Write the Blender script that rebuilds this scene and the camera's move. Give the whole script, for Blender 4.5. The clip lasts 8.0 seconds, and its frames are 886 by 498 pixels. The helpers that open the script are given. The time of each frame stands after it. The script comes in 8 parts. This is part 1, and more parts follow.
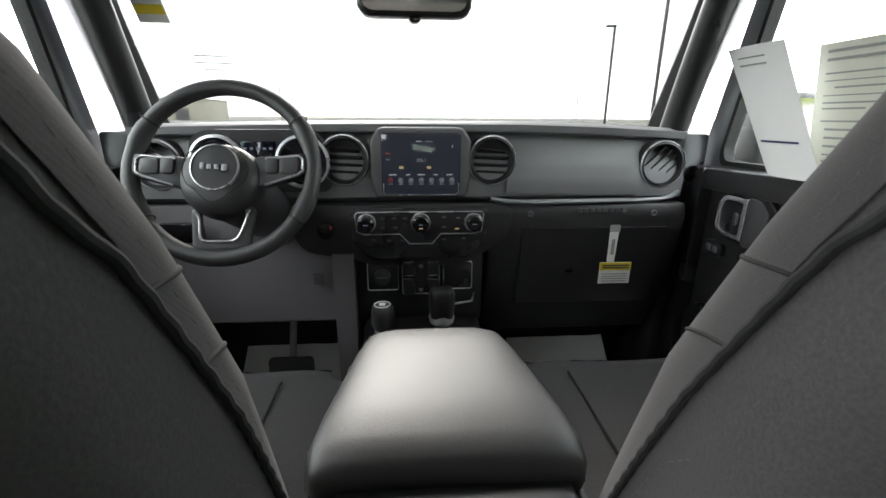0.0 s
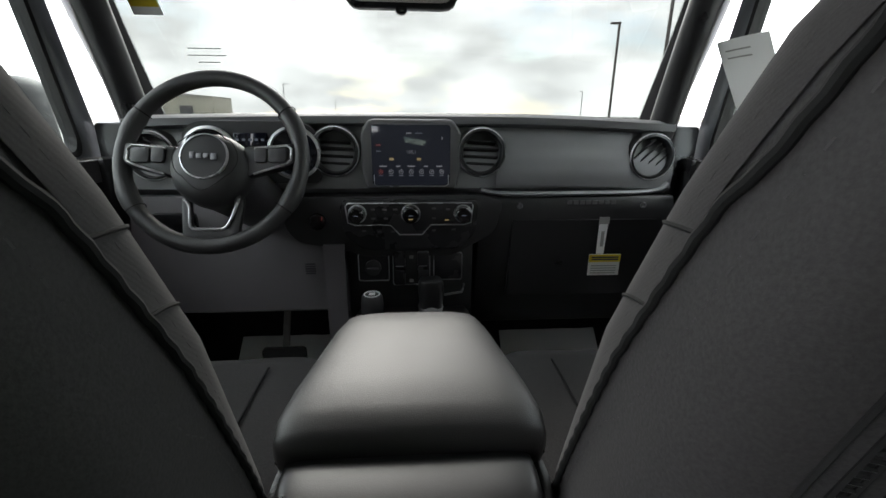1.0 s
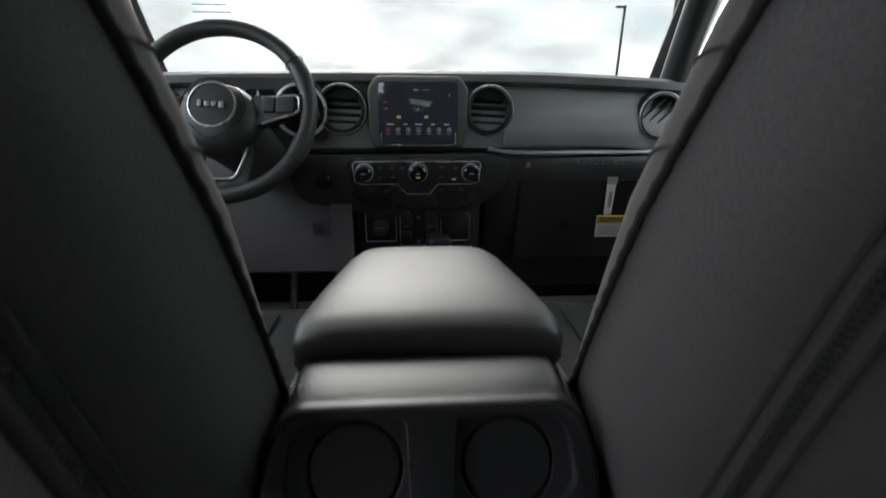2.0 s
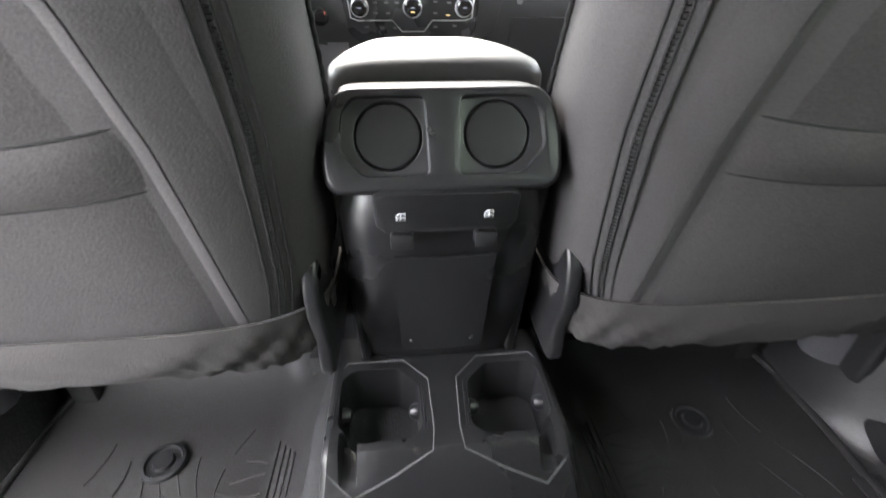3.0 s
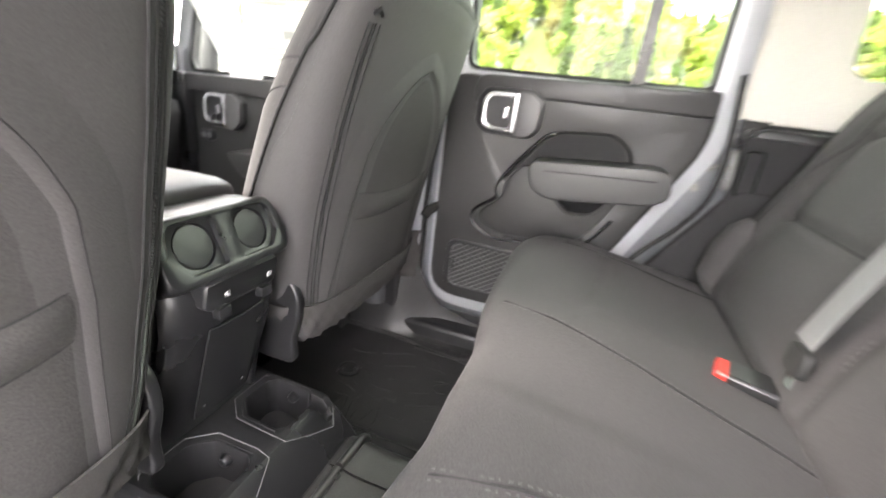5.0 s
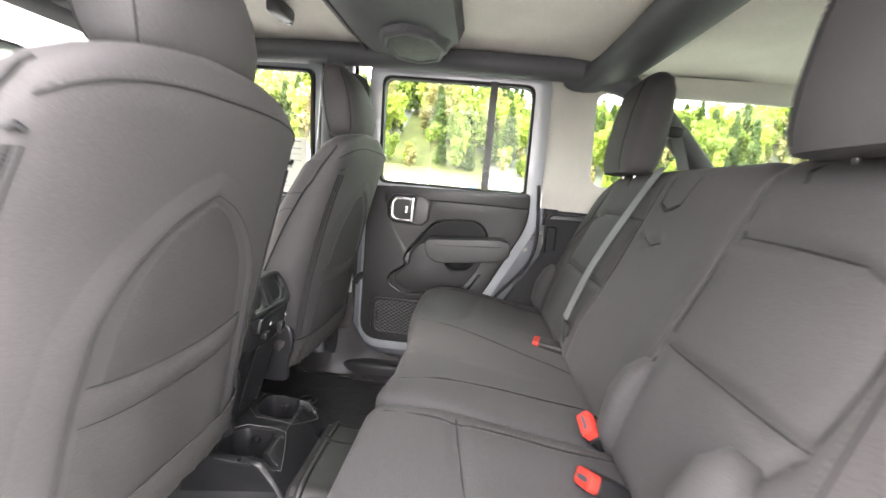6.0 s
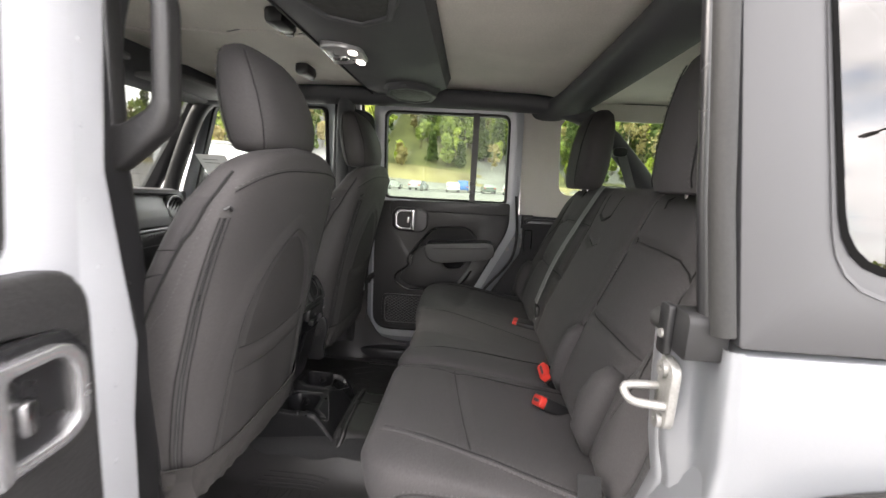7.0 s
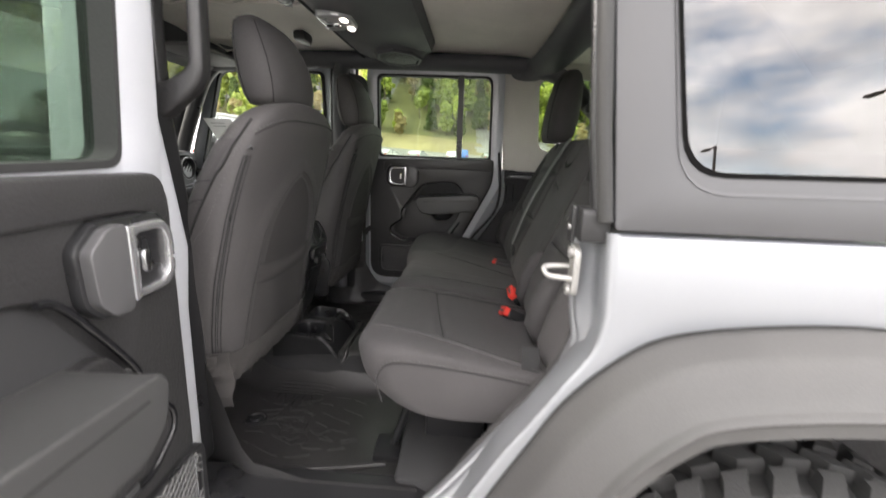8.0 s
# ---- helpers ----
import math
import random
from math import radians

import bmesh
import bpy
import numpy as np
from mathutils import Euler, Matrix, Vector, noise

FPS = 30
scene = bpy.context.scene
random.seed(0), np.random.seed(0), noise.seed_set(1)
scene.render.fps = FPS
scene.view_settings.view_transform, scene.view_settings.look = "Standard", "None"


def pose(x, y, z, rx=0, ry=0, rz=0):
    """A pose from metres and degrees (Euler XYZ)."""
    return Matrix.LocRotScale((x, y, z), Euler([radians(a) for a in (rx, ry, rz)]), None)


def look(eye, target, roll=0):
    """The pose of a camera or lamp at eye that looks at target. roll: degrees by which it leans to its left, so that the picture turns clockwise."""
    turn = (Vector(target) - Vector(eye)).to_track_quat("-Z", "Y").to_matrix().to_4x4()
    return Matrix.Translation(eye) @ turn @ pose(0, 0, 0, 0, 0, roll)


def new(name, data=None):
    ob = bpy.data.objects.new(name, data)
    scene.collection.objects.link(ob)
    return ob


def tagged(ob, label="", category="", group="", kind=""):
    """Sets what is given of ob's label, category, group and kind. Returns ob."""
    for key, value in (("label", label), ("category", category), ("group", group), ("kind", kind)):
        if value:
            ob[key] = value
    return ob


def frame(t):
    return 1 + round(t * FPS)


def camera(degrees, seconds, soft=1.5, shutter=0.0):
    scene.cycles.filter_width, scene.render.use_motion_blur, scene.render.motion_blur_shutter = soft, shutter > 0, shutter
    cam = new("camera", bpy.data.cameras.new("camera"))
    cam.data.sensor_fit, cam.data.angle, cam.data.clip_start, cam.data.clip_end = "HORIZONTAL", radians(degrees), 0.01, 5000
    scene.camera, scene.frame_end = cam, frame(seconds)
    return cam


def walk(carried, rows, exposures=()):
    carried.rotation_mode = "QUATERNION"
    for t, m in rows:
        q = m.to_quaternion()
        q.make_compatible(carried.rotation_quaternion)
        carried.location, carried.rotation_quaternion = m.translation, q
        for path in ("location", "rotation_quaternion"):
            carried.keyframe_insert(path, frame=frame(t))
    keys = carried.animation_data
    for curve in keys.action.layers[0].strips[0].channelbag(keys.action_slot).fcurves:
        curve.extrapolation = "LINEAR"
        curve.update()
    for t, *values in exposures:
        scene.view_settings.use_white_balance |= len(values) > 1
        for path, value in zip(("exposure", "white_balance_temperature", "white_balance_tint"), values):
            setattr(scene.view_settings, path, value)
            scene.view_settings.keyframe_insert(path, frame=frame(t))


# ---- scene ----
cam = camera(91.7, 8.0, shutter=0.45)
PATH = [
    (0, (-0.028, -0.044, 1.333), (0.123, 1.863, 0.749), 0.4),
    (0.5, (-0.016, -0.056, 1.321), (0.109, 1.852, 0.735), 0.2),
    (1, (0.003, -0.062, 1.321), (0.139, 1.843, 0.727), 0.5),
    (1.2, (-0.001, -0.059, 1.319), (0.141, 1.845, 0.725), 0.5),
    (2.3, (-0.013, -0.119, 1.216), (0.094, 1.742, 0.491), 0.0),
    (2.5, (-0.017, -0.156, 1.19), (0.081, 1.662, 0.363), -0.3),
    (3, (-0.037, -0.246, 1.151), (0.121, 1.444, 0.094), 0.3),
    (3.5, (-0.056, -0.32, 1.17), (0.202, 1.333, 0.074), 1.2),
    (4, (-0.104, -0.357, 1.185), (0.317, 1.256, 0.08), 0.7),
    (4.5, (-0.239, -0.363, 1.23), (0.965, 0.897, 0.249), 7.6),
    (4.7, (-0.323, -0.343, 1.24), (1.234, 0.583, 0.392), 6.8),
    (5, (-0.44, -0.316, 1.254), (1.356, 0.237, 0.569), 6.8),
    (5.2, (-0.542, -0.306, 1.26), (1.348, 0.053, 0.716), 5.6),
    (6.3, (-1.113, -0.391, 1.364), (0.863, -0.28, 1.074), 4.2),
    (6.5, (-1.179, -0.403, 1.383), (0.795, -0.301, 1.083), 3.1),
    (7, (-1.336, -0.374, 1.409), (0.637, -0.264, 1.101), 3.0),
    (7.5, (-1.473, -0.36, 1.406), (0.497, -0.259, 1.08), 3.3),
    (8, (-1.56, -0.448, 1.354), (0.387, -0.34, 0.913), 2.1),
]
# seconds, stops, kelvin, tint
EXPOSURE = [(0.0, 3.2, 6500, 10), (0.3, 2.45, 6500, 9), (1.2, 2.4, 6400, 9), (2.3, 2.55, 6300, 10), (2.6, 3.0, 6400, 12), (3.0, 5.1, 6550, 13), (3.5, 5.85, 6700, 14),
            (4.5, 5.9, 6950, 14), (5.2, 4.8, 6980, 15), (6.3, 4.25, 6780, 15), (7.0, 2.98, 6950, 14), (8.0, 2.73, 6950, 13)]
walk(cam, [(t, look(eye, target, roll)) for t, eye, target, roll in PATH], EXPOSURE)

# ---------------------------------------------------------------- world and light
SUN_EL, SUN_AZ = 30.0, -8.0      # degrees above the horizon; east of straight ahead (+y)

world = bpy.data.worlds.new("sky")
scene.world = world
world.use_nodes = True
wn, wl = world.node_tree.nodes, world.node_tree.links
wn.clear()
w_out = wn.new("ShaderNodeOutputWorld")
w_bg = wn.new("ShaderNodeBackground")
w_sky = wn.new("ShaderNodeTexSky")
w_sky.sky_type = "NISHITA"
w_sky.sun_disc = False
w_sky.sun_elevation = radians(SUN_EL)
w_sky.sun_rotation = radians(SUN_AZ)
w_sky.air_density, w_sky.dust_density = 1.0, 0.6
w_co = wn.new("ShaderNodeTexCoord")
w_map = wn.new("ShaderNodeMapping")
w_map.inputs["Scale"].default_value = (1.0, 1.0, 2.6)
w_noise = wn.new("ShaderNodeTexNoise")
w_noise.inputs["Scale"].default_value = 3.2
w_noise.inputs["Detail"].default_value = 7.0
w_noise.inputs["Roughness"].default_value = 0.55
w_ramp = wn.new("ShaderNodeValToRGB")
w_ramp.color_ramp.elements[0].position, w_ramp.color_ramp.elements[1].position = 0.27, 0.50
w_noise2 = wn.new("ShaderNodeTexNoise")
w_noise2.inputs["Scale"].default_value = 5.5
w_noise2.inputs["Detail"].default_value = 5.0
w_shade = wn.new("ShaderNodeMapRange")
w_shade.inputs["From Min"].default_value, w_shade.inputs["From Max"].default_value = 0.35, 0.65
w_shade.inputs["To Min"].default_value, w_shade.inputs["To Max"].default_value = 6.0, 9.6
w_cloud = wn.new("ShaderNodeMix")
w_cloud.data_type = "RGBA"
w_grey = wn.new("ShaderNodeVectorMath")
w_grey.operation = "SCALE"
w_grey.inputs[0].default_value = (1.0, 1.0, 1.02)
wl.new(w_co.outputs["Generated"], w_map.inputs["Vector"])
wl.new(w_map.outputs["Vector"], w_noise.inputs["Vector"])
wl.new(w_map.outputs["Vector"], w_noise2.inputs["Vector"])
wl.new(w_noise.outputs["Fac"], w_ramp.inputs["Fac"])
wl.new(w_noise2.outputs["Fac"], w_shade.inputs["Value"])
wl.new(w_shade.outputs["Result"], w_grey.inputs["Scale"])
wl.new(w_ramp.outputs["Color"], w_cloud.inputs["Factor"])
wl.new(w_sky.outputs["Color"], w_cloud.inputs["A"])
wl.new(w_grey.outputs["Vector"], w_cloud.inputs["B"])
wl.new(w_cloud.outputs["Result"], w_bg.inputs["Color"])
w_bg.inputs["Strength"].default_value = 0.15
wl.new(w_bg.outputs["Background"], w_out.inputs["Surface"])

sun = new("sun", bpy.data.lights.new("sun", "SUN"))
sun.data.energy, sun.data.angle, sun.data.color = 0.85, radians(30.0), (1.0, 0.96, 0.9)
sun.matrix_world = look((0, 0, 0), (-math.sin(radians(SUN_AZ)) * math.cos(radians(SUN_EL)),
                                    -math.cos(radians(SUN_AZ)) * math.cos(radians(SUN_EL)),
                                    -math.sin(radians(SUN_EL))))
sun.location = (0, 0, 30)


# ---------------------------------------------------------------- materials
def material(name, colour, rough=0.6, metal=0.0, vary=0.15, scale=8.0, fine=0.0, fine_scale=400.0, bump=0.0, bump_dist=0.001,
             coat=0.0, sheen=0.0, spec=0.5, rough_vary=0.08, fleck=None, alpha=None):
    """Principled surface with broad stains, fine grain and relief."""
    m = bpy.data.materials.new(name)
    m.use_nodes = True
    n, l = m.node_tree.nodes, m.node_tree.links
    p = n["Principled BSDF"]
    co = n.new("ShaderNodeTexCoord")
    big = n.new("ShaderNodeTexNoise")
    big.inputs["Scale"].default_value, big.inputs["Detail"].default_value = scale, 5.0
    l.new(co.outputs["Object"], big.inputs["Vector"])
    tone = n.new("ShaderNodeMapRange")
    tone.inputs["To Min"].default_value, tone.inputs["To Max"].default_value = 1.0 - vary, 1.0 + vary
    tone.inputs["From Min"].default_value, tone.inputs["From Max"].default_value = 0.3, 0.7
    l.new(big.outputs["Fac"], tone.inputs["Value"])
    col = n.new("ShaderNodeVectorMath")
    col.operation = "SCALE"
    col.inputs[0].default_value = colour
    l.new(tone.outputs["Result"], col.inputs["Scale"])
    last = col.outputs["Vector"]
    grain = None
    if fine or bump:
        grain = n.new("ShaderNodeTexNoise")
        grain.inputs["Scale"].default_value, grain.inputs["Detail"].default_value = fine_scale, 3.0
        l.new(co.outputs["Object"], grain.inputs["Vector"])
    if fine:
        g = n.new("ShaderNodeMapRange")
        g.inputs["From Min"].default_value, g.inputs["From Max"].default_value = 0.3, 0.7
        g.inputs["To Min"].default_value, g.inputs["To Max"].default_value = 1.0 - fine, 1.0 + fine
        l.new(grain.outputs["Fac"], g.inputs["Value"])
        c2 = n.new("ShaderNodeVectorMath")
        c2.operation = "SCALE"
        l.new(last, c2.inputs[0])
        l.new(g.outputs["Result"], c2.inputs["Scale"])
        last = c2.outputs["Vector"]
    l.new(last, p.inputs["Base Color"])
    rr = n.new("ShaderNodeMapRange")
    rr.inputs["To Min"].default_value, rr.inputs["To Max"].default_value = max(rough - rough_vary, 0.0), min(rough + rough_vary, 1.0)
    rr.inputs["From Min"].default_value, rr.inputs["From Max"].default_value = 0.3, 0.7
    l.new(big.outputs["Fac"], rr.inputs["Value"])
    l.new(rr.outputs["Result"], p.inputs["Roughness"])
    p.inputs["Metallic"].default_value = metal
    p.inputs["Specular IOR Level"].default_value = spec
    p.inputs["Coat Weight"].default_value = coat
    p.inputs["Sheen Weight"].default_value = sheen
    if bump:
        b = n.new("ShaderNodeBump")
        b.inputs["Strength"].default_value, b.inputs["Distance"].default_value = bump, bump_dist
        l.new(grain.outputs["Fac"], b.inputs["Height"])
        l.new(b.outputs["Normal"], p.inputs["Normal"])
    return m


def weave(name, colour, pitch, rough=0.85, vary=0.12, bump=0.5, sheen=0.08):
    """Ribbed seat cloth: fine ribs across x with a soft stain over them."""
    m = material(name, colour, rough, 0, vary, 6.0, 0.12, 900.0, 0.0, sheen=sheen, spec=0.25)
    n, l = m.node_tree.nodes, m.node_tree.links
    p = n["Principled BSDF"]
    co = n.new("ShaderNodeTexCoord")
    w = n.new("ShaderNodeTexWave")
    w.wave_type, w.bands_direction = "BANDS", "DIAGONAL"
    w.inputs["Scale"].default_value = 0.314 / pitch
    w.inputs["Distortion"].default_value = 1.2
    w.inputs["Detail"].default_value = 2.0
    w.inputs["Detail Scale"].default_value = 30.0
    l.new(co.outputs["Object"], w.inputs["Vector"])
    b = n.new("ShaderNodeBump")
    b.inputs["Strength"].default_value, b.inputs["Distance"].default_value = bump, 0.0006
    l.new(w.outputs["Fac"], b.inputs["Height"])
    l.new(b.outputs["Normal"], p.inputs["Normal"])
    return m


def glass(name, colour, rough=0.0, gloss=0.03):
    m = bpy.data.materials.new(name)
    m.use_nodes = True
    n, l = m.node_tree.nodes, m.node_tree.links
    n.clear()
    out = n.new("ShaderNodeOutputMaterial")
    t = n.new("ShaderNodeBsdfTransparent")
    t.inputs["Color"].default_value = (*colour, 1)
    g = n.new("ShaderNodeBsdfGlossy")
    g.inputs["Roughness"].default_value = rough
    f = n.new("ShaderNodeLayerWeight")
    f.inputs["Blend"].default_value = 0.5
    pw = n.new("ShaderNodeMath")
    pw.operation = "POWER"
    pw.inputs[1].default_value = 4.0
    l.new(f.outputs["Facing"], pw.inputs[0])
    mr = n.new("ShaderNodeMapRange")
    mr.inputs["To Min"].default_value, mr.inputs["To Max"].default_value = gloss, 0.9
    l.new(pw.outputs["Value"], mr.inputs["Value"])
    mix = n.new("ShaderNodeMixShader")
    l.new(mr.outputs["Result"], mix.inputs["Fac"])
    l.new(t.outputs["BSDF"], mix.inputs[1])
    l.new(g.outputs["BSDF"], mix.inputs[2])
    l.new(mix.outputs["Shader"], out.inputs["Surface"])
    return m


def glow(name, colour, strength):
    m = bpy.data.materials.new(name)
    m.use_nodes = True
    p = m.node_tree.nodes["Principled BSDF"]
    p.inputs["Base Color"].default_value = (0.02, 0.02, 0.02, 1)
    p.inputs["Emission Color"].default_value = (*colour, 1)
    p.inputs["Emission Strength"].default_value = strength
    return m


CLOTH = material("seat_cloth", (0.042, 0.0395, 0.0405), 0.80, 0, 0.14, 7, 0.22, 480, 0.6, 0.0009, sheen=0.03, spec=0.35)
CLOTH_RIB = weave("seat_cloth_ribbed", (0.042, 0.0395, 0.0405), 0.0016, bump=0.08)
CLOTH_SMOOTH = material("seat_neoprene", (0.047, 0.044, 0.0445), 0.74, 0, 0.13, 6, 0.16, 520, 0.45, 0.0007, sheen=0.02, spec=0.35)
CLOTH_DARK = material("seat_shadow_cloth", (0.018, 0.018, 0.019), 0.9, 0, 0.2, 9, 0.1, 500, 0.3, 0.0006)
# backrest cloth a touch darker, the shadow of the recess put into its colour
POCKET_CLOTH_SHADED = material("pocket_cloth_shaded", (0.042, 0.0395, 0.0395), 0.88, 0, 0.2, 9, 0.2, 420, 0.6, 0.0009, spec=0.25)
FLAP_CLOTH = material("flap_cloth", (0.036, 0.033, 0.032), 0.92, 0, 0.18, 12, 0.22, 520, 0.5, 0.0012)
THREAD = material("thread", (0.080, 0.077, 0.077), 0.8)
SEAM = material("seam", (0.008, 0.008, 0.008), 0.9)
LEATHER = material("armrest_vinyl", (0.034, 0.034, 0.034), 0.46, 0, 0.08, 6, 0.05, 900, 0.45, 0.0005, spec=0.5)
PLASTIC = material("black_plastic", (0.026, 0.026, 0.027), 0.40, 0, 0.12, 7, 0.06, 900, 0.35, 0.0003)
# upper dash: dark plastic coloured far paler to stand in for windscreen light
PLASTIC_SOFT_LIFTED = material("soft_dash_plastic_lifted", (0.20, 0.20, 0.206), 0.50, 0, 0.1, 5, 0.05, 700, 0.4, 0.0004)
DASH_FASCIA_LIFTED = material("fascia_plastic_lifted", (0.20, 0.20, 0.206), 0.42, 0, 0.08, 5, 0.05, 700, 0.3, 0.0003)
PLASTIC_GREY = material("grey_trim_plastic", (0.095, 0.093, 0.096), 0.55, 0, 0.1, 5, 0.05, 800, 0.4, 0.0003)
DOOR_TRIM = material("door_trim_plastic", (0.022, 0.0215, 0.022), 0.42, 0, 0.1, 5, 0.08, 230, 0.7, 0.0011)
CONSOLE = material("console_plastic", (0.014, 0.014, 0.015), 0.32, 0, 0.12, 7, 0.06, 900, 0.35, 0.0003)
GRIP = material("grip_plastic", (0.060, 0.059, 0.061), 0.45, 0, 0.1, 6, 0.05, 800, 0.3, 0.0003)
BRACKET = material("bracket_coating", (0.012, 0.012, 0.013), 0.55, 0.0, 0.15, 30, 0.1, 400, 0.3, 0.0004)
STACK_BLACK = material("stack_plastic", (0.022, 0.022, 0.024), 0.26, 0, 0.06, 10, 0.04, 700)
KNEE_PLASTIC = material("lower_dash_plastic", (0.13, 0.123, 0.13), 0.6, 0, 0.08, 5, 0.05, 800, 0.3, 0.0003)
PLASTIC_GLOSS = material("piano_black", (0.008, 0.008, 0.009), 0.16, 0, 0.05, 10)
FLARE = material("flare_plastic", (0.043, 0.042, 0.0415), 0.58, 0, 0.16, 7, 0.12, 350, 0.5, 0.0008)
HARDTOP = material("hardtop_grain", (0.043, 0.043, 0.046), 0.50, 0, 0.05, 4, 0.04, 900, 0.14, 0.0004)
HEADLINE = material("hardtop_inner", (0.84, 0.80, 0.74), 0.85, 0, 0.09, 3.5, 0.06, 220, 0.4, 0.001)
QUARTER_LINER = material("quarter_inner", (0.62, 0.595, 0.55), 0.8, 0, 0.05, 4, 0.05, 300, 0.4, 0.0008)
BAR_TRIM = material("sport_bar_trim", (0.070, 0.071, 0.077), 0.62, 0, 0.12, 6, 0.1, 500, 0.5, 0.0006)
# one silver: skin toned down for bright light, jamb and frame copies raised against shade
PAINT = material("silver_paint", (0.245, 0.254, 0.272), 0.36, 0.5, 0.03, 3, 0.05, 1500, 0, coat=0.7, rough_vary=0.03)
PAINT_IN_LIFTED = material("silver_paint_jamb_lifted", (0.30, 0.31, 0.33), 0.36, 0.6, 0.05, 6, 0.04, 900, 0, coat=0.3)
FRAME_PAINT_LIFTED = material("silver_paint_frame_lifted", (0.42, 0.43, 0.455), 0.36, 0.2, 0.05, 6, 0.04, 900, 0, coat=0.4)
CHROME = material("satin_chrome", (0.75, 0.75, 0.76), 0.22, 1.0, 0.05, 12)
BADGE = material("badge_metal", (0.26, 0.26, 0.27), 0.4, 0.6, 0.05, 12)
SATIN = material("satin_silver_trim", (0.55, 0.55, 0.56), 0.30, 0.6, 0.05, 12)
PULL = material("bright_pull", (0.74, 0.74, 0.76), 0.2, 0.88, 0.04, 12)
STEEL = material("zinc_steel", (0.30, 0.295, 0.285), 0.45, 0.55, 0.15, 40, 0.1, 300)
RUBBER = material("rubber", (0.018, 0.018, 0.018), 0.75, 0, 0.2, 10, 0.1, 200, 0.4, 0.001)
BLACK_SEAL = material("black_seal", (0.004, 0.004, 0.004), 0.9, 0, 0.1, 20, spec=0.05)
TYRE = material("tyre_rubber", (0.021, 0.021, 0.021), 0.85, 0, 0.25, 14, 0.2, 250, 0.6, 0.0015)
MAT_RUBBER = material("floor_mat_rubber", (0.026, 0.025, 0.025), 0.36, 0, 0.14, 7, 0.12, 260, 0.4, 0.0008, rough_vary=0.04)
CARPET = material("carpet", (0.02, 0.02, 0.021), 0.95, 0, 0.2, 10, 0.35, 500, 0.8, 0.003)
CARPET_GREY = material("wheel_house_carpet", (0.040, 0.039, 0.040), 0.95, 0, 0.25, 60, 0.45, 420, 1.0, 0.003)
PAPER = material("paper", (0.82, 0.82, 0.81), 0.7, 0, 0.03, 6)
STICKER = material("window_sheet", (0.70, 0.69, 0.60), 0.65, 0, 0.04, 6)
INK = material("ink", (0.05, 0.05, 0.06), 0.6)
INK_GREY = material("grey_ink", (0.33, 0.33, 0.31), 0.6)
INK_BLUE = material("blue_ink", (0.02, 0.025, 0.09), 0.6)
YELLOW = material("yellow_print", (0.75, 0.58, 0.02), 0.6)
WHITE = material("white_print", (0.8, 0.8, 0.8), 0.6)
ICON = material("icon_print", (0.42, 0.42, 0.42), 0.6)
RED = material("red_plastic", (0.50, 0.035, 0.025), 0.4)
BELT = material("belt_webbing", (0.135, 0.135, 0.138), 0.75, 0, 0.06, 20, 0.15, 1200, 0.5, 0.0004)
SPEAKER_MESH = material("speaker_mesh", (0.045, 0.044, 0.045), 0.6, 0.2, 0.1, 60, 0.5, 700, 0.8, 0.002)
SCREEN = material("screen_glass", (0.006, 0.007, 0.012), 0.08)
SCREEN_LIT = glow("lit_display", (0.5, 0.6, 1.0), 0.0020)
SCREEN_LIT.node_tree.nodes["Principled BSDF"].inputs["Roughness"].default_value = 0.08
GLASS = glass("clear_glass", (0.84, 0.87, 0.855))
GLASS_SCREEN = glass("windscreen_glass", (0.40, 0.41, 0.40))
GLASS_REAR = glass("rear_door_glass", (0.59, 0.65, 0.59))
GLASS_OPEN = glass("open_door_glass", (0.36, 0.43, 0.38), gloss=0.10)
GLASS_DARK = glass("privacy_glass", (0.18, 0.185, 0.18), gloss=0.118)
MIRROR = material("mirror_glass", (0.85, 0.85, 0.85), 0.02, 1.0, 0.0)
UI_WHITE = glow("screen_white", (0.9, 0.92, 1.0), 0.026)
UI_AMBER = glow("screen_amber", (1.0, 0.75, 0.35), 0.034)
UI_RED = glow("screen_red", (1.0, 0.12, 0.08), 0.022)
UI_DIM = glow("screen_dim", (0.35, 0.4, 0.5), 0.03)
LAMP_LENS = glow("dome_lens", (1.0, 0.93, 0.85), 0.7)


# ---------------------------------------------------------------- mesh tools
def part(name, bm, mat, parent=None, label="", smooth=38.0):
    """Links a bmesh, given in world coordinates, as one mesh object under a thing or a part."""
    me = bpy.data.meshes.new(name)
    bm.to_mesh(me)
    bm.free()
    me.materials.append(mat)
    me.polygons.foreach_set("use_smooth", [True] * len(me.polygons))
    me.set_sharp_from_angle(angle=radians(smooth))
    ob = new(name, me)
    if parent is not None:
        ob.parent = parent
        if parent.type == "EMPTY":
            ob.matrix_parent_inverse = parent.matrix_basis.inverted()
    if label:
        ob["label"] = label
    return ob


def thing(name, at, label, category, group="", kind=""):
    ob = new(name)
    ob.empty_display_size = 0.05
    ob.location = at
    return tagged(ob, label, category, group, kind)


def solo(name, bm, mat, label, category, group="", kind="", smooth=38.0):
    return tagged(part(name, bm, mat, None, "", smooth), label, category, group, kind)


def V(*a):
    return Vector(a)


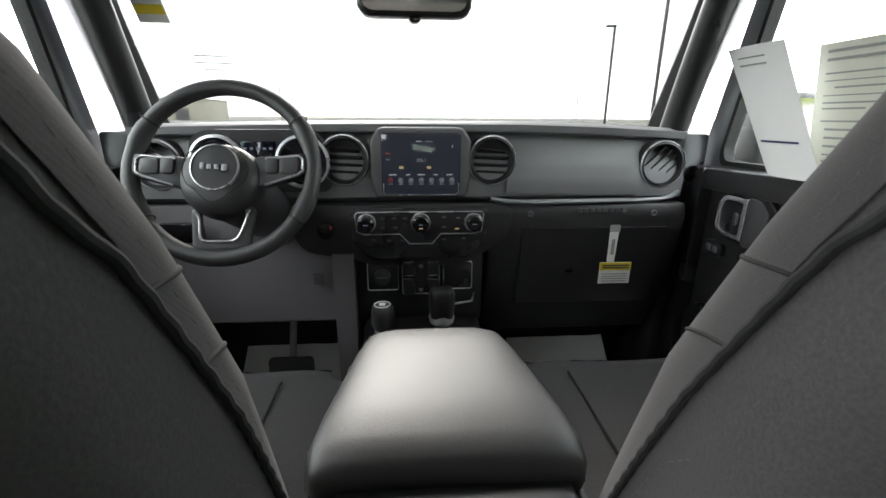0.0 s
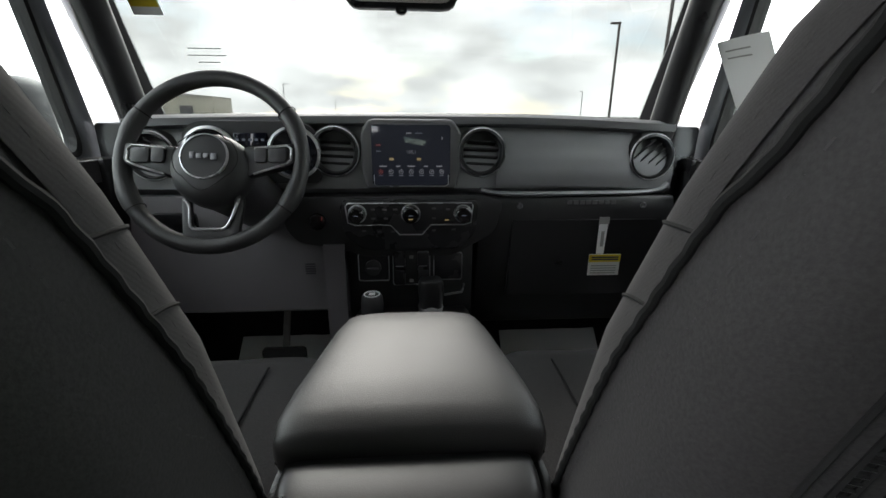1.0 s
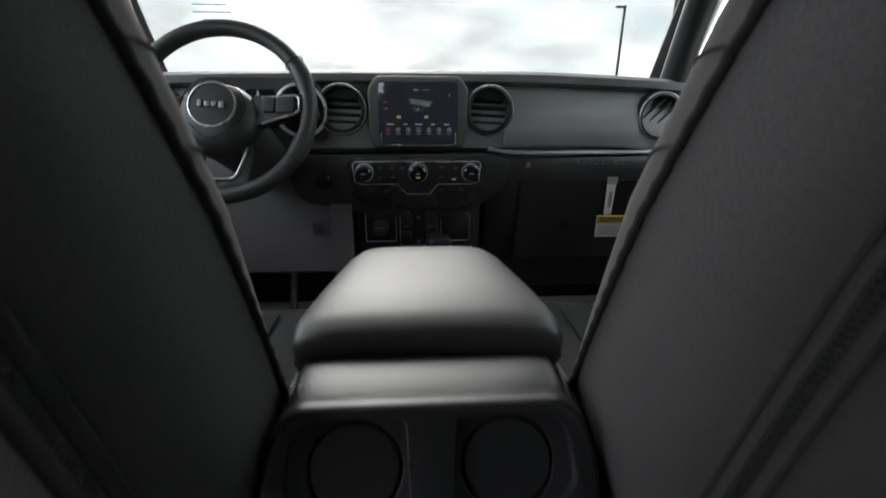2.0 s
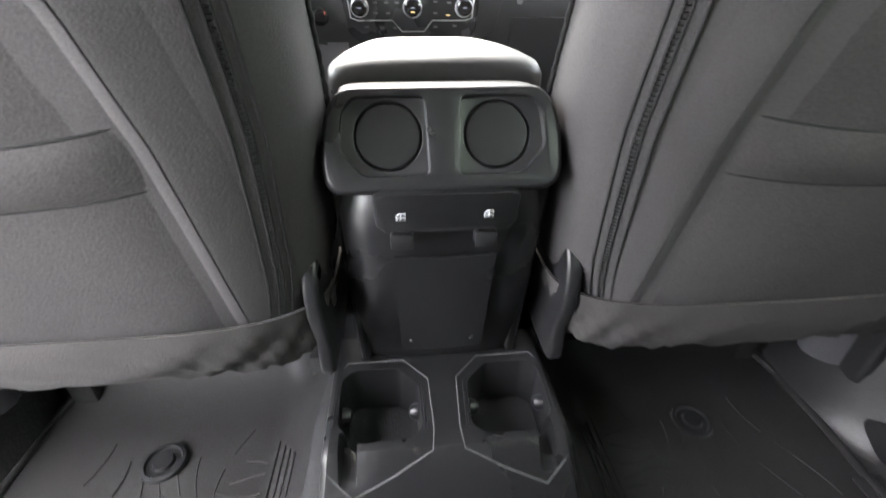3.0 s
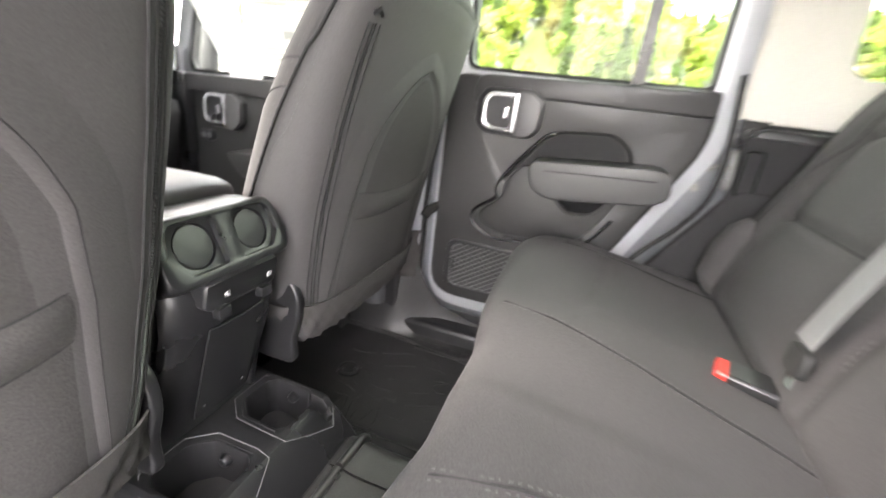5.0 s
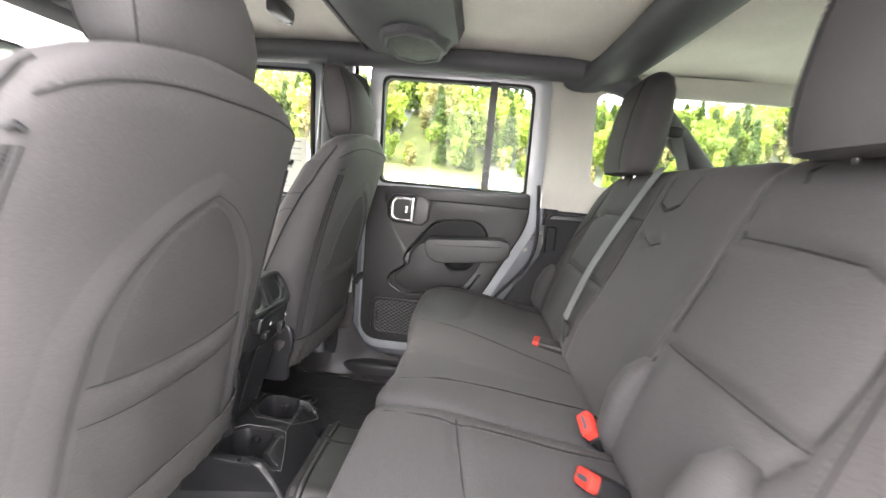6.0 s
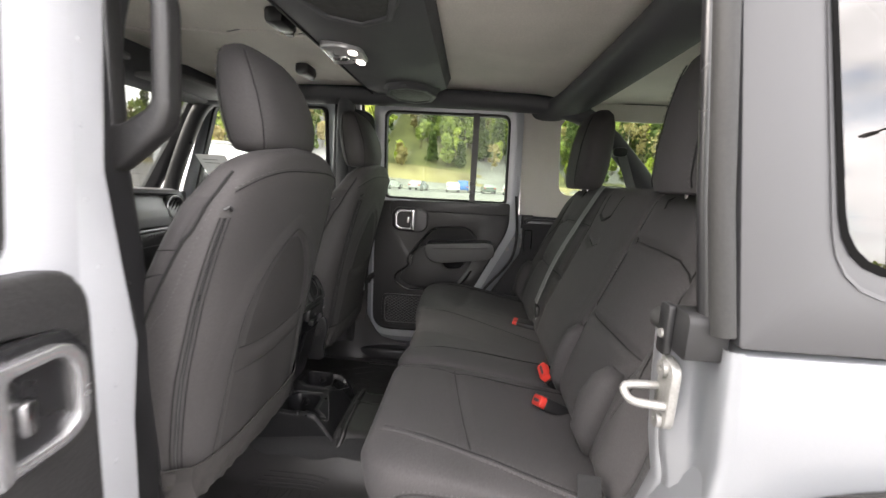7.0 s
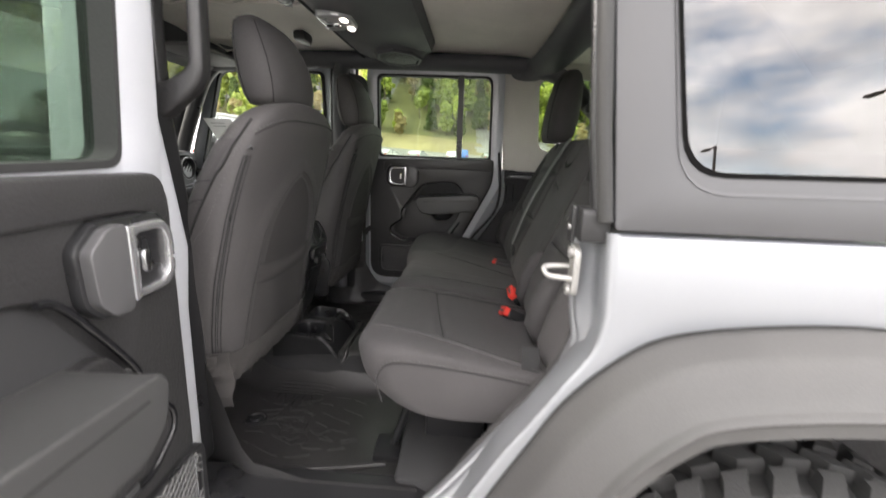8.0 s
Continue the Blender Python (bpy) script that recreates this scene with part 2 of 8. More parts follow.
def loft(loops, cap=True, wrap=False, bm=None):
    """Quads between closed loops of equal length."""
    bm = bm or bmesh.new()
    rings = [[bm.verts.new(p) for p in loop] for loop in loops]
    n, made = len(rings[0]), []
    pairs = list(zip(rings, rings[1:])) + ([(rings[-1], rings[0])] if wrap else [])
    for a, b in pairs:
        for i in range(n):
            made.append(bm.faces.new((a[i], a[(i + 1) % n], b[(i + 1) % n], b[i])))
    if cap and not wrap:
        made.append(bm.faces.new(list(reversed(rings[0]))))
        made.append(bm.faces.new(rings[-1]))
    bmesh.ops.recalc_face_normals(bm, faces=made)
    return bm


def sheet(grid, thick=0.0, bm=None):
    """A surface through a grid of points, with thickness along its normals if asked."""
    bm = bm or bmesh.new()
    vs = [[bm.verts.new(p) for p in row] for row in grid]
    fs = [bm.faces.new((vs[i][j], vs[i][j + 1], vs[i + 1][j + 1], vs[i + 1][j]))
          for i in range(len(vs) - 1) for j in range(len(vs[0]) - 1)]
    if thick:
        bm.normal_update()
        bmesh.ops.solidify(bm, geom=fs, thickness=thick)
        bmesh.ops.recalc_face_normals(bm, faces=bm.faces)
    return bm


def place(plane, a, b, d):
    """(a, b) in a plane named by its normal, at d along that normal."""
    return V(d, a, b) if plane == "x" else V(a, d, b) if plane == "y" else V(a, b, d)


def rounded(pts, r, n=5):
    """Round the corners of a polygon in two dimensions; r is one radius or one a corner."""
    out = []
    k = len(pts)
    rs = r if isinstance(r, (list, tuple)) else [r] * k
    for i in range(k):
        p, a, c = Vector(pts[i]), Vector(pts[i - 1]), Vector(pts[(i + 1) % k])
        u, v = (a - p), (c - p)
        ru = min(rs[i], u.length * 0.49, v.length * 0.49)
        s, e = p + u.normalized() * ru, p + v.normalized() * ru
        for j in range(n):
            t = j / (n - 1)
            out.append(tuple((1 - t) ** 2 * s + 2 * t * (1 - t) * p + t * t * e))
    return out


def rect(x0, y0, x1, y1):
    return [(x0, y0), (x1, y0), (x1, y1), (x0, y1)]


def bevel(bm, w, seg=2, angle=30.0):
    if w > 0:
        bm.normal_update()
        es = [e for e in bm.edges if len(e.link_faces) == 2 and e.calc_face_angle(0) > radians(angle)]
        bmesh.ops.bevel(bm, geom=es, offset=w, segments=seg, affect="EDGES", profile=0.5, clamp_overlap=True)
    return bm


def prism(pts, plane, d0, d1, bev=0.0, seg=2, bm=None):
    """A polygon pushed along the plane's normal from d0 to d1."""
    own = bm is None
    tmp = loft([[place(plane, a, b, d0) for a, b in pts], [place(plane, a, b, d1) for a, b in pts]])
    bevel(tmp, bev, seg)
    if own:
        return tmp
    join(bm, tmp)
    return bm


def join(bm, other):
    me = bpy.data.meshes.new("tmp")
    other.to_mesh(me)
    other.free()
    bm.from_mesh(me)
    bpy.data.meshes.remove(me)
    return bm


def ring(outer, inner, plane, d0, d1, bev=0.0):
    """A frame between two outlines of equal count, from d0 to d1."""
    o0, i0 = [place(plane, a, b, d0) for a, b in outer], [place(plane, a, b, d0) for a, b in inner]
    o1, i1 = [place(plane, a, b, d1) for a, b in outer], [place(plane, a, b, d1) for a, b in inner]
    return bevel(loft([o0, i0, i1, o1], wrap=True), bev, 2)


def box(x0, y0, z0, x1, y1, z1, bev=0.0, seg=2, bm=None):
    return prism(rect(x0, y0, x1, y1), "z", z0, z1, bev, seg, bm)


def tube(points, r, n=8, closed=False, flat=1.0, bm=None, cap=True):
    """A round bar along points; r may change along it; flat squeezes it across."""
    pts = [Vector(p) for p in points]
    k = len(pts)
    rs = r if isinstance(r, (list, tuple)) else [r] * k
    loops, up = [], None
    for i, p in enumerate(pts):
        a = pts[i - 1] if (closed or i) else p
        b = pts[(i + 1) % k] if (closed or i < k - 1) else p
        d = (b - a).normalized()
        if up is None:
            up = V(0, 0, 1) if abs(d.z) < 0.9 else V(0, 1, 0)
        side = d.cross(up).normalized()
        up = side.cross(d).normalized()
        loops.append([p + (side * math.cos(2 * math.pi * j / n) + up * math.sin(2 * math.pi * j / n) * flat) * rs[i] for j in range(n)])
    return loft(loops, cap=cap and not closed, wrap=closed, bm=bm)


def lathe(profile, n, at, axis="z", bm=None, closed=False):
    """Turns (radius, height) points about an axis through at."""
    def p3(r, h, a):
        c, s = r * math.cos(a), r * math.sin(a)
        return Vector(at) + (V(c, s, h) if axis == "z" else V(c, h, s) if axis == "y" else V(h, c, s))
    loops = [[p3(max(r, 1e-5), h, 2 * math.pi * j / n) for j in range(n)] for r, h in profile]
    return loft(loops, cap=not closed, wrap=closed, bm=bm)


def carved(name, bm, cutters, mat, parent, label="", bev=0.0, smooth=35.0):
    """A solid with other solids cut out of it, edges eased."""
    obs = []
    for b in [bm] + cutters:
        me = bpy.data.meshes.new("tmp")
        b.to_mesh(me)
        b.free()
        ob = bpy.data.objects.new("tmp", me)
        scene.collection.objects.link(ob)
        obs.append(ob)
    for c in obs[1:]:
        md = obs[0].modifiers.new("cut", "BOOLEAN")
        md.operation, md.solver, md.object = "DIFFERENCE", "EXACT", c
    if bev:
        md = obs[0].modifiers.new("ease", "BEVEL")
        md.width, md.segments, md.limit_method, md.angle_limit = bev, 2, "ANGLE", radians(32)
    res = bpy.data.meshes.new_from_object(obs[0].evaluated_get(bpy.context.evaluated_depsgraph_get()))
    out = bmesh.new()
    out.from_mesh(res)
    for ob in obs:
        me = ob.data
        bpy.data.objects.remove(ob)
        bpy.data.meshes.remove(me)
    bpy.data.meshes.remove(res)
    return part(name, out, mat, parent, label, smooth)


def smooth_path(pts, per=6, closed=False):
    """Catmull-Rom points through the given ones."""
    ps = [Vector(p) for p in pts]
    k = len(ps)
    out = []
    for i in range(k if closed else k - 1):
        p0, p1, p2, p3 = ((ps[(i - 1) % k], ps[i], ps[(i + 1) % k], ps[(i + 2) % k]) if closed else
                          (ps[max(i - 1, 0)], ps[i], ps[i + 1], ps[min(i + 2, k - 1)]))
        for j in range(per):
            t = j / per
            out.append(0.5 * ((2 * p1) + (p2 - p0) * t + (2 * p0 - 5 * p1 + 4 * p2 - p3) * t * t + (3 * p1 - p0 - 3 * p2 + p3) * t ** 3))
    if not closed:
        out.append(ps[-1])
    return out


def squircle(cx, cy, a, b, e=4.0, n=40):
    """Points of a superellipse."""
    out = []
    for i in range(n):
        t = 2 * math.pi * i / n
        c, s = math.cos(t), math.sin(t)
        out.append((cx + a * math.copysign(abs(c) ** (2 / e), c), cy + b * math.copysign(abs(s) ** (2 / e), s)))
    return out


def stitches(points, length=0.004, gap=0.004, r=0.0007, bm=None):
    """A row of short thread dashes along a path."""
    bm = bm or bmesh.new()
    pts = [Vector(p) for p in points]
    acc, on = 0.0, None
    step = 0.0
    for a, b in zip(pts, pts[1:]):
        seg = (b - a).length
        pos = step
        while pos < seg:
            p = a.lerp(b, pos / seg)
            q = a.lerp(b, min((pos + length) / seg, 1.0))
            if (q - p).length > 1e-4:
                d = (q - p).normalized()
                s = d.cross(V(0.31, 0.52, 0.79)).normalized() * r
                u = d.cross(s).normalized() * r
                vs = [bm.verts.new(c) for c in (p + s, p - s * 0.5 + u, p - s * 0.5 - u, q + s, q - s * 0.5 + u, q - s * 0.5 - u)]
                for f in ((0, 1, 4, 3), (1, 2, 5, 4), (2, 0, 3, 5)):
                    bm.faces.new([vs[j] for j in f])
            pos += length + gap
        step = pos - seg
    return bm


def lerp(a, b, t):
    return a + (b - a) * t


def curve1(knots, t):
    """Smooth value through (t, v) knots."""
    for (t0, v0), (t1, v1) in zip(knots, knots[1:]):
        if t <= t1:
            s = max(0.0, min(1.0, (t - t0) / (t1 - t0)))
            return lerp(v0, v1, s)
    return knots[-1][1]
# ---------------------------------------------------------------- car shell
# x to the passenger side, y ahead, ground at z = 0; the cabin is mirrored about x = 0
body = thing("car_body", (0, 0, 0.45), "silver painted open-sided off-road car body with dark flares", "car body")

# floor, tunnel and cargo deck
bm = box(-0.70, -0.30, 0.47, 0.70, 1.30, 0.515)
part("floor_pan", bm, CARPET, body, "black carpeted floor pan")
bm = prism([(-0.24, 0.505), (-0.175, 0.60), (-0.13, 0.622), (0.13, 0.622), (0.175, 0.60), (0.24, 0.505)], "y", -0.32, 1.25, 0.012)
part("tunnel", bm, CARPET, body, "carpeted transmission tunnel")
bm = box(-0.70, -0.55, 0.50, 0.70, -0.30, 0.60, 0.02)
join(bm, box(-0.62, -1.85, 0.56, 0.62, -0.53, 0.78, 0.01))
part("cargo_deck", bm, CARPET, body, "dark carpeted load deck behind the rear bench")
bm = box(-0.72, 1.22, 0.45, 0.72, 1.26, 1.30)
part("bulkhead", bm, CARPET, body, "dark carpeted footwell bulkhead")


JAMB_EDGE = [(-0.35, 0.55), (-0.439, 0.654), (-0.535, 0.779), (-0.60, 0.862), (-0.648, 0.94), (-0.668, 1.00), (-0.657, 1.06), (-0.652, 1.12), (-0.648, 1.232)]


def quarter_panel(s):
    """Body side behind the rear door, with the wheel arch cut out of it."""
    arch = [(-1.05 + 0.45 * math.cos(a), 0.60 + 0.47 * math.sin(a)) for a in [math.pi * k / 14 for k in range(15)]]
    front = [(-0.30, 0.585), (-0.372, 0.684), (-0.441, 0.776), (-0.54, 0.899), (-0.629, 1.039), (-0.672, 1.115), (-0.688, 1.17), (-0.687, 1.232)]
    if s < 0:
        front = [(-0.410, 0.585), (-0.455, 0.66), (-0.530, 0.79), (-0.585, 0.87), (-0.640, 0.955), (-0.682, 1.02), (-0.694, 1.075), (-0.693, 1.12), (-0.687, 1.232)]
    pts = front + [(-1.92, 1.24), (-1.92, 0.60), (-1.51, 0.60)] + list(reversed(arch))[1:-1] + [(-0.60, 0.585)]
    bm = prism(pts, "x", s * 0.752, s * 0.845, 0.014, 3)
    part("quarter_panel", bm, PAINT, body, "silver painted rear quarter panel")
    if s > 0:
        return
    # folded flange from the door jamb out to the skin
    inner = smooth_path([V(0, a, b) for a, b in JAMB_EDGE], 4)
    outer = smooth_path([V(0, a, b) for a, b in [(-0.385, 0.55)] + front[1:]], 4)
    rows = []
    for p, q in zip(inner, outer):
        rows.append([V(s * x, lerp(p.y, q.y, k) + dy, lerp(p.z, q.z, k)) for x, k, dy in
                     ((0.752, 0.0, -0.010), (0.757, 0.0, -0.004), (0.766, 0.02, -0.002), (0.778, 0.10, -0.004), (0.786, 0.34, -0.012), (0.796, 0.52, -0.013), (0.812, 0.66, -0.009),
                      (0.828, 0.84, -0.001), (0.838, 0.96, 0.003), (0.8435, 1.0, 0.002), (0.846, 1.0, -0.004), (0.846, 1.0, -0.012))])
    part("door_flange", sheet(rows, 0.0), PAINT, body, "folded silver flange of the door opening", 50)


def jamb(s):
    """Painted inner return of the door opening, stepped inboard of the outer skin."""
    edge = [(-0.33, 0.56), (-0.385, 0.64), (-0.56, 0.86), (-0.64, 0.98), (-0.655, 1.10), (-0.648, 1.232)] if s > 0 else JAMB_EDGE
    bm = prism(edge + [(-0.72, 1.236), (-0.76, 1.05), (-0.69, 0.86), (-0.50, 0.60), (-0.46, 0.55)], "x", s * (0.715 if s > 0 else 0.722), s * 0.757, 0.010, 3)
    part("door_jamb", bm, PAINT_IN_LIFTED, body, "silver painted door jamb")
    strip = [(-0.325, 0.585), (-0.380, 0.650), (-0.552, 0.868), (-0.630, 0.985), (-0.646, 1.10), (-0.640, 1.225)] if s > 0 else [(a, b) for a, b in JAMB_EDGE]
    part("jamb_seal", tube(smooth_path([V(s * (0.714 if s > 0 else 0.720), a - 0.012, b) for a, b in strip], 4), 0.0065, 8), RUBBER, body, "black door seal")
    if s > 0:
        line = [(-0.592, 1.36), (-0.604, 1.24), (-0.608, 1.15), (-0.594, 1.07), (-0.552, 1.00), (-0.488, 0.925), (-0.40, 0.80), (-0.33, 0.70)]
        part("door_edge_seal", tube(smooth_path([V(0.722, a, b) for a, b in line], 4), 0.0065, 8), RUBBER, body, "black seal along the door edge", 60)
        back = [(-0.630, 1.236), (-0.633, 1.13), (-0.616, 1.045), (-0.572, 0.975), (-0.508, 0.900), (-0.42, 0.775), (-0.37, 0.70), (-0.36, 0.60)]
        part("jamb_cover", prism(rounded(back + [(-0.80, 0.60), (-0.80, 1.236)], 0.012, 3), "x", 0.704, 0.724, 0.006, 2), CARPET, body, "black cover behind the door edge")
        loop = rounded([(-0.640, 1.205), (-0.676, 1.205), (-0.676, 1.105), (-0.640, 1.105)], 0.010, 4)
        part("cover_groove", tube([V(0.7035, a, b) for a, b in loop], 0.0022, 6, closed=True), PLASTIC_GLOSS, body)
    bm = prism([(1.12, 0.40), (1.12, 0.585), (-0.36, 0.585), (-0.42, 0.54), (-0.42, 0.40)], "x", s * 0.66, s * 0.80, 0.018, 3)
    part("sill", bm, CONSOLE, body, "scuffed black door sill")
    bm = prism([(0.122, 0.56), (0.285, 0.56), (0.29, 1.25), (0.275, 1.78), (0.155, 1.78), (0.152, 1.40), (0.122, 1.25), (0.108, 1.15), (0.120, 1.02)], "x", s * (0.738 if s > 0 else 0.744), s * (0.79 if s > 0 else 0.845), 0.012, 3)
    for v in bm.verts:
        v.co.x -= s * 0.040 * max(0.0, v.co.z - 1.25) / 0.5
    bp = part("b_pillar", bm, FRAME_PAINT_LIFTED, body, "silver painted centre pillar")
    if s < 0:
        for z in (0.98, 1.04, 1.10, 1.18, 1.27, 1.36, 1.46, 1.57):
            y = curve1([(0.9, 0.121), (1.02, 0.120), (1.15, 0.108), (1.25, 0.122), (1.40, 0.152), (1.78, 0.155)], z)
            part("weld_dimple", lathe([(0.0045, -0.0002), (0.0034, -0.0008), (0.002, -0.0011), (0.0006, -0.0012)], 12, (-0.79 + 0.040 * max(0.0, z - 1.25) / 0.5, y, z), "y"), FRAME_PAINT_LIFTED, bp)
    bm = prism([(0.150, 0.60), (0.275, 0.60), (0.28, 1.25), (0.265, 1.76), (0.175, 1.76), (0.173, 1.40), (0.158, 1.25), (0.150, 1.12)], "x", s * 0.655, s * (0.740 if s > 0 else 0.746), 0.016, 3)
    part("b_pillar_trim", bm, CONSOLE, body, "dark plastic centre pillar cover")
    edge = [(0.150, 1.76), (0.147, 1.40), (0.118, 1.25), (0.103, 1.15), (0.114, 1.02), (0.117, 0.80), (0.117, 0.62)]
    part("pillar_seal", tube(smooth_path([V(s * (0.738 if s > 0 else 0.728), a + (0.0 if s > 0 else 0.034), b) for a, b in edge], 4), 0.008, 8), RUBBER, body, "black door seal")
    # moulded cover that sweeps from the sill up into the pillar
    ease = lambda v: max(0.0, min(1.0, v)) ** 2 * (3 - 2 * max(0.0, min(1.0, v)))
    rows = []
    for k in range(25):
        y = lerp(-0.36, 0.30, k / 24)
        topz = 0.592 + 0.030 * ease((y + 0.12) / 0.14) + 0.30 * ease((y - 0.01) / 0.20)
        xo = lerp(0.716, 0.668, ease((y - 0.02) / 0.16))
        rows.append([V(s * (0.615 + (xo - 0.615) * (1 - (1 - u) ** 1.8)), y, 0.522 + (topz - 0.522) * u ** 2.3 + 0.002 * math.exp(-((u - 0.30) / 0.08) ** 2)) for u in [j / 14 for j in range(15)]])
    part("sill_cover", sheet(rows, 0.0), DOOR_TRIM, body, "moulded black sill and pillar foot cover", 60)


for s in (-1, 1):
    quarter_panel(s)
    jamb(s)

# wheel-arch flare, swept round the arch
def flare(s):
    sect = [(0.0, -0.03), (0.002, 0.001), (0.008, 0.004), (0.018, 0.0), (0.060, -0.014), (0.072, -0.020), (0.079, -0.028), (0.100, -0.058), (0.112, -0.080), (0.117, -0.083), (0.126, -0.085), (0.130, -0.089), (0.128, -0.094), (0.121, -0.098), (0.120, -0.122), (0.112, -0.126), (0.10, -0.085), (0.02, -0.055)]
    way = [(-0.42, 0.53), (-0.51, 0.697), (-0.575, 0.81), (-0.641, 0.918), (-0.73, 1.008), (-0.82, 1.056), (-1.0, 1.083), (-1.18, 1.083), (-1.36, 1.035), (-1.47, 0.91), (-1.56, 0.75), (-1.62, 0.60)]
    way = smooth_path([V(0, a, b) for a, b in way], 5)
    loops = []
    for i, p in enumerate(way):
        d = (way[min(i + 1, len(way) - 1)] - way[max(i - 1, 0)]).normalized()
        out = V(0, -d.z, d.y)
        if out.z < 0 and i < 3:
            out = -out
        out = V(0, d.z, -d.y) if (V(0, d.z, -d.y)).dot(V(0, p.y + 1.03, p.z - 0.55)) > 0 else V(0, -d.z, d.y)
        loops.append([V(s * (0.846 + a), p.y + out.y * b, p.z + out.z * b) for a, b in sect])
    part("wheel_flare", loft(loops), FLARE, body, "dusty dark grey plastic wheel-arch flare", 50)
    bm = prism([(-1.02, 0.50), (-0.45, 0.50), (-0.62, 0.86), (-0.80, 1.00), (-1.20, 1.02), (-1.12, 0.80)], "x", s * 0.62, s * 0.64)
    gap = [V(s * 0.848, p.y, p.z + 0.004) for p in way]
    part("flare_gap", tube(gap, 0.0032, 6), SEAM, body, "dark gap above the flare")
    part("wheel_housing", bm, RUBBER, body, "black wheel housing liner")


flare(-1)
flare(1)
# painted lip between flare and body seen under the arch
bm = tube([(-0.70, -1.10, 0.92), (-0.72, -1.22, 0.62)], 0.014, 10)
part("shock_absorber", bm, STEEL, body, "bright metal damper rod")


# ---------------------------------------------------------------- hardtop
top = thing("hardtop", (0, -0.6, 1.25), "dark grey textured hardtop with pale inner face", "car roof")


def hardtop_side(s):
    z0, z1 = 1.238, 1.82
    out = rounded([(-0.690, z0), (-1.95, z0), (-1.95, z1), (-0.640, z1)], 0.006, 6)
    win = rounded([(-0.792, 1.332), (-1.72, 1.342), (-1.70, 1.735), (-0.735, 1.735)], 0.065, 6)
    lean = lambda a, b, d: V(s * (d - 0.055 * max(0.0, (b - z0) / (z1 - z0))), a, b)
    loops = [[lean(a, b, d) for a, b in poly] for poly, d in ((out, 0.850), (win, 0.850), (win, 0.825), (out, 0.825))]
    part("side_panel", bevel(loft(loops, wrap=True), 0.003, 2), HARDTOP, top, "dark grey grained hardtop side")
    rim = rounded([(-0.784, 1.300), (-1.74, 1.310), (-1.72, 1.748), (-0.727, 1.748)], 0.08, 6)
    loops = [[lean(a, b, d) for a, b in poly] for poly, d in ((rim, 0.8515), (win, 0.843), (win, 0.836), (rim, 0.836))]
    part("window_recess", loft(loops, wrap=True), HARDTOP, top)
    loops = [[lean(a, b, d) for a, b in win] for d in (0.834, 0.838)]
    part("quarter_window", loft(loops), GLASS_DARK if s < 0 else GLASS_REAR, top, "dark quarter window glass")
    lip = [(lerp(-1.225, a, 0.992), lerp(1.535, b, 0.981)) for a, b in win]
    rim2 = rounded([(-0.7885, 1.328), (-1.7235, 1.338), (-1.7035, 1.7385), (-0.7315, 1.7385)], 0.068, 6)
    loops = [[lean(a, b, d) for a, b in poly] for poly, d in ((rim2, 0.8515), (lip, 0.8515), (lip, 0.836), (rim2, 0.836))]
    part("window_seal", loft(loops, wrap=True), BLACK_SEAL, top, "slim black window seal")
    # inner liner: pale on the right, the left one coloured darker for its shade
    yf = -0.712 if s < 0 else -0.62
    out_i = rounded([(yf, 1.265), (-1.93, 1.265), (-1.93, 1.80), (yf + 0.03, 1.80)], 0.01, 6)
    win_i = rounded([(-0.80, 1.375), (-1.70, 1.375), (-1.68, 1.725), (-0.775, 1.725)], 0.05, 6)
    loops = [[lean(a, b, d) for a, b in poly] for poly, d in ((out_i, 0.820), (win_i, 0.820), (win_i, 0.800), (out_i, 0.800))]
    part("inner_liner", bevel(loft(loops, wrap=True), 0.004, 2), PLASTIC_GREY if s < 0 else QUARTER_LINER, top, "hardtop side liner, darkened for shade" if s < 0 else "pale grey hardtop liner")
    # front flange with its vertical seal
    bm = tube([(s * 0.838, -0.676, 1.25), (s * 0.825, -0.660, 1.40), (s * 0.795, -0.634, 1.76)], 0.016, 12, flat=0.8)
    part("front_seal", bm, RUBBER, top, "rubber edge seal")
    bm = tube([(s * 0.820, -0.666, 1.262), (s * 0.808, -0.652, 1.40), (s * 0.778, -0.628, 1.76)], 0.0105, 10)
    part("seal_bead", bm, CONSOLE, top)


hardtop_side(-1)
hardtop_side(1)
for s in (-1, 1):
    rail = prism(rounded([(s * 0.706, 1.772), (s * 0.762, 1.772), (s * 0.778, 1.800), (s * 0.772, 1.846), (s * 0.706, 1.846)], 0.008, 3), "y", -0.66, 0.93, 0.004)
    part("roof_rail", rail, HARDTOP, top, "dark roof edge rail over the doors")
# roof skin and the pale underside, in three removable panels with ribs
bm = sheet([[V(0.775 * u, lerp(-1.97, 0.86, t), 1.842 + 0.035 * (1 - u * u) - 0.02 * (2 * t - 1) ** 4) for u in [k / 8 - 1 for k in range(17)]] for t in [k / 10 for k in range(11)]], 0.02)
part("roof_skin", bm, HARDTOP, top, "dark grey roof skin")
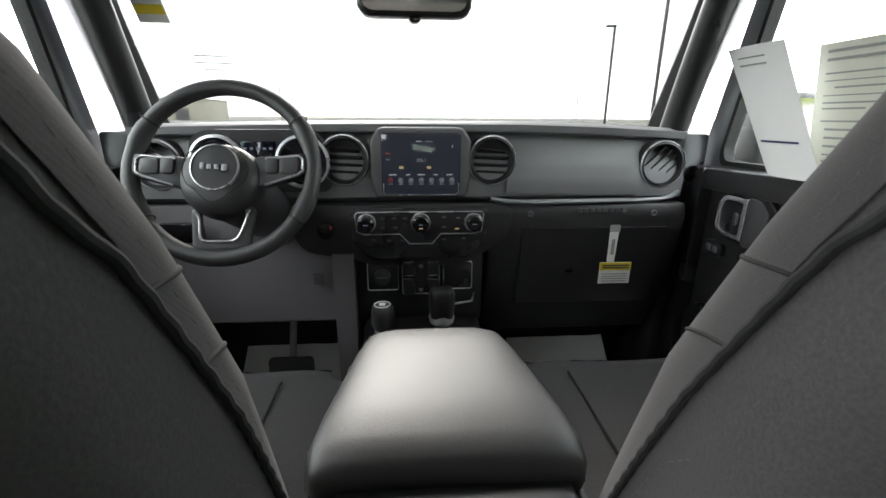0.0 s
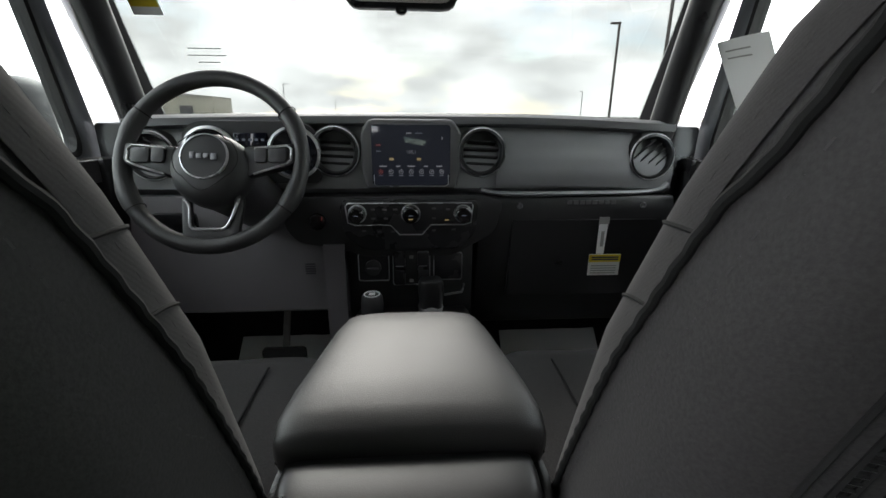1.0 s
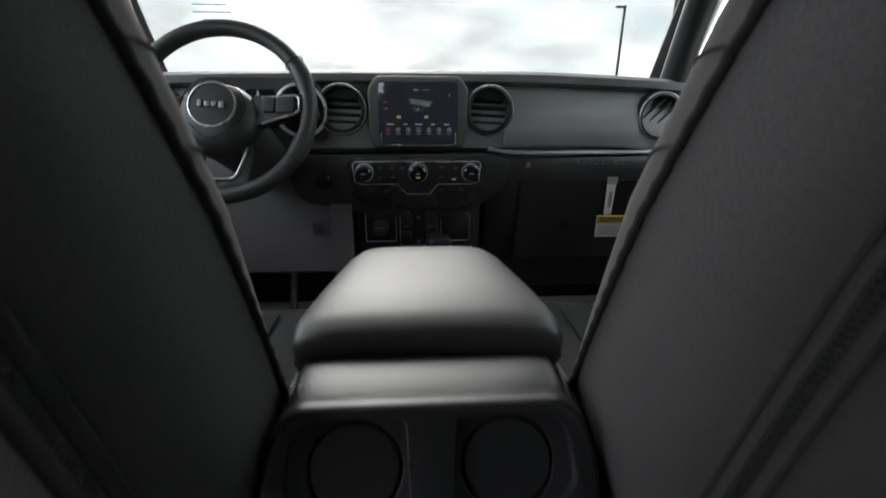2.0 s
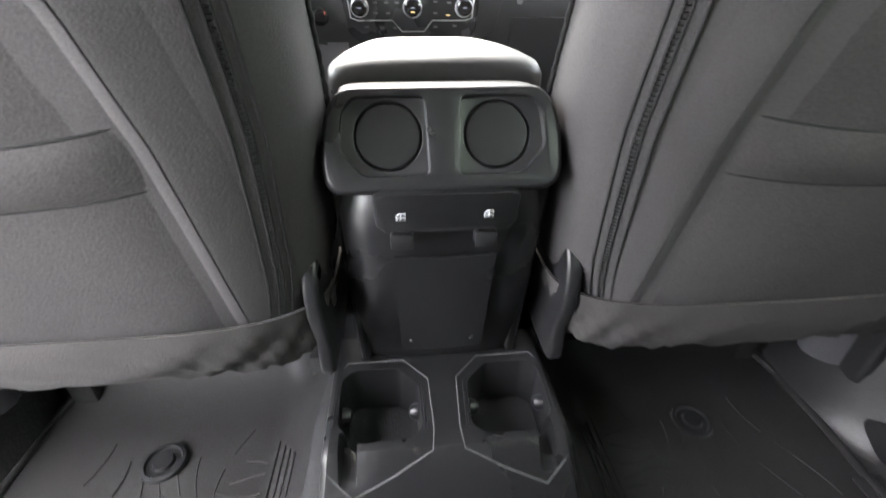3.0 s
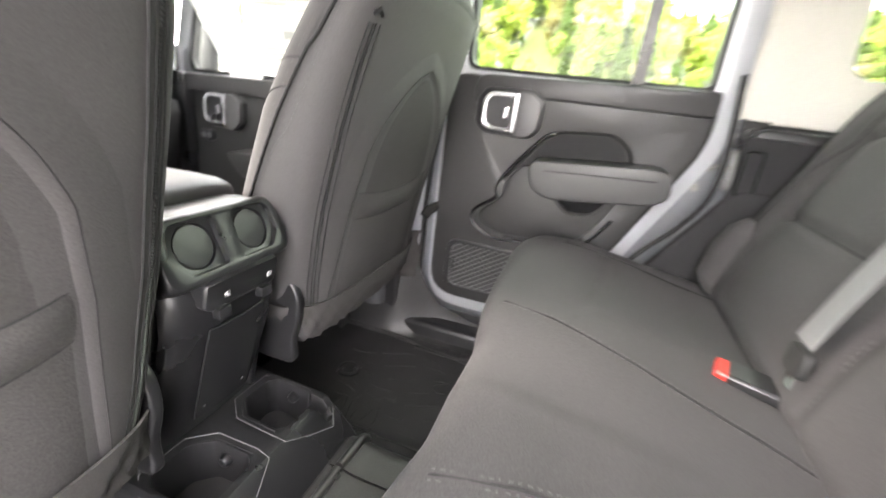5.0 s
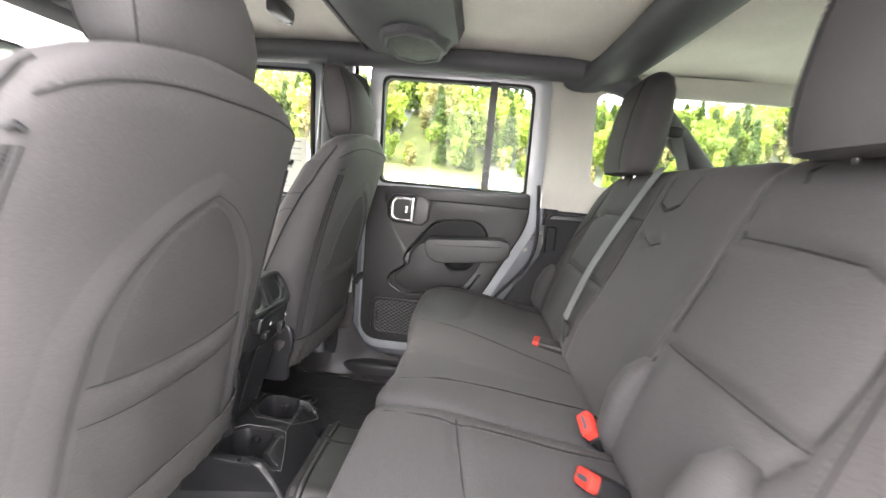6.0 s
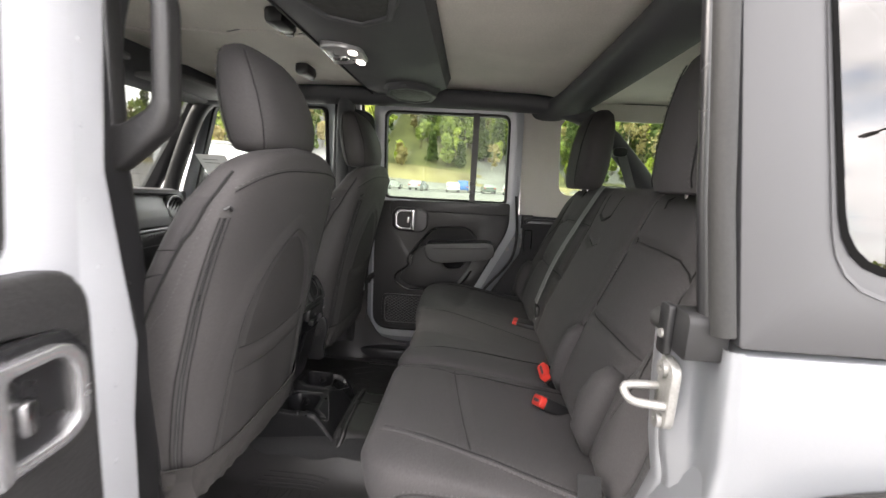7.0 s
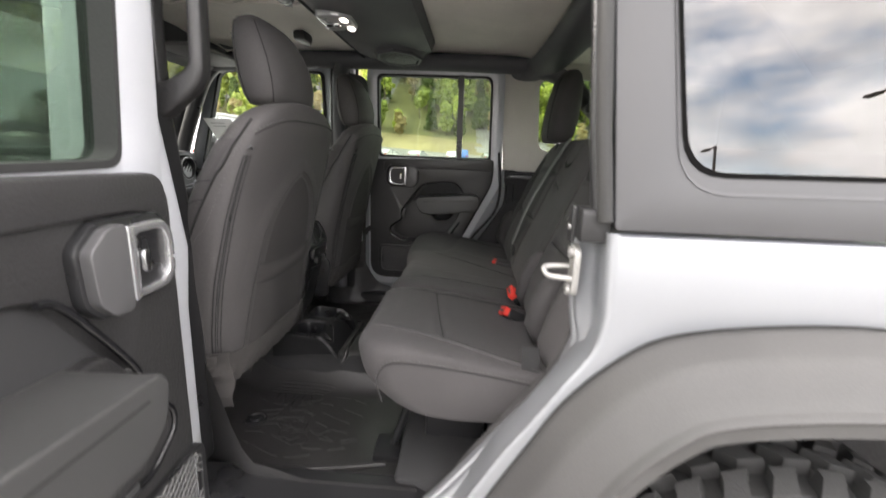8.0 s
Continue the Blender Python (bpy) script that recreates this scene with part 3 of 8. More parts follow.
for x0, x1, y0, y1 in ((-0.70, -0.012, -0.05, 0.82), (0.012, 0.70, -0.05, 0.82), (-0.762, 0.762, -1.90, -0.10)):
    grid = []
    for j in range(25):
        y = lerp(y0, y1, j / 24)
        grid.append([V(lerp(x0, x1, i / 20), y, 1.822 + 0.018 * (1 - (lerp(x0, x1, i / 20) / 0.72) ** 2)
                       - (0.008 if (j % 6) in (0, 1) else 0.0) - (0.006 if i % 10 in (0, 1) else 0.0)) for i in range(21)])
    bm = sheet(grid, 0.008)
    part("roof_liner", bm, HEADLINE, top, "pale grey ribbed underside of a roof panel")
ring_o, ring_i = rounded(rect(-0.78, 1.24, 0.78, 1.83), 0.06, 5), rounded(rect(-0.62, 1.36, 0.62, 1.74), 0.05, 5)
part("tailgate_frame", ring(ring_o, ring_i, "y", -1.96, -1.90, 0.006), QUARTER_LINER, top, "pale frame round the rear window")
g = part("rear_window", prism(ring_i, "y", -1.945, -1.94), GLASS_REAR, top, "tinted rear window")
for s in (-1, 1):
    part("kick_panel", box(min(s * 0.668, s * 0.742), 1.035, 0.50, max(s * 0.668, s * 0.742), 1.22, 1.30, 0.01), CONSOLE, body, "black kick panel")
    part("hinge_jamb", box(min(s * 0.70, s * 0.762), 0.985, 0.52, max(s * 0.70, s * 0.762), 1.04, 1.22, 0.008), CONSOLE, body, "black front door jamb cover")
bm = box(-0.74, -1.96, 0.60, 0.74, -1.90, 1.24, 0.01)
part("tailgate", bm, PAINT_IN_LIFTED, body, "silver tailgate")
bm = tube([(-0.30, -1.965, 1.40), (-0.12, -1.965, 1.56), (0.02, -1.965, 1.66)], [0.010, 0.012, 0.016], 8)
part("wiper", bm, RUBBER, top, "black rear wiper arm")

# ---------------------------------------------------------------- sport bar, sound bar, header
bars = thing("sport_bar", (0, 0, 1.70), "dark padded roll bars under the roof", "roll bar")
for s in (-1, 1):
    way = smooth_path([V(s * 0.61, 0.84, 1.735), V(s * 0.635, 0.45, 1.765), V(s * 0.64, 0.0, 1.772), V(s * 0.635, -0.45, 1.768), V(s * 0.62, -0.72, 1.75), V(s * 0.60, -0.92, 1.66), V(s * 0.60, -1.25, 1.30), V(s * 0.60, -1.40, 1.05)], 6)
    part("side_bar", tube(way, 0.050, 14, flat=0.8), BAR_TRIM, bars, "padded dark side bar")
    way = smooth_path([V(s * 0.67, 0.225, 0.62), V(s * 0.69, 0.225, 1.20), V(s * 0.675, 0.22, 1.60), V(s * 0.64, 0.20, 1.76)], 6)
    part("upright", tube(way, 0.050, 14, flat=0.75), BAR_TRIM, bars, "padded upright behind the front seat")
    # grab handle on the upright: a flat moulded loop
    go = rounded([(0.198, 1.392), (0.170, 1.400), (0.082, 1.470), (0.076, 1.655), (0.100, 1.705), (0.200, 1.722)], [0.01, 0.02, 0.035, 0.03, 0.03, 0.01], 6)
    gi = rounded([(0.172, 1.468), (0.158, 1.472), (0.110, 1.500), (0.104, 1.648), (0.116, 1.668), (0.170, 1.675)], [0.008, 0.012, 0.016, 0.014, 0.014, 0.008], 6)
    part("grab_handle", bevel(ring(go, gi, "x", min(s * 0.662, s * 0.702), max(s * 0.662, s * 0.702)), 0.010, 3), DOOR_TRIM, bars, "moulded black grab handle")
rail = smooth_path([V(-0.64, -0.70, 1.735), V(-0.58, -0.755, 1.752), V(-0.45, -0.782, 1.763), V(0, -0.79, 1.766), V(0.45, -0.782, 1.763), V(0.58, -0.755, 1.752), V(0.64, -0.70, 1.735)], 5)
bm = loft([[V(p.x, p.y + a, p.z + c) for a, c in squircle(0, 0, 0.078, 0.040, 2.6, 24)] for p in rail])
part("rear_cross_bar", bm, BAR_TRIM, bars)
bm = box(-0.71, 0.80, 1.70, 0.71, 0.94, 1.850, 0.03, 3)
part("windscreen_header", bm, BAR_TRIM, bars, "dark padded windscreen header")
# sound bar across the cabin with two speakers and the dome lamp
sect = lambda x: [(-0.02 + a * (1.0 if abs(x) < 0.5 else 0.8), 1.795 + b * (1.0 if abs(x) < 0.5 else 0.8)) for a, b in
                  [(0.13, 0.02), (0.122, -0.008), (0.085, -0.030), (-0.01, -0.040), (-0.19, -0.040), (-0.235, -0.020), (-0.25, 0.02)]]
loops = [[V(x, a, b) for a, b in sect(x)] for x in (-0.62, -0.56, -0.45, -0.25, 0.0, 0.25, 0.45, 0.56, 0.62)]
part("sound_bar", loft(loops), BAR_TRIM, bars, "dark overhead sound bar")
for s in (-1, 1):
    cxs, zs0 = (0.41 if s > 0 else -0.50), 1.742
    pod = [(cxs + 0.175 * math.cos(math.radians(a)), -0.12 + 0.118 * math.sin(math.radians(a))) for a in range(0, 360, 45)]
    hexa = [(cxs + 0.155 * math.cos(math.radians(a)), -0.12 + 0.102 * math.sin(math.radians(a))) for a in range(0, 360, 45)]
    inner = [(cxs + 0.134 * math.cos(math.radians(a)), -0.12 + 0.086 * math.sin(math.radians(a))) for a in range(0, 360, 45)]
    pd_loops = [[V(a, b, z) for a, b in rounded(poly, 0.03, 4)] for poly, z in ((pod, 1.790), (pod, 1.765), (hexa, zs0))]
    part("speaker_pod", loft(pd_loops), BAR_TRIM, bars, "rounded speaker pod", 50)
    part("speaker_bezel", ring(hexa, inner, "z", zs0 - 0.010, zs0 + 0.004, 0.004), BAR_TRIM, bars, "octagonal speaker surround")
    sp = part("speaker_grille", prism(inner, "z", zs0 - 0.006, zs0 + 0.003, 0.003), SPEAKER_MESH, bars, "dark speaker grille")
dome = part("dome_lamp", prism(rounded([(-0.158, -0.02), (-0.125, -0.058), (-0.004, -0.050), (0.024, 0.062), (-0.156, 0.050)], 0.02, 5), "z", 1.744, 1.766, 0.006), SATIN, bars, "dome lamp housing")
for i, (x, y) in enumerate(((-0.060, 0.006), (-0.116, -0.032), (-0.018, -0.030))):
    part("lens", prism(squircle(x, y, 0.017, 0.012, 3, 16), "z", 1.739, 1.748, 0.003), LAMP_LENS if i else CHROME, dome, "lit dome lamp lens" if i else "chrome lamp switch")
part("bar_groove", tube([(-0.55, 0.066, 1.7655), (0.55, 0.066, 1.7655)], 0.004, 6), SEAM, bars)
# roof-panel latches and visors near the header
for s in (-1, 1):
    lx, ly = (0.33, 0.27) if s > 0 else (-0.19, 0.135)
    lat = part("roof_latch", box(lx - 0.050, ly - 0.025, 1.775, lx + 0.050, ly + 0.025, 1.815, 0.012), CONSOLE, bars, "black roof panel latch")
    part("latch_knob", tube([(lx + 0.055, ly, 1.81), (lx + 0.055, ly, 1.775)], 0.012, 10), CONSOLE, lat)
    bm = prism(rounded([(s * 0.10, 0.60), (s * 0.52, 0.60), (s * 0.54, 0.78), (s * 0.10, 0.78)], 0.03, 4), "z", 1.705, 1.722, 0.006)
    vis = part("sun_visor", bm, PLASTIC_GREY, bars, "dark sun visor folded up")
part("visor_label", box(-0.45, 0.63, 1.700, -0.40, 0.70, 1.703), YELLOW, bars, "yellow warning label")
# belt guide behind the right rear seat
bm = prism(squircle(0.0, 0.0, 0.03, 0.02, 3, 16), "x", 0.54, 0.57, 0.006)
bmesh.ops.translate(bm, vec=(0, -0.99, 1.57), verts=bm.verts)
part("belt_guide", bm, CONSOLE, bars, "black belt guide")
bm = sheet([[V(0.545 + 0.002 * k, -0.995 + 0.0 + (0.04 * w - 0.02) - 0.02 * k, 1.565 - 0.05 * k) for w in (0, 1)] for k in range(6)], 0.002)
part("belt_strap", bm, BELT, bars)

# ---------------------------------------------------------------- windscreen and cowl
screen = thing("windscreen", (0, 1.1, 1.30), "clear flat windscreen with dark surround", "windscreen")
ws = lambda x, k: V(x, lerp(1.20, 0.90, k), lerp(1.285, 1.745, k))
g = part("pane", sheet([[ws(lerp(-0.66, 0.66, i / 6) * (1 - 0.05 * k), k) for i in range(7)] for k in (0, 0.5, 1)], 0.004), GLASS_SCREEN, screen)
g.visible_shadow = False
for s in (-1, 1):
    way = [ws(s * 0.70, -0.2) + V(0, 0, 0), ws(s * 0.695, 0.0), ws(s * 0.68, 0.5), ws(s * 0.655, 1.0)]
    part("pillar_trim", tube(way, 0.040, 10, flat=0.9), CONSOLE, screen, "black windscreen pillar trim")
    part("pillar_skin", tube([p + V(s * 0.045, 0.03, 0.0) for p in way], 0.035, 10), PAINT_IN_LIFTED, screen, "silver windscreen pillar")
    part("pillar_bar", tube(smooth_path([V(s * 0.645, 1.08, 1.20), V(s * 0.65, 1.02, 1.40), V(s * 0.64, 0.90, 1.66), V(s * 0.615, 0.80, 1.74)], 5), 0.034, 10), CONSOLE, screen, "dark padded pillar bar")
part("cowl", box(-0.72, 1.16, 1.24, 0.72, 1.75, 1.275, 0.01), PAINT, body, "silver bonnet")
tagm = thing("inspection_tag", (-0.56, 1.0, 1.56), "small yellow paper tag on the windscreen top", "paper tag")
glass_y = lambda z: lerp(1.20, 0.90, (z - 1.285) / 0.46) - 0.008
part("tag", sheet([[V(x, glass_y(z), z) for x in (-0.602, -0.540)] for z in (1.526, 1.575, 1.62)], 0.001), PAPER, tagm)
part("tag_header", sheet([[V(x, glass_y(z) - 0.002, z) for x in (-0.600, -0.542)] for z in (1.540, 1.556)], 0.0008), YELLOW, tagm, "yellow band")
for k in range(4):
    part("print_bar", sheet([[V(x, glass_y(z) - 0.002, z) for x in (-0.595, -0.55)] for z in (1.565 + 0.010 * k, 1.568 + 0.010 * k)], 0.0006), INK_GREY, tagm)
tagm = thing("reversed_notice", (-0.47, 1.15, 1.45), "faint reversed lettering on the windscreen glass", "glass print")
for k, w in enumerate((0.075, 0.088, 0.05)):
    z = 1.437 + 0.014 * (2 - k)
    y = lerp(1.20, 0.90, (z - 1.285) / 0.46) - 0.006
    part("print_bar", box(-0.525 - 0.0 + (0.088 - w) / 2, y, z, -0.525 + w + (0.088 - w) / 2, y + 0.001, z + 0.0022), material("faint_print", (0.52, 0.53, 0.52), 0.6), tagm)
# rear-view mirror
rv = thing("rear_view_mirror", (0.0, 0.88, 1.60), "black rear-view mirror on the windscreen", "mirror")
part("housing", prism(rounded([(-0.118, 1.503), (0.090, 1.503), (0.085, 1.583), (-0.11, 1.583)], 0.03, 5), "y", 0.80, 0.835, 0.010, 3), CONSOLE, rv)
part("mirror_face", prism(rounded([(-0.108, 1.511), (0.080, 1.511), (0.075, 1.575), (-0.10, 1.575)], 0.025, 5), "y", 0.797, 0.801), MIRROR, rv, "mirror glass")
part("stem", tube([(-0.014, 0.83, 1.56), (-0.014, 0.90, 1.66), (0, 0.94, 1.68)], 0.013, 8), CONSOLE, rv)
part("button", prism(squircle(-0.014, 1.500, 0.011, 0.007, 2, 12), "y", 0.800, 0.815, 0.002), PLASTIC_GLOSS, rv)


# ---------------------------------------------------------------- doors
def handle_set(parent, s, y, z, x):
    """Inside pull: dark recessed plate, bright pull ring with lever."""
    plate = rounded([(y + 0.078, z - 0.034), (y + 0.078, z + 0.030), (y + 0.054, z + 0.058), (y - 0.066, z + 0.060), (y - 0.100, z + 0.032), (y - 0.096, z - 0.038), (y - 0.070, z - 0.062), (y + 0.048, z - 0.058)], 0.012, 4)
    pl = part("handle_plate", prism(plate, "x", s * (x - 0.010), s * (x + 0.01), 0.005), CONSOLE, parent, "dark handle surround")
    grip = rounded([(y - 0.034, z - 0.058), (y - 0.034, z + 0.054), (y - 0.064, z + 0.052), (y - 0.094, z + 0.028), (y - 0.090, z - 0.034), (y - 0.068, z - 0.056)], 0.008, 4)
    part("grip_block", prism(grip, "x", s * (x - 0.024), s * (x - 0.005), 0.009, 3), GRIP, pl, "raised dark grey grip")
    cup = rounded([(y + 0.062, z - 0.034), (y + 0.062, z + 0.026), (y + 0.044, z + 0.048), (y - 0.033, z + 0.048), (y - 0.033, z - 0.048), (y + 0.040, z - 0.048)], 0.012, 4)
    hole = rounded([(y + 0.049, z - 0.028), (y + 0.049, z + 0.022), (y + 0.036, z + 0.037), (y - 0.016, z + 0.037), (y - 0.016, z - 0.038), (y + 0.033, z - 0.038)], 0.009, 4)
    part("pull_ring", ring(cup, hole, "x", s * (x - 0.021), s * (x - 0.004), 0.006), PULL, pl, "satin chrome pull")
    part("cup", prism(hole, "x", s * (x - 0.0135), s * (x - 0.0125)), CONSOLE, pl)
    part("lever", prism(rounded([(y - 0.019, z - 0.047), (y - 0.019, z + 0.047), (y - 0.034, z + 0.050), (y - 0.034, z - 0.050)], 0.004, 3), "x", s * (x - 0.025), s * (x - 0.012), 0.004), PULL, pl, "bright release lever")
    part("lock_tab", prism(rounded([(y + 0.002, z - 0.016), (y + 0.002, z + 0.014), (y - 0.010, z + 0.014), (y - 0.010, z - 0.016)], 0.003, 3), "x", s * (x - 0.026), s * (x - 0.012), 0.002), CHROME, pl)


def rear_door(s, front):
    """Rear door closed in the body; its empty sits on the hinge axis."""
    hinge = (s * 0.84, 0.115, 0.95)
    d = thing("rear_door", hinge, "silver rear door with black trim panel" + (", swung wide open" if s < 0 else ", closed"), "car door", "rear doors")
    # shell with window opening
    fe = 0.095 if s > 0 else 0.010
    out = rounded([(fe, 0.615), (fe, 1.775), (-0.60, 1.775), (-0.615, 1.20), (-0.45, 0.885), (-0.335, 0.64), (-0.25, 0.615)], [0.10, 0.05, 0.06, 0.06, 0.1, 0.08, 0.05], 6)
    win = rounded([(front, 1.318), (front, 1.728), (-0.542, 1.728), (-0.552, 1.325), (-0.54, 1.318), (-0.30, 1.317), (-0.10, 1.317)], [0.03, 0.035, 0.04, 0.02, 0.01, 0.0, 0.0], 6)
    lean = lambda a, b, x: V(s * (x - 0.040 * max(0.0, b - 1.25) / 0.5), a, b)
    loops = [[lean(a, b, x) for a, b in poly] for poly, x in ((out, 0.80), (win, 0.80), (win, 0.765), (out, 0.765))]
    part("shell", bevel(loft(loops, wrap=True), 0.008, 2), FRAME_PAINT_LIFTED, d, "silver painted door shell")
    # outer skin below the window stands proud
    low = rounded([(fe - 0.008, 0.63), (fe - 0.008, 1.27), (-0.605, 1.27), (-0.605, 1.20), (-0.44, 0.90), (-0.33, 0.66), (-0.25, 0.63)], [0.08, 0.02, 0.02, 0.05, 0.1, 0.06, 0.05], 5)
    if s > 0:
        low = [(0.175, 0.555), (0.175, 1.27), (-0.685, 1.27), (-0.686, 1.17), (-0.671, 1.115), (-0.628, 1.039), (-0.539, 0.899), (-0.440, 0.776), (-0.371, 0.684), (-0.299, 0.585), (-0.27, 0.555)]
    part("outer_skin", prism(low, "x", s * 0.795, s * 0.825, 0.012 if s < 0 else 0.002, 3), PAINT, d)
    # weather strip round the glass, glass, divider bar
    win2 = [(lerp(-0.25, a, 0.965), lerp(1.523, b, 0.952)) for a, b in win]
    loops = [[lean(a, b, x) for a, b in poly] for poly, x in ((win, 0.806), (win2, 0.806), (win2, 0.762), (win, 0.762))]
    part("window_frame", loft(loops, wrap=True), RUBBER, d, "black window seal")
    loops = [[lean(a, b, x) for a, b in win] for x in (0.793, 0.797)]
    part("window_glass", loft(loops), GLASS_REAR if s > 0 else GLASS_OPEN, d, "dark green tinted door glass")
    bm = loft([[lean(a, b, x) for a, b in rect(-0.398, 1.32, -0.370, 1.73)] for x in (0.757, 0.792)])
    part("divider_bar", bm, CONSOLE, d, "black window divider bar")
    # trim panel
    edge_y = front + 0.04 if s > 0 else front + 0.072
    trim = rounded([(edge_y, 0.655), (edge_y, 1.306), (-0.570, 1.318), (-0.572, 1.20), (-0.428, 0.915), (-0.315, 0.70), (-0.22, 0.655)], [0.09, 0.05, 0.02, 0.06, 0.08, 0.06, 0.05], 6)
    hollow = rounded([(-0.095, 1.045), (-0.187, 1.166), (-0.222, 1.190), (-0.362, 1.202), (-0.408, 1.172), (-0.425, 1.120), (-0.425, 1.070), (-0.20, 1.040)], [0.01, 0.03, 0.03, 0.035, 0.03, 0.03, 0.02, 0.02], 6)
    cut = loft([[V(s * x, lerp(-0.29, a, k), lerp(1.12, b, k)) for a, b in hollow] for k, x in ((1.03, 0.730), (1.0, 0.744), (0.93, 0.7545))])
    carved("trim_panel", prism(trim, "x", s * 0.742, s * 0.768, 0.010, 3), [cut], DOOR_TRIM, d, "black moulded trim panel with an armrest hollow", 0.003)
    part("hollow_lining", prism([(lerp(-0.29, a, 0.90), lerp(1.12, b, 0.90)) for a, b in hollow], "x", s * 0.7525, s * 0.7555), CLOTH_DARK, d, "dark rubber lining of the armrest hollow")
    # window ledge, thicker at the top
    part("ledge", prism(rounded([(edge_y - 0.075 if s > 0 else edge_y - 0.02, 1.235), (edge_y - 0.075 if s > 0 else edge_y - 0.02, 1.310), (-0.568, 1.322), (-0.568, 1.262), (-0.06, 1.262)], [0.02, 0.045, 0.015, 0.015, 0.04], 5), "x", s * 0.734, s * 0.762, 0.007, 3), DOOR_TRIM, d)
    # armrest, pull cup under it, and the moulding that runs down to the pocket
    arm = rounded([(-0.176, 1.112), (-0.188, 1.128), (-0.470, 1.150), (-0.500, 1.140), (-0.505, 1.085), (-0.470, 1.066), (-0.285, 1.044), (-0.225, 1.040), (-0.186, 1.064)], [0.012, 0.012, 0.02, 0.02, 0.022, 0.02, 0.03, 0.03, 0.03], 5)
    ar = part("armrest", prism([(a, b - (0.008 if s > 0 else 0.034)) for a, b in arm], "x", s * 0.640, s * 0.762, 0.030, 5), LEATHER, d, "padded black armrest", 50)
    part("armrest_seam", tube([V(s * 0.6395, -0.215, 1.100 if s > 0 else 1.074), V(s * 0.6393, -0.34, 1.107 if s > 0 else 1.081), V(s * 0.6395, -0.468, 1.114 if s > 0 else 1.088)], 0.0014, 5), SEAM, ar)
    grip = rounded([(-0.238, 1.050), (-0.388, 1.056), (-0.375, 1.022), (-0.346, 0.994), (-0.284, 0.988), (-0.252, 1.016)], 0.014, 5)
    grip_in = [(lerp(-0.315, a, 0.86), lerp(1.030, b, 0.80)) for a, b in grip]
    cu = part("pull_cup", prism(grip, "x", s * 0.700, s * 0.762, 0.010, 3), DOOR_TRIM, d, "moulded pull cup")
    # the cup is solid; a near-black plate on it stands for the shaded hollow
    part("cup_shade", prism(grip_in, "x", s * 0.6985, s * 0.7015, 0.001), PLASTIC_GLOSS, cu, "dark plate for the shaded hollow of the pull cup")
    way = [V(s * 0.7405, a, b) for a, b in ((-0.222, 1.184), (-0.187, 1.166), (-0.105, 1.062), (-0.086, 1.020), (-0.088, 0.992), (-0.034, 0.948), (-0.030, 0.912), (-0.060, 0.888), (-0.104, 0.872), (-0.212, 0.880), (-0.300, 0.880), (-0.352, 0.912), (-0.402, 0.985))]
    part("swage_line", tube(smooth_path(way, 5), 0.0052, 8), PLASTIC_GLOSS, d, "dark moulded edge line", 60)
    mould = rounded([(-0.105, 1.040), (-0.106, 0.998), (-0.052, 0.952), (-0.050, 0.918), (-0.112, 0.890), (-0.292, 0.896), (-0.340, 0.926), (-0.380, 0.985), (-0.405, 1.040), (-0.300, 1.085), (-0.150, 1.095)], 0.018, 5)
    part("lower_moulding", prism(mould, "x", s * 0.732, s * 0.760, 0.007, 3), DOOR_TRIM, d, "raised lower moulding")
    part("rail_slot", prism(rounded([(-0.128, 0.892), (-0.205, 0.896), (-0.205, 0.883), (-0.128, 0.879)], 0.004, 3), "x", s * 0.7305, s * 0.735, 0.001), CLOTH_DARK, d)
    # net pocket
    pocket = rounded([(0.035, 0.69), (0.035, 0.845), (-0.255, 0.845), (-0.30, 0.72), (-0.22, 0.69)], 0.03, 4)
    inner = [(lerp(-0.12, a, 0.9), lerp(0.768, b, 0.88)) for a, b in pocket]
    part("pocket_frame", ring(pocket, inner, "x", s * 0.732, s * 0.744, 0.003), CONSOLE, d)
    bm = bmesh.new()
    for k in range(-9, 22):
        for sg in (1, -1):
            a0 = 0.05 - 0.022 * k
            pts = []
            for j in range(9):
                b = 0.70 + 0.135 * j / 8
                a = a0 + sg * (b - 0.768) * 1.5
                if -0.26 + max(0, (0.76 - b)) * -0.3 < a < 0.027:
                    pts.append(V(s * (0.734 + 0.001 * sg), a, b))
            if len(pts) > 1:
                tube(pts, 0.0013, 4, bm=bm)
    part("net", bm, material("net_cord", (0.13, 0.13, 0.13), 0.7), d, "black elastic net")
    handle_set(d, s, -0.080, 1.221 if s > 0 else 1.200, 0.738)
    # door check strap, latch hole and screw
    part("latch_hole", lathe([(0.010, 0), (0.010, 0.004), (0.005, 0.004)], 12, (s * 0.7635, -0.572, 1.10), "x"), STEEL, d)
    if s > 0:
        part("hinge_strap", tube([(s * 0.762, fe - 0.010, 0.93), (s * 0.705, fe, 0.925), (s * 0.69, fe + 0.005, 0.91)], 0.014, 8), RUBBER, d, "black fabric door check strap")
    return d


door_r = rear_door(1, 0.045)
door_l = rear_door(-1, -0.048)
door_l.rotation_euler = (0, 0, radians(-86.0))


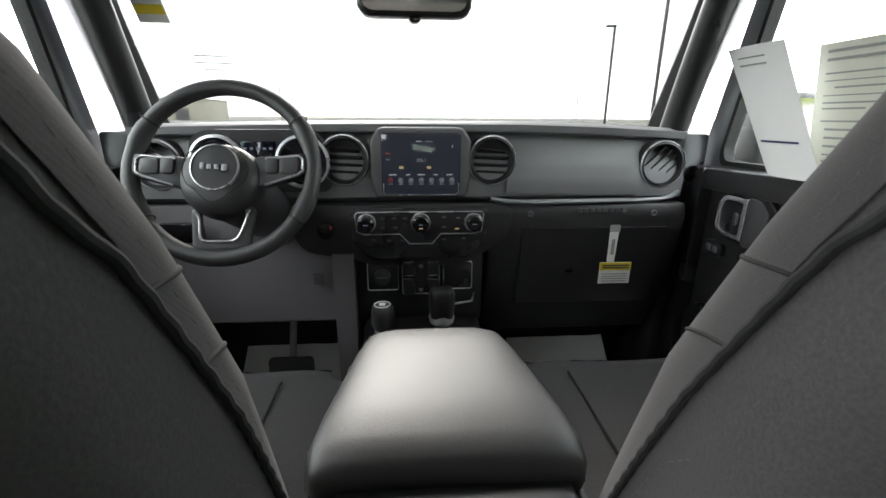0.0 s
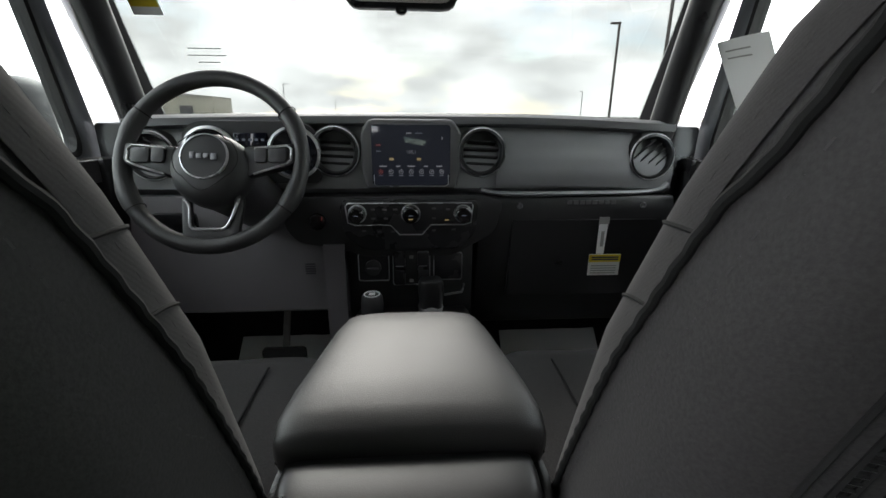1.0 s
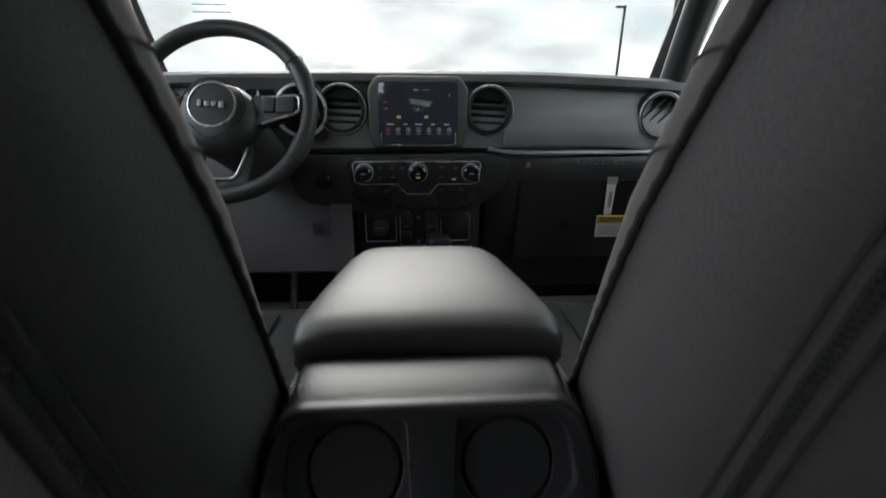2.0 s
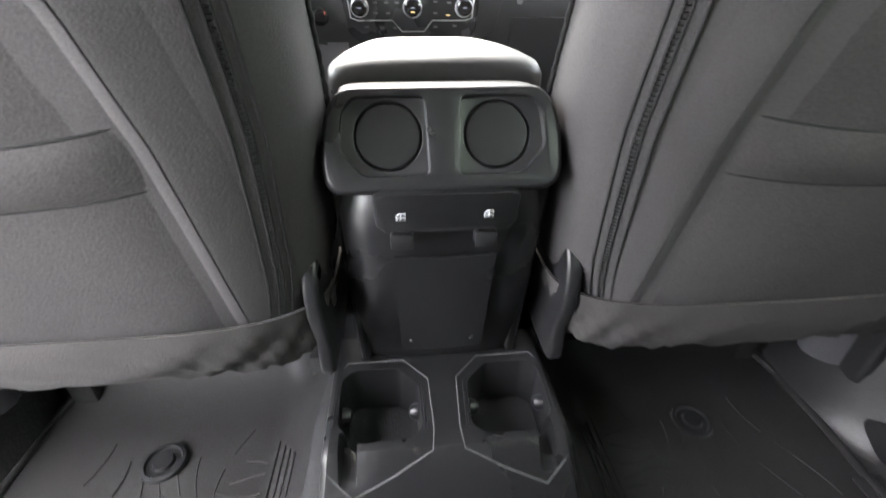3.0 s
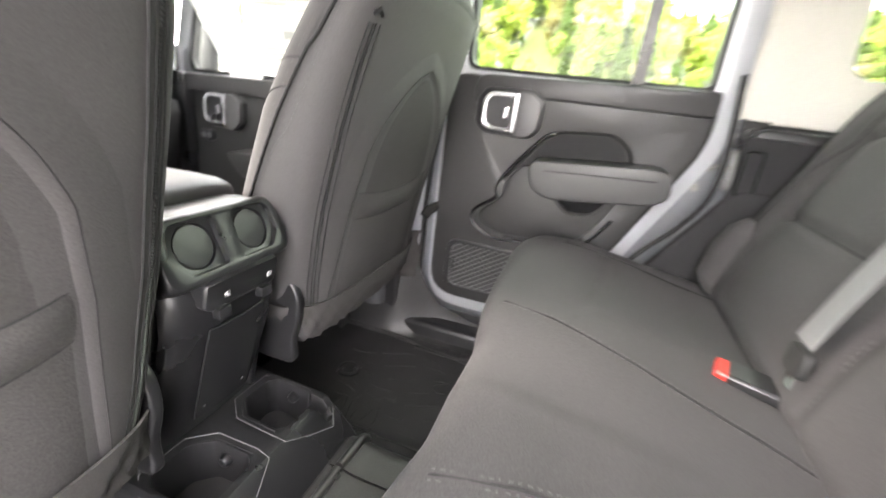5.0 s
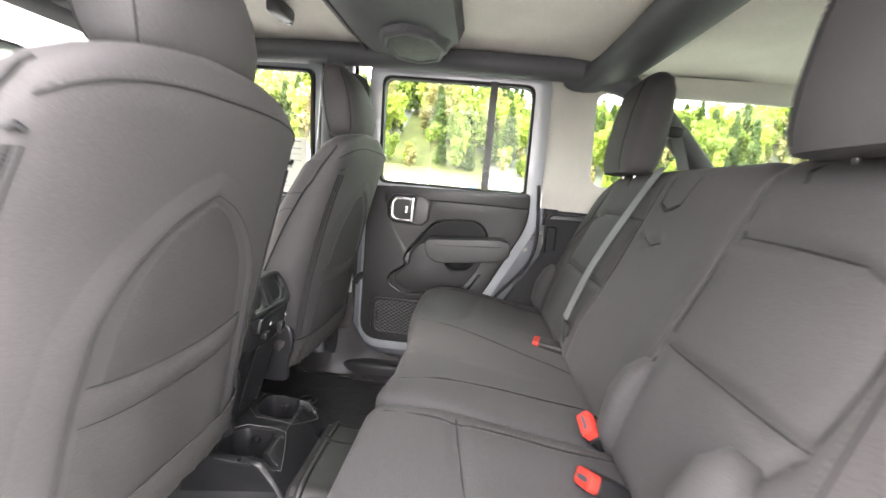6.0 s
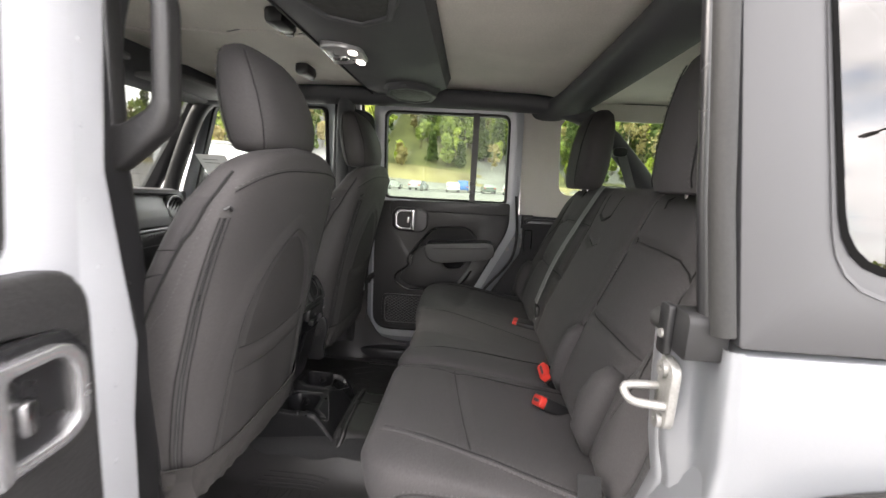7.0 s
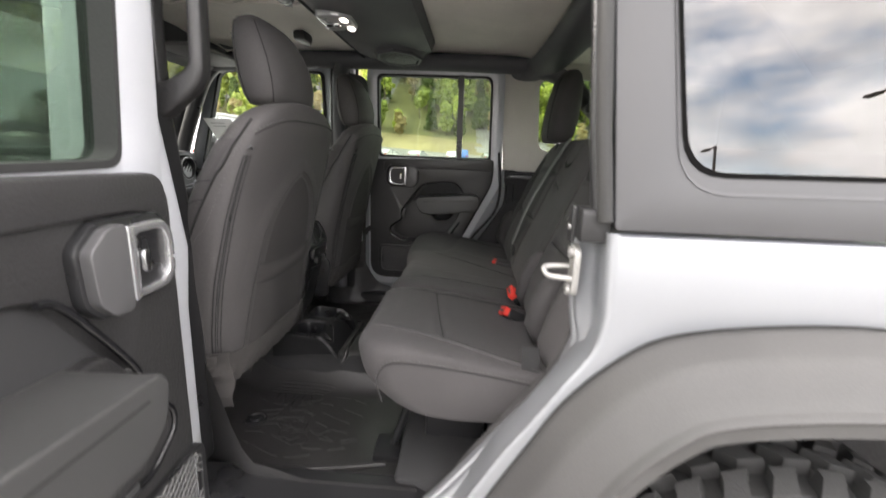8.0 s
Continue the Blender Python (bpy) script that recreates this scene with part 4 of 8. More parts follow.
def front_door(s):
    d = thing("front_door", (s * 0.84, 1.12, 0.95), "silver front door with black trim panel, closed", "car door", "front doors")
    lean = lambda a, b, x: V(s * (x - 0.040 * max(0.0, b - 1.25) / 0.5), a, b)
    out = rounded([(1.10, 0.615), (1.10, 1.23), (0.90, 1.775), (0.285, 1.775), (0.275, 1.20), (0.285, 0.615)], [0.06, 0.05, 0.08, 0.04, 0.02, 0.05], 6)
    win = rounded([(1.01, 1.222), (1.02, 1.25), (0.87, 1.73), (0.318, 1.73), (0.315, 1.25), (0.32, 1.235)], [0.02, 0.02, 0.05, 0.03, 0.02, 0.02], 6)
    loops = [[lean(a, b, x) for a, b in poly] for poly, x in ((out, 0.80), (win, 0.80), (win, 0.765), (out, 0.765))]
    part("shell", bevel(loft(loops, wrap=True), 0.008, 2), PAINT, d, "silver painted door shell")
    part("outer_skin", prism(rounded([(1.09, 0.63), (1.09, 1.21), (0.295, 1.21), (0.295, 0.63)], 0.03, 4), "x", s * 0.795, s * 0.825, 0.012, 3), PAINT, d)
    win2 = [(lerp(0.67, a, 0.96), lerp(1.483, b, 0.955)) for a, b in win]
    loops = [[lean(a, b, x) for a, b in poly] for poly, x in ((win, 0.790), (win2, 0.790), (win2, 0.762), (win, 0.762))]
    part("window_frame", loft(loops, wrap=True), RUBBER, d, "black window seal")
    g = part("window_glass", loft([[lean(a, b, x) for a, b in win] for x in (0.776, 0.780)]), GLASS, d, "clear door glass")
    g.visible_shadow = False
    trim = rounded([(1.075, 0.65), (1.085, 1.205), (0.30, 1.228), (0.30, 0.65)], [0.05, 0.03, 0.02, 0.04], 5)
    part("trim_panel", prism(trim, "x", s * 0.735, s * 0.768, 0.012, 3), DOOR_TRIM, d, "black moulded trim panel")
    part("ledge", prism(rounded([(1.075, 1.165), (1.085, 1.215), (0.30, 1.236), (0.30, 1.182)], 0.015, 4), "x", s * 0.712, s * 0.762, 0.014, 3), DOOR_TRIM, d)
    handle_set(d, s, 0.862, 1.118, 0.733)
    sw = part("lock_switch", prism(rounded(rect(0.897, 1.008, 0.963, 1.045), 0.014, 4), "x", s * 0.722, s * 0.737, 0.004), CONSOLE, d, "black door lock switch")
    for k in (0.915, 0.939):
        part("rocker", prism(rounded(rect(k - 0.009, 1.018, k + 0.009, 1.036), 0.004, 3), "x", s * 0.718, s * 0.724, 0.002), PLASTIC_GREY, sw)
    part("armrest", prism(rounded([(0.78, 1.0), (0.38, 1.015), (0.36, 0.94), (0.72, 0.925)], 0.025, 5), "x", s * 0.645, s * 0.737, 0.016, 3), LEATHER, d, "padded black armrest")
    part("speaker_ring", lathe([(0.075, 0), (0.075, 0.012), (0.062, 0.016), (0.062, 0.004)], 24, (s * 0.735 - (0.014 if s > 0 else 0.0), 0.92, 0.80), "x"), CONSOLE, d)
    # outside mirror
    mm = part("mirror_arm", box(min(s * 0.82, s * 0.92), 1.02, 1.19, max(s * 0.82, s * 0.92), 1.07, 1.23, 0.012), CONSOLE, d)
    hs = part("mirror_housing", prism(rounded([(s * 0.85, 1.20), (s * 1.05, 1.20), (s * 1.05, 1.40), (s * 0.86, 1.40)], 0.04, 5), "y", 1.00, 1.10, 0.02, 3), FLARE, d, "dark outside mirror housing")
    part("mirror_glass", prism(rounded([(s * 0.865, 1.215), (s * 1.035, 1.215), (s * 1.035, 1.385), (s * 0.873, 1.385)], 0.03, 5), "y", 0.996, 1.0), MIRROR, hs, "mirror glass")
    return d


front_door(1)
front_door(-1)

# striker plates and hardtop brackets on both rear pillars
for s in (-1, 1):
    st = thing("door_striker", (s * 0.76, -0.64, 1.15), "bright metal door striker loop on a bolted plate", "door striker", "door strikers")
    part("plate", prism(rounded([(s * 0.770, 1.10), (s * 0.812, 1.11), (s * 0.816, 1.195), (s * 0.780, 1.205)], 0.012, 4), "y", -0.650, -0.638, 0.003), STEEL, st)
    part("loop", tube(smooth_path([V(s * 0.806, -0.643, 1.140), V(s * 0.803, -0.605, 1.142), V(s * 0.794, -0.595, 1.145), V(s * 0.782, -0.597, 1.155), V(s * 0.780, -0.643, 1.157)], 5), 0.0055, 10), STEEL, st)
    for z in (1.112, 1.182):
        part("bolt", lathe([(0.011, 0.0), (0.011, 0.006), (0.004, 0.006), (0.004, 0.003)], 14, (s * 0.794, -0.638, z + 0.005), "y"), STEEL, st)
    br = thing("top_bracket", (s * 0.80, -0.66, 1.22), "black metal hardtop corner bracket", "bracket", "hardtop brackets")
    part("block", prism(rounded([(s * 0.778, 1.216), (s * 0.832, 1.212), (s * 0.834, 1.262), (s * 0.828, 1.270), (s * 0.782, 1.270)], 0.005, 3), "y", -0.688, -0.640, 0.004), BRACKET, br)
    part("front_lug", prism(rounded([(s * 0.774, 1.205), (s * 0.800, 1.205), (s * 0.800, 1.272), (s * 0.774, 1.272)], 0.006, 3), "y", -0.640, -0.631, 0.002), BRACKET, br)
    part("screw", lathe([(0.006, 0), (0.006, 0.003), (0.002, 0.003)], 10, (s * 0.788, -0.631, 1.232), "y"), STEEL, br)
    part("foam_stop", tube([(s * 0.774, -0.655, 1.238), (s * 0.734, -0.650, 1.238)], 0.015, 10), RUBBER, br)

# wheel with block tread
wh = thing("wheel", (-0.82, -1.05, 0.42), "black off-road tyre with chunky tread on a dark rim", "wheel")
part("tyre", lathe([(0.22, -0.10), (0.36, -0.125), (0.395, -0.10), (0.40, 0.0), (0.395, 0.10), (0.36, 0.125), (0.22, 0.10)], 56, (-0.825, -1.03, 0.43), "x"), TYRE, wh)
part("rim", lathe([(0.03, -0.05), (0.20, -0.06), (0.225, -0.10), (0.225, 0.10), (0.10, 0.05)], 32, (-0.825, -1.03, 0.43), "x"), PLASTIC_GREY, wh)
bm = bmesh.new()
for k in range(34):
    a = 2 * math.pi * k / 34
    for row, (x0, x1, off) in enumerate(((-0.118, -0.062, 0.0), (-0.052, -0.006, 0.5), (0.006, 0.052, 0.0), (0.062, 0.118, 0.5))):
        b = a + off * 2 * math.pi / 34
        t = bmesh.new()
        hw = 0.0275
        skew = 0.010 * (1 if row % 2 else -1)
        loops = []
        for h, sh in ((0.388, 1.0), (0.425, 0.78)):
            xm, xh = (x0 + x1) / 2, (x1 - x0) / 2 * sh
            lp = []
            for x, dd in ((xm - xh, -hw * sh + skew), (xm, -hw * sh * 0.8), (xm + xh, -hw * sh - skew), (xm + xh, hw * sh - skew), (xm, hw * sh * 0.8), (xm - xh, hw * sh + skew)):
                drop = 0.018 if (abs(x) > 0.1) else 0.0
                rr = h - drop
                ang = b + dd / 0.41
                lp.append(V(-0.825 + x, -1.03 + rr * math.cos(ang), 0.43 + rr * math.sin(ang)))
            loops.append(lp)
        loft(loops, bm=bm)
part("tread", bm, TYRE, wh, "chunky tread blocks", 25)
# ---------------------------------------------------------------- front seats
def front_seat(cx):
    inner = 1 if cx < 0 else -1      # which side faces the console
    st = thing("front_seat", (cx, 0.40, 0.53), "dark charcoal cloth front seat with map pocket and zipped cover", "car seat", "front seats")
    e = 3.6

    def shape(z):
        """Half width, half depth and centre of the backrest at a height."""
        a = curve1([(0.78, 0.245), (0.90, 0.272), (1.05, 0.286), (1.20, 0.284), (1.29, 0.277), (1.35, 0.266), (1.40, 0.245), (1.43, 0.205), (1.45, 0.14), (1.462, 0.05)], z)
        th = curve1([(0.78, 0.19), (1.0, 0.20), (1.2, 0.175), (1.35, 0.135), (1.42, 0.10), (1.455, 0.06), (1.462, 0.02)], z)
        rear = 0.104 - 0.14 * (z - 0.8) - 0.115 * (z - 0.8) ** 2 + curve1([(1.40, 0.0), (1.455, 0.02), (1.462, 0.035)], z)
        return a, th / 2, rear + th / 2

    def skin(z, ang, off=0.0):
        a, b, cy = shape(z)
        c, s = math.cos(ang), math.sin(ang)
        return V(cx + (a + off) * math.copysign(abs(c) ** (2 / e), c), cy + (b + off) * math.copysign(abs(s) ** (2 / e), s), z)

    def rear_pt(xo, z, off=0.0):
        a, b, cy = shape(z)
        k = min(abs(xo) / a, 0.999)
        return V(cx + xo, cy - b * (1 - k ** e) ** (1 / e) - off, z)

    zs = [0.78, 0.80, 0.84] + [0.88 + 0.04 * k for k in range(12)] + [1.35, 1.375, 1.40, 1.418, 1.435, 1.447, 1.455, 1.460, 1.462]
    n = 56
    back = part("backrest", loft([[skin(z, 2 * math.pi * j / n) for j in range(n)] for z in zs]), CLOTH_SMOOTH, st, "padded charcoal backrest", 60)
    # front face ribbed insert
    zz = [0.95 + 0.03 * k for k in range(13)]
    bm = sheet([[skin(z, math.radians(lerp(128, 52, i / 12)), 0.003) for i in range(13)] for z in zz], 0.002)
    part("back_insert", bm, CLOTH_RIB, back)
    # seams: zipped strips at the rear corners, stitched edges at front corners
    for ang in ((203, 318) if inner > 0 else (222, 337)):
        part("zip_tape", sheet([[skin(z, math.radians(ang + d), 0.0012) for d in (-5, -2, 2, 5)] for z in [0.80 + 0.028 * k for k in range(20)]], 0.0015), CLOTH, back)
        for d in (-5.2, -1.2, 1.2, 5.2):
            part("zip_seam", tube([skin(z, math.radians(ang + d), 0.0018) for z in [0.80 + 0.028 * k for k in range(20)]], 0.0013, 5), SEAM, back)
        bm = bmesh.new()
        for k in range(130):
            z = 0.81 + 0.0040 * k
            tube([skin(z, math.radians(ang - 0.9), 0.0026), skin(z, math.radians(ang + 0.9), 0.0026)], 0.0009, 4, bm=bm)
        part("zip_teeth", bm, CONSOLE, back)
        part("zip_pull", tube([skin(1.345, math.radians(ang - 4), 0.004), skin(1.350, math.radians(ang), 0.006), skin(1.345, math.radians(ang + 4), 0.004)], 0.0035, 6), CONSOLE, back)
    cord = lambda z: curve1([(0.84, 16), (1.0, 11), (1.1, 6.8), (1.2, 2.4), (1.3, 0.0), (1.42, -2.5)], z)
    for s in (-1, 1):
        at = lambda z, d=0.0, off=0.0: skin(z, math.radians(cord(z) + d) if s > 0 else math.pi - math.radians(cord(z) + d), off)
        zr = [0.84 + 0.015 * k for k in range(39)]
        part("bolster_panel", sheet([[at(z, lerp(1, 52, i / 10), 0.0012) for i in range(11)] for z in zr[:-3]], 0.0), CLOTH_RIB, back, "finely ribbed bolster cloth", 60)
        part("edge_piping", tube([at(z, 0.0, 0.0016 + 0.0005 * math.sin(z * 420)) for z in [0.84 + 0.004 * k for k in range(143)]], 0.0026, 8), SEAM, back, "dark corded edge seam")
        for d in (-4.0, 4.5):
            part("stitching", stitches([at(z, d, 0.0008) for z in zr], 0.0042, 0.0042, 0.0004), THREAD, back)
        for z0, z1 in ((1.277, 1.262), (1.236, 1.195)):
            way = [at(lerp(z0, z1, (k / 10) ** 1.4), 46 * k / 10, 0.0014) for k in range(11)]
            if z0 < 1.25:
                way += [at(z1 - 0.02 * k, 46 + 0.6 * k, 0.0014) for k in range(1, 16)]
            part("bolster_seam", tube(smooth_path(way, 2), 0.0011, 6), SEAM, back)
    # yoke seams across the shoulders
    for z0, z1 in ((1.375, 1.415),):
        way = [skin(lerp(z0, z1, 1 - (2 * k / 30 - 1) ** 2), math.radians(lerp(200, 340, k / 30)), 0.0012) for k in range(31)]
        part("yoke_seam", tube(way, 0.0013, 6), SEAM, back)
        part("yoke_stitching", stitches([p + V(0, -0.001, 0.006) for p in way], 0.0055, 0.005, 0.0009), THREAD, back)
    # rear panel with arched welt and map pocket
    edge = lambda z: curve1([(0.80, 0.180), (0.95, 0.170), (1.05, 0.164), (1.14, 0.150), (1.19, 0.122), (1.235, 0.078), (1.262, 0.036), (1.275, 0.0)], z)
    zr = [0.835 + 0.0215 * k for k in range(20)] + [1.258, 1.270]
    bm = sheet([[rear_pt(edge(z) * (2 * i / 14 - 1), z, -0.002 + 0.004 * (1 - (2 * i / 14 - 1) ** 4)) for i in range(15)] for z in zr], 0.0)
    part("rear_panel", bm, POCKET_CLOTH_SHADED, back, "recessed rear panel, toned slightly darker for shade")
    arch = [(edge(z), z) for z in zr] + [(0.0, 1.275)] + [(-edge(z), z) for z in reversed(zr)]
    arch = [(p.x, p.y) for p in smooth_path([V(a, z, 0) for a, z in arch], 2)]
    strips = []
    for a, z in arch:
        nrm = V(a, 1.3 * max(0.0, z - 1.10), 0).normalized()
        strips.append([rear_pt(a + 0.064 * u * nrm.x, z + 0.050 * u * nrm.y, -0.0022 + 0.0080 * (1 - (1 - min(u / 0.42, 1.0)) ** 2) * (1 - u) ** 0.9 + 0.0014 * u) for u in [j / 12 for j in range(13)]])
    part("welt", sheet(strips, 0.0), CLOTH_SMOOTH, back, "broad padded welt round the map pocket", 60)
    part("welt_seam", tube([r[3] for r in strips], 0.0007, 5), SEAM, back)
    band = lambda u: 0.016 * u * u
    bm = sheet([[rear_pt((edge(z) + 0.006) * u, z + band(u), -0.002 + 0.005 * (1 - u ** 8) + 0.007 * (1 - u ** 4) * math.sin(math.pi * min(max((z - 1.0) / 0.05, 0.0), 1.0)) ** 0.7) for u in [k / 10 - 1 for k in range(21)]] for z in [1.0 + 0.00625 * k for k in range(9)]], 0.0)
    part("pocket_band", bm, POCKET_CLOTH_SHADED, back, "padded band along the pocket mouth", 60)
    for z in (1.0, 1.05):
        part("band_seam", tube([rear_pt((edge(z) + 0.002) * (k / 8 - 1), z + band(k / 8 - 1), -0.002 + 0.0052 * (1 - (k / 8 - 1) ** 8)) for k in range(17)], 0.0012, 5), SEAM, back)
    bm = sheet([[rear_pt((edge(z) + 0.006) * u, z + band(u) * (z - 0.835) / 0.17, -0.002 + 0.006 * (1 - u ** 6)) for u in [k / 8 - 1 for k in range(17)]] for z in [0.835 + 0.0206 * k for k in range(9)]], 0.0)
    part("map_pocket", bm, POCKET_CLOTH_SHADED, back, "flat dark map pocket")
    # loose cloth flap under the backrest
    fold = lambda u, k: (0.004 * math.sin(33 * u + 1.3 * k) + 0.003 * math.sin(71 * u - 2 * k) + 0.004 * math.sin(13 * u * u + 0.7 * k)) * min(1.0, k / 4)
    rows = []
    for k in range(8):
        row = []
        for i in range(71):
            u = i / 35 - 1
            z = 0.856 + 0.012 * abs(u) ** 3 - 0.0125 * k - 0.006 * k * abs(u) ** 4
            under = max(0.0, 0.790 - z)
            row.append(skin(max(z, 0.790), math.radians(270 + 97 * u), 0.0070 + fold(u, k) * 0.8 - 0.8 * under) + V(0, 0, -under))
        rows.append(row)
    bm = sheet(rows, 0.003)
    part("lower_flap", bm, FLAP_CLOTH, back, "creased cloth flap", 60)
    # headrest
    prof = [(1.448, 0.058, 0.030, 0.105), (1.452, 0.058, 0.048, 0.122), (1.47, 0.058, 0.058, 0.133), (1.51, 0.062, 0.065, 0.140), (1.56, 0.070, 0.064, 0.141), (1.605, 0.080, 0.056, 0.135),
            (1.64, 0.090, 0.046, 0.122), (1.660, 0.096, 0.034, 0.104), (1.671, 0.098, 0.020, 0.078), (1.675, 0.098, 0.006, 0.04)]
    prof = [(1.448 + (a - 1.448) * 0.93, b, c, d) for a, b, c, d in prof]
    hr = part("headrest", loft([[V(x, y, z) for x, y in squircle(cx, yc, w, d, 2.9, 40)] for z, yc, d, w in prof]), CLOTH_SMOOTH, st, "rounded cloth headrest", 60)
    ptz = lambda ang, z: V(*[(cx + curve1([(p[0], p[3]) for p in prof], z) * 1.006 * math.copysign(abs(math.cos(ang)) ** (2 / 2.9), math.cos(ang))),
                             (curve1([(p[0], p[1]) for p in prof], z) + curve1([(p[0], p[2]) for p in prof], z) * 1.012 * math.copysign(abs(math.sin(ang)) ** (2 / 2.9), math.sin(ang))), z])
    for ang in (158, 208, 332, 22):
        way = [ptz(math.radians(ang), 1.455 + 0.0096 * k) for k in range(20)]
        part("headrest_seam", tube(way, 0.0013, 5), SEAM, hr)
        part("headrest_stitching", stitches([p + (p - V(cx, 0.07, p.z)).normalized() * 0.001 + V(0, -0.004 if ang > 180 else 0.004, 0) for p in way], 0.005, 0.005, 0.0008), THREAD, hr)
    for s in (-1, 1):
        part("headrest_post", tube([(cx + s * 0.06, 0.055, 1.42), (cx + s * 0.06, 0.058, 1.46)], 0.007, 8), CHROME, hr)
    # cushion, base and recliner cover
    prof = [(0.19, 0.03, 0.10), (0.21, 0.045, 0.22), (0.26, 0.06, 0.262), (0.40, 0.072, 0.268), (0.55, 0.076, 0.265), (0.64, 0.07, 0.255), (0.685, 0.055, 0.225), (0.705, 0.03, 0.17)]
    loops = []
    for y, hz, hx in prof:
        zc = 0.825 + 0.02 * (y - 0.2)
        loops.append([V(x, y, z + (-0.02 * (1 - ((x - cx) / hx) ** 2) if z > zc else 0.0)) for x, z in squircle(cx, zc, hx, hz, 3.4, 40)])
    cu = part("cushion", loft(loops), CLOTH, st, "charcoal cloth seat cushion", 60)
    for xo in (-0.14, 0.14):
        part("cushion_seam", tube([(cx + xo, y, 0.825 + 0.02 * (y - 0.2) + 0.0545 + 0.006 * math.sin((y - 0.25) * 6)) for y in [0.26 + 0.03 * k for k in range(13)]], 0.0022, 5), SEAM, cu)
    part("seat_base", box(cx - 0.20, 0.34, 0.60, cx + 0.20, 0.62, 0.79, 0.02), CARPET, st, "black seat base")
    for s in (-1, 1):
        part("seat_rail", box(cx + s * 0.20 - 0.02, 0.29, 0.535, cx + s * 0.20 + 0.02, 0.68, 0.61, 0.006), RUBBER, st, "black seat rail")
        lobe = [(0.13, 0.79), (0.110, 0.85), (0.118, 0.90), (0.152, 0.928), (0.21, 0.92), (0.30, 0.86), (0.44, 0.83), (0.44, 0.76), (0.20, 0.74), (0.12, 0.74)]
        x0, x1 = cx + s * 0.246, cx + s * 0.264
        if s != inner:
            gather = [[V(cx + s * (0.262 + 0.012 * math.sin(17 * k / 8 + 5 * j / 6) * math.sin(math.pi * j / 6)), 0.095 + 0.022 * j + 0.006 * math.sin(9 * k / 8 + j), 0.875 - 0.018 * k - 0.004 * j) for j in range(7)] for k in range(9)]
            part("cover_gather", sheet(gather, 0.003), FLAP_CLOTH, st, "gathered cloth at the foot of the cover", 60)
            continue
        part("recliner_cover", prism(rounded(lobe, 0.03, 4), "x", min(x0, x1), max(x0, x1), 0.0075, 3), CONSOLE, st, "black recliner side cover")
    return st


SEAT_X = 0.395
seat_l = front_seat(-SEAT_X)
seat_r = front_seat(SEAT_X)

# ---------------------------------------------------------------- rear bench
bench = thing("bench_seat", (0, -0.48, 0.60), "dark charcoal cloth split rear bench seat", "car seat")
CUSH = [(-0.68, 0.765), (-0.50, 0.752), (-0.36, 0.757), (-0.285, 0.778), (-0.232, 0.818), (-0.206, 0.868), (-0.205, 0.908), (-0.232, 0.931), (-0.32, 0.933), (-0.44, 0.917), (-0.54, 0.900), (-0.63, 0.888), (-0.70, 0.875)]


def front_reach(x):
    """How far the cushion's front stands ahead of or behind its straight line."""
    ax = abs(x)
    out = curve1([(0.0, -0.010), (0.10, -0.012), (0.15, -0.004), (0.22, 0.006), (0.32, 0.012), (0.52, 0.014), (0.60, 0.006), (0.66, -0.016), (0.70, -0.045)], ax)
    return out if x > 0 else min(out, 0.004)


def tuck_y(ax):
    """Where the cross tuck of a cushion lies at a distance from the middle."""
    return -0.363 - 0.13 * (ax - 0.27)


def pad_rise(x, y):
    """Height added by the padding: outer seats stand over the middle, each with a dished centre."""
    ax = abs(x)
    outer = curve1([(0.0, -0.004), (0.10, -0.003), (0.15, 0.002), (0.22, 0.009), (0.34, 0.010), (0.55, 0.010), (0.66, 0.004), (0.70, -0.004)], ax) if x > 0 else 0.0
    dish = 0.013 * max(0.0, 1 - ((ax - 0.44) / 0.17) ** 2) * max(0.0, min(1.0, (-0.27 - y) / 0.09)) * max(0.0, min(1.0, (y + 0.66) / 0.1))
    dish += 0.008 * max(0.0, 1 - ((x + 0.02) / 0.12) ** 2) * max(0.0, min(1.0, (-0.24 - y) / 0.1))
    tuck = 0.009 * math.exp(-((y - tuck_y(ax)) / 0.012) ** 2) * max(0.0, 1 - ((ax - 0.43) / 0.19) ** 4)
    return outer * max(0.0, min(1.0, (y + 0.62) / 0.25)) - dish - tuck


def bench_cushion(x0, x1, name):
    base = smooth_path([V(0, a, b) for a, b in CUSH], 12, True)
    c = V(0, -0.45, 0.84)
    loops = []
    w = x1 - x0
    n = max(18, int(w / 0.016))
    ts = [0.0, 0.004, 0.012, 0.025, 0.045] + [0.06 + (w - 0.12) * k / n for k in range(n + 1)] + [w - 0.045, w - 0.025, w - 0.012, w - 0.004, w]
    for t in ts:
        edge = min(t, w - t)
        k = 1.0 if edge >= 0.045 else 1 - 0.20 * (1 - math.sqrt(max(0.0, 1 - ((0.045 - edge) / 0.045) ** 2)))
        x = x0 + t
        loop = []
        for p in base:
            q = V(x, c.y + (p.y - c.y) * k, c.z + (p.z - c.z) * k)
            ahead = max(0.0, min(1.0, (p.y + 0.46) / 0.2))
            q.y += front_reach(x) * ahead
            if p.z > 0.87:
                q.z += pad_rise(x, p.y)
            loop.append(q)
        loops.append(loop)
    return part(name, loft(loops), CLOTH, bench, "charcoal cloth bench cushion", 60)


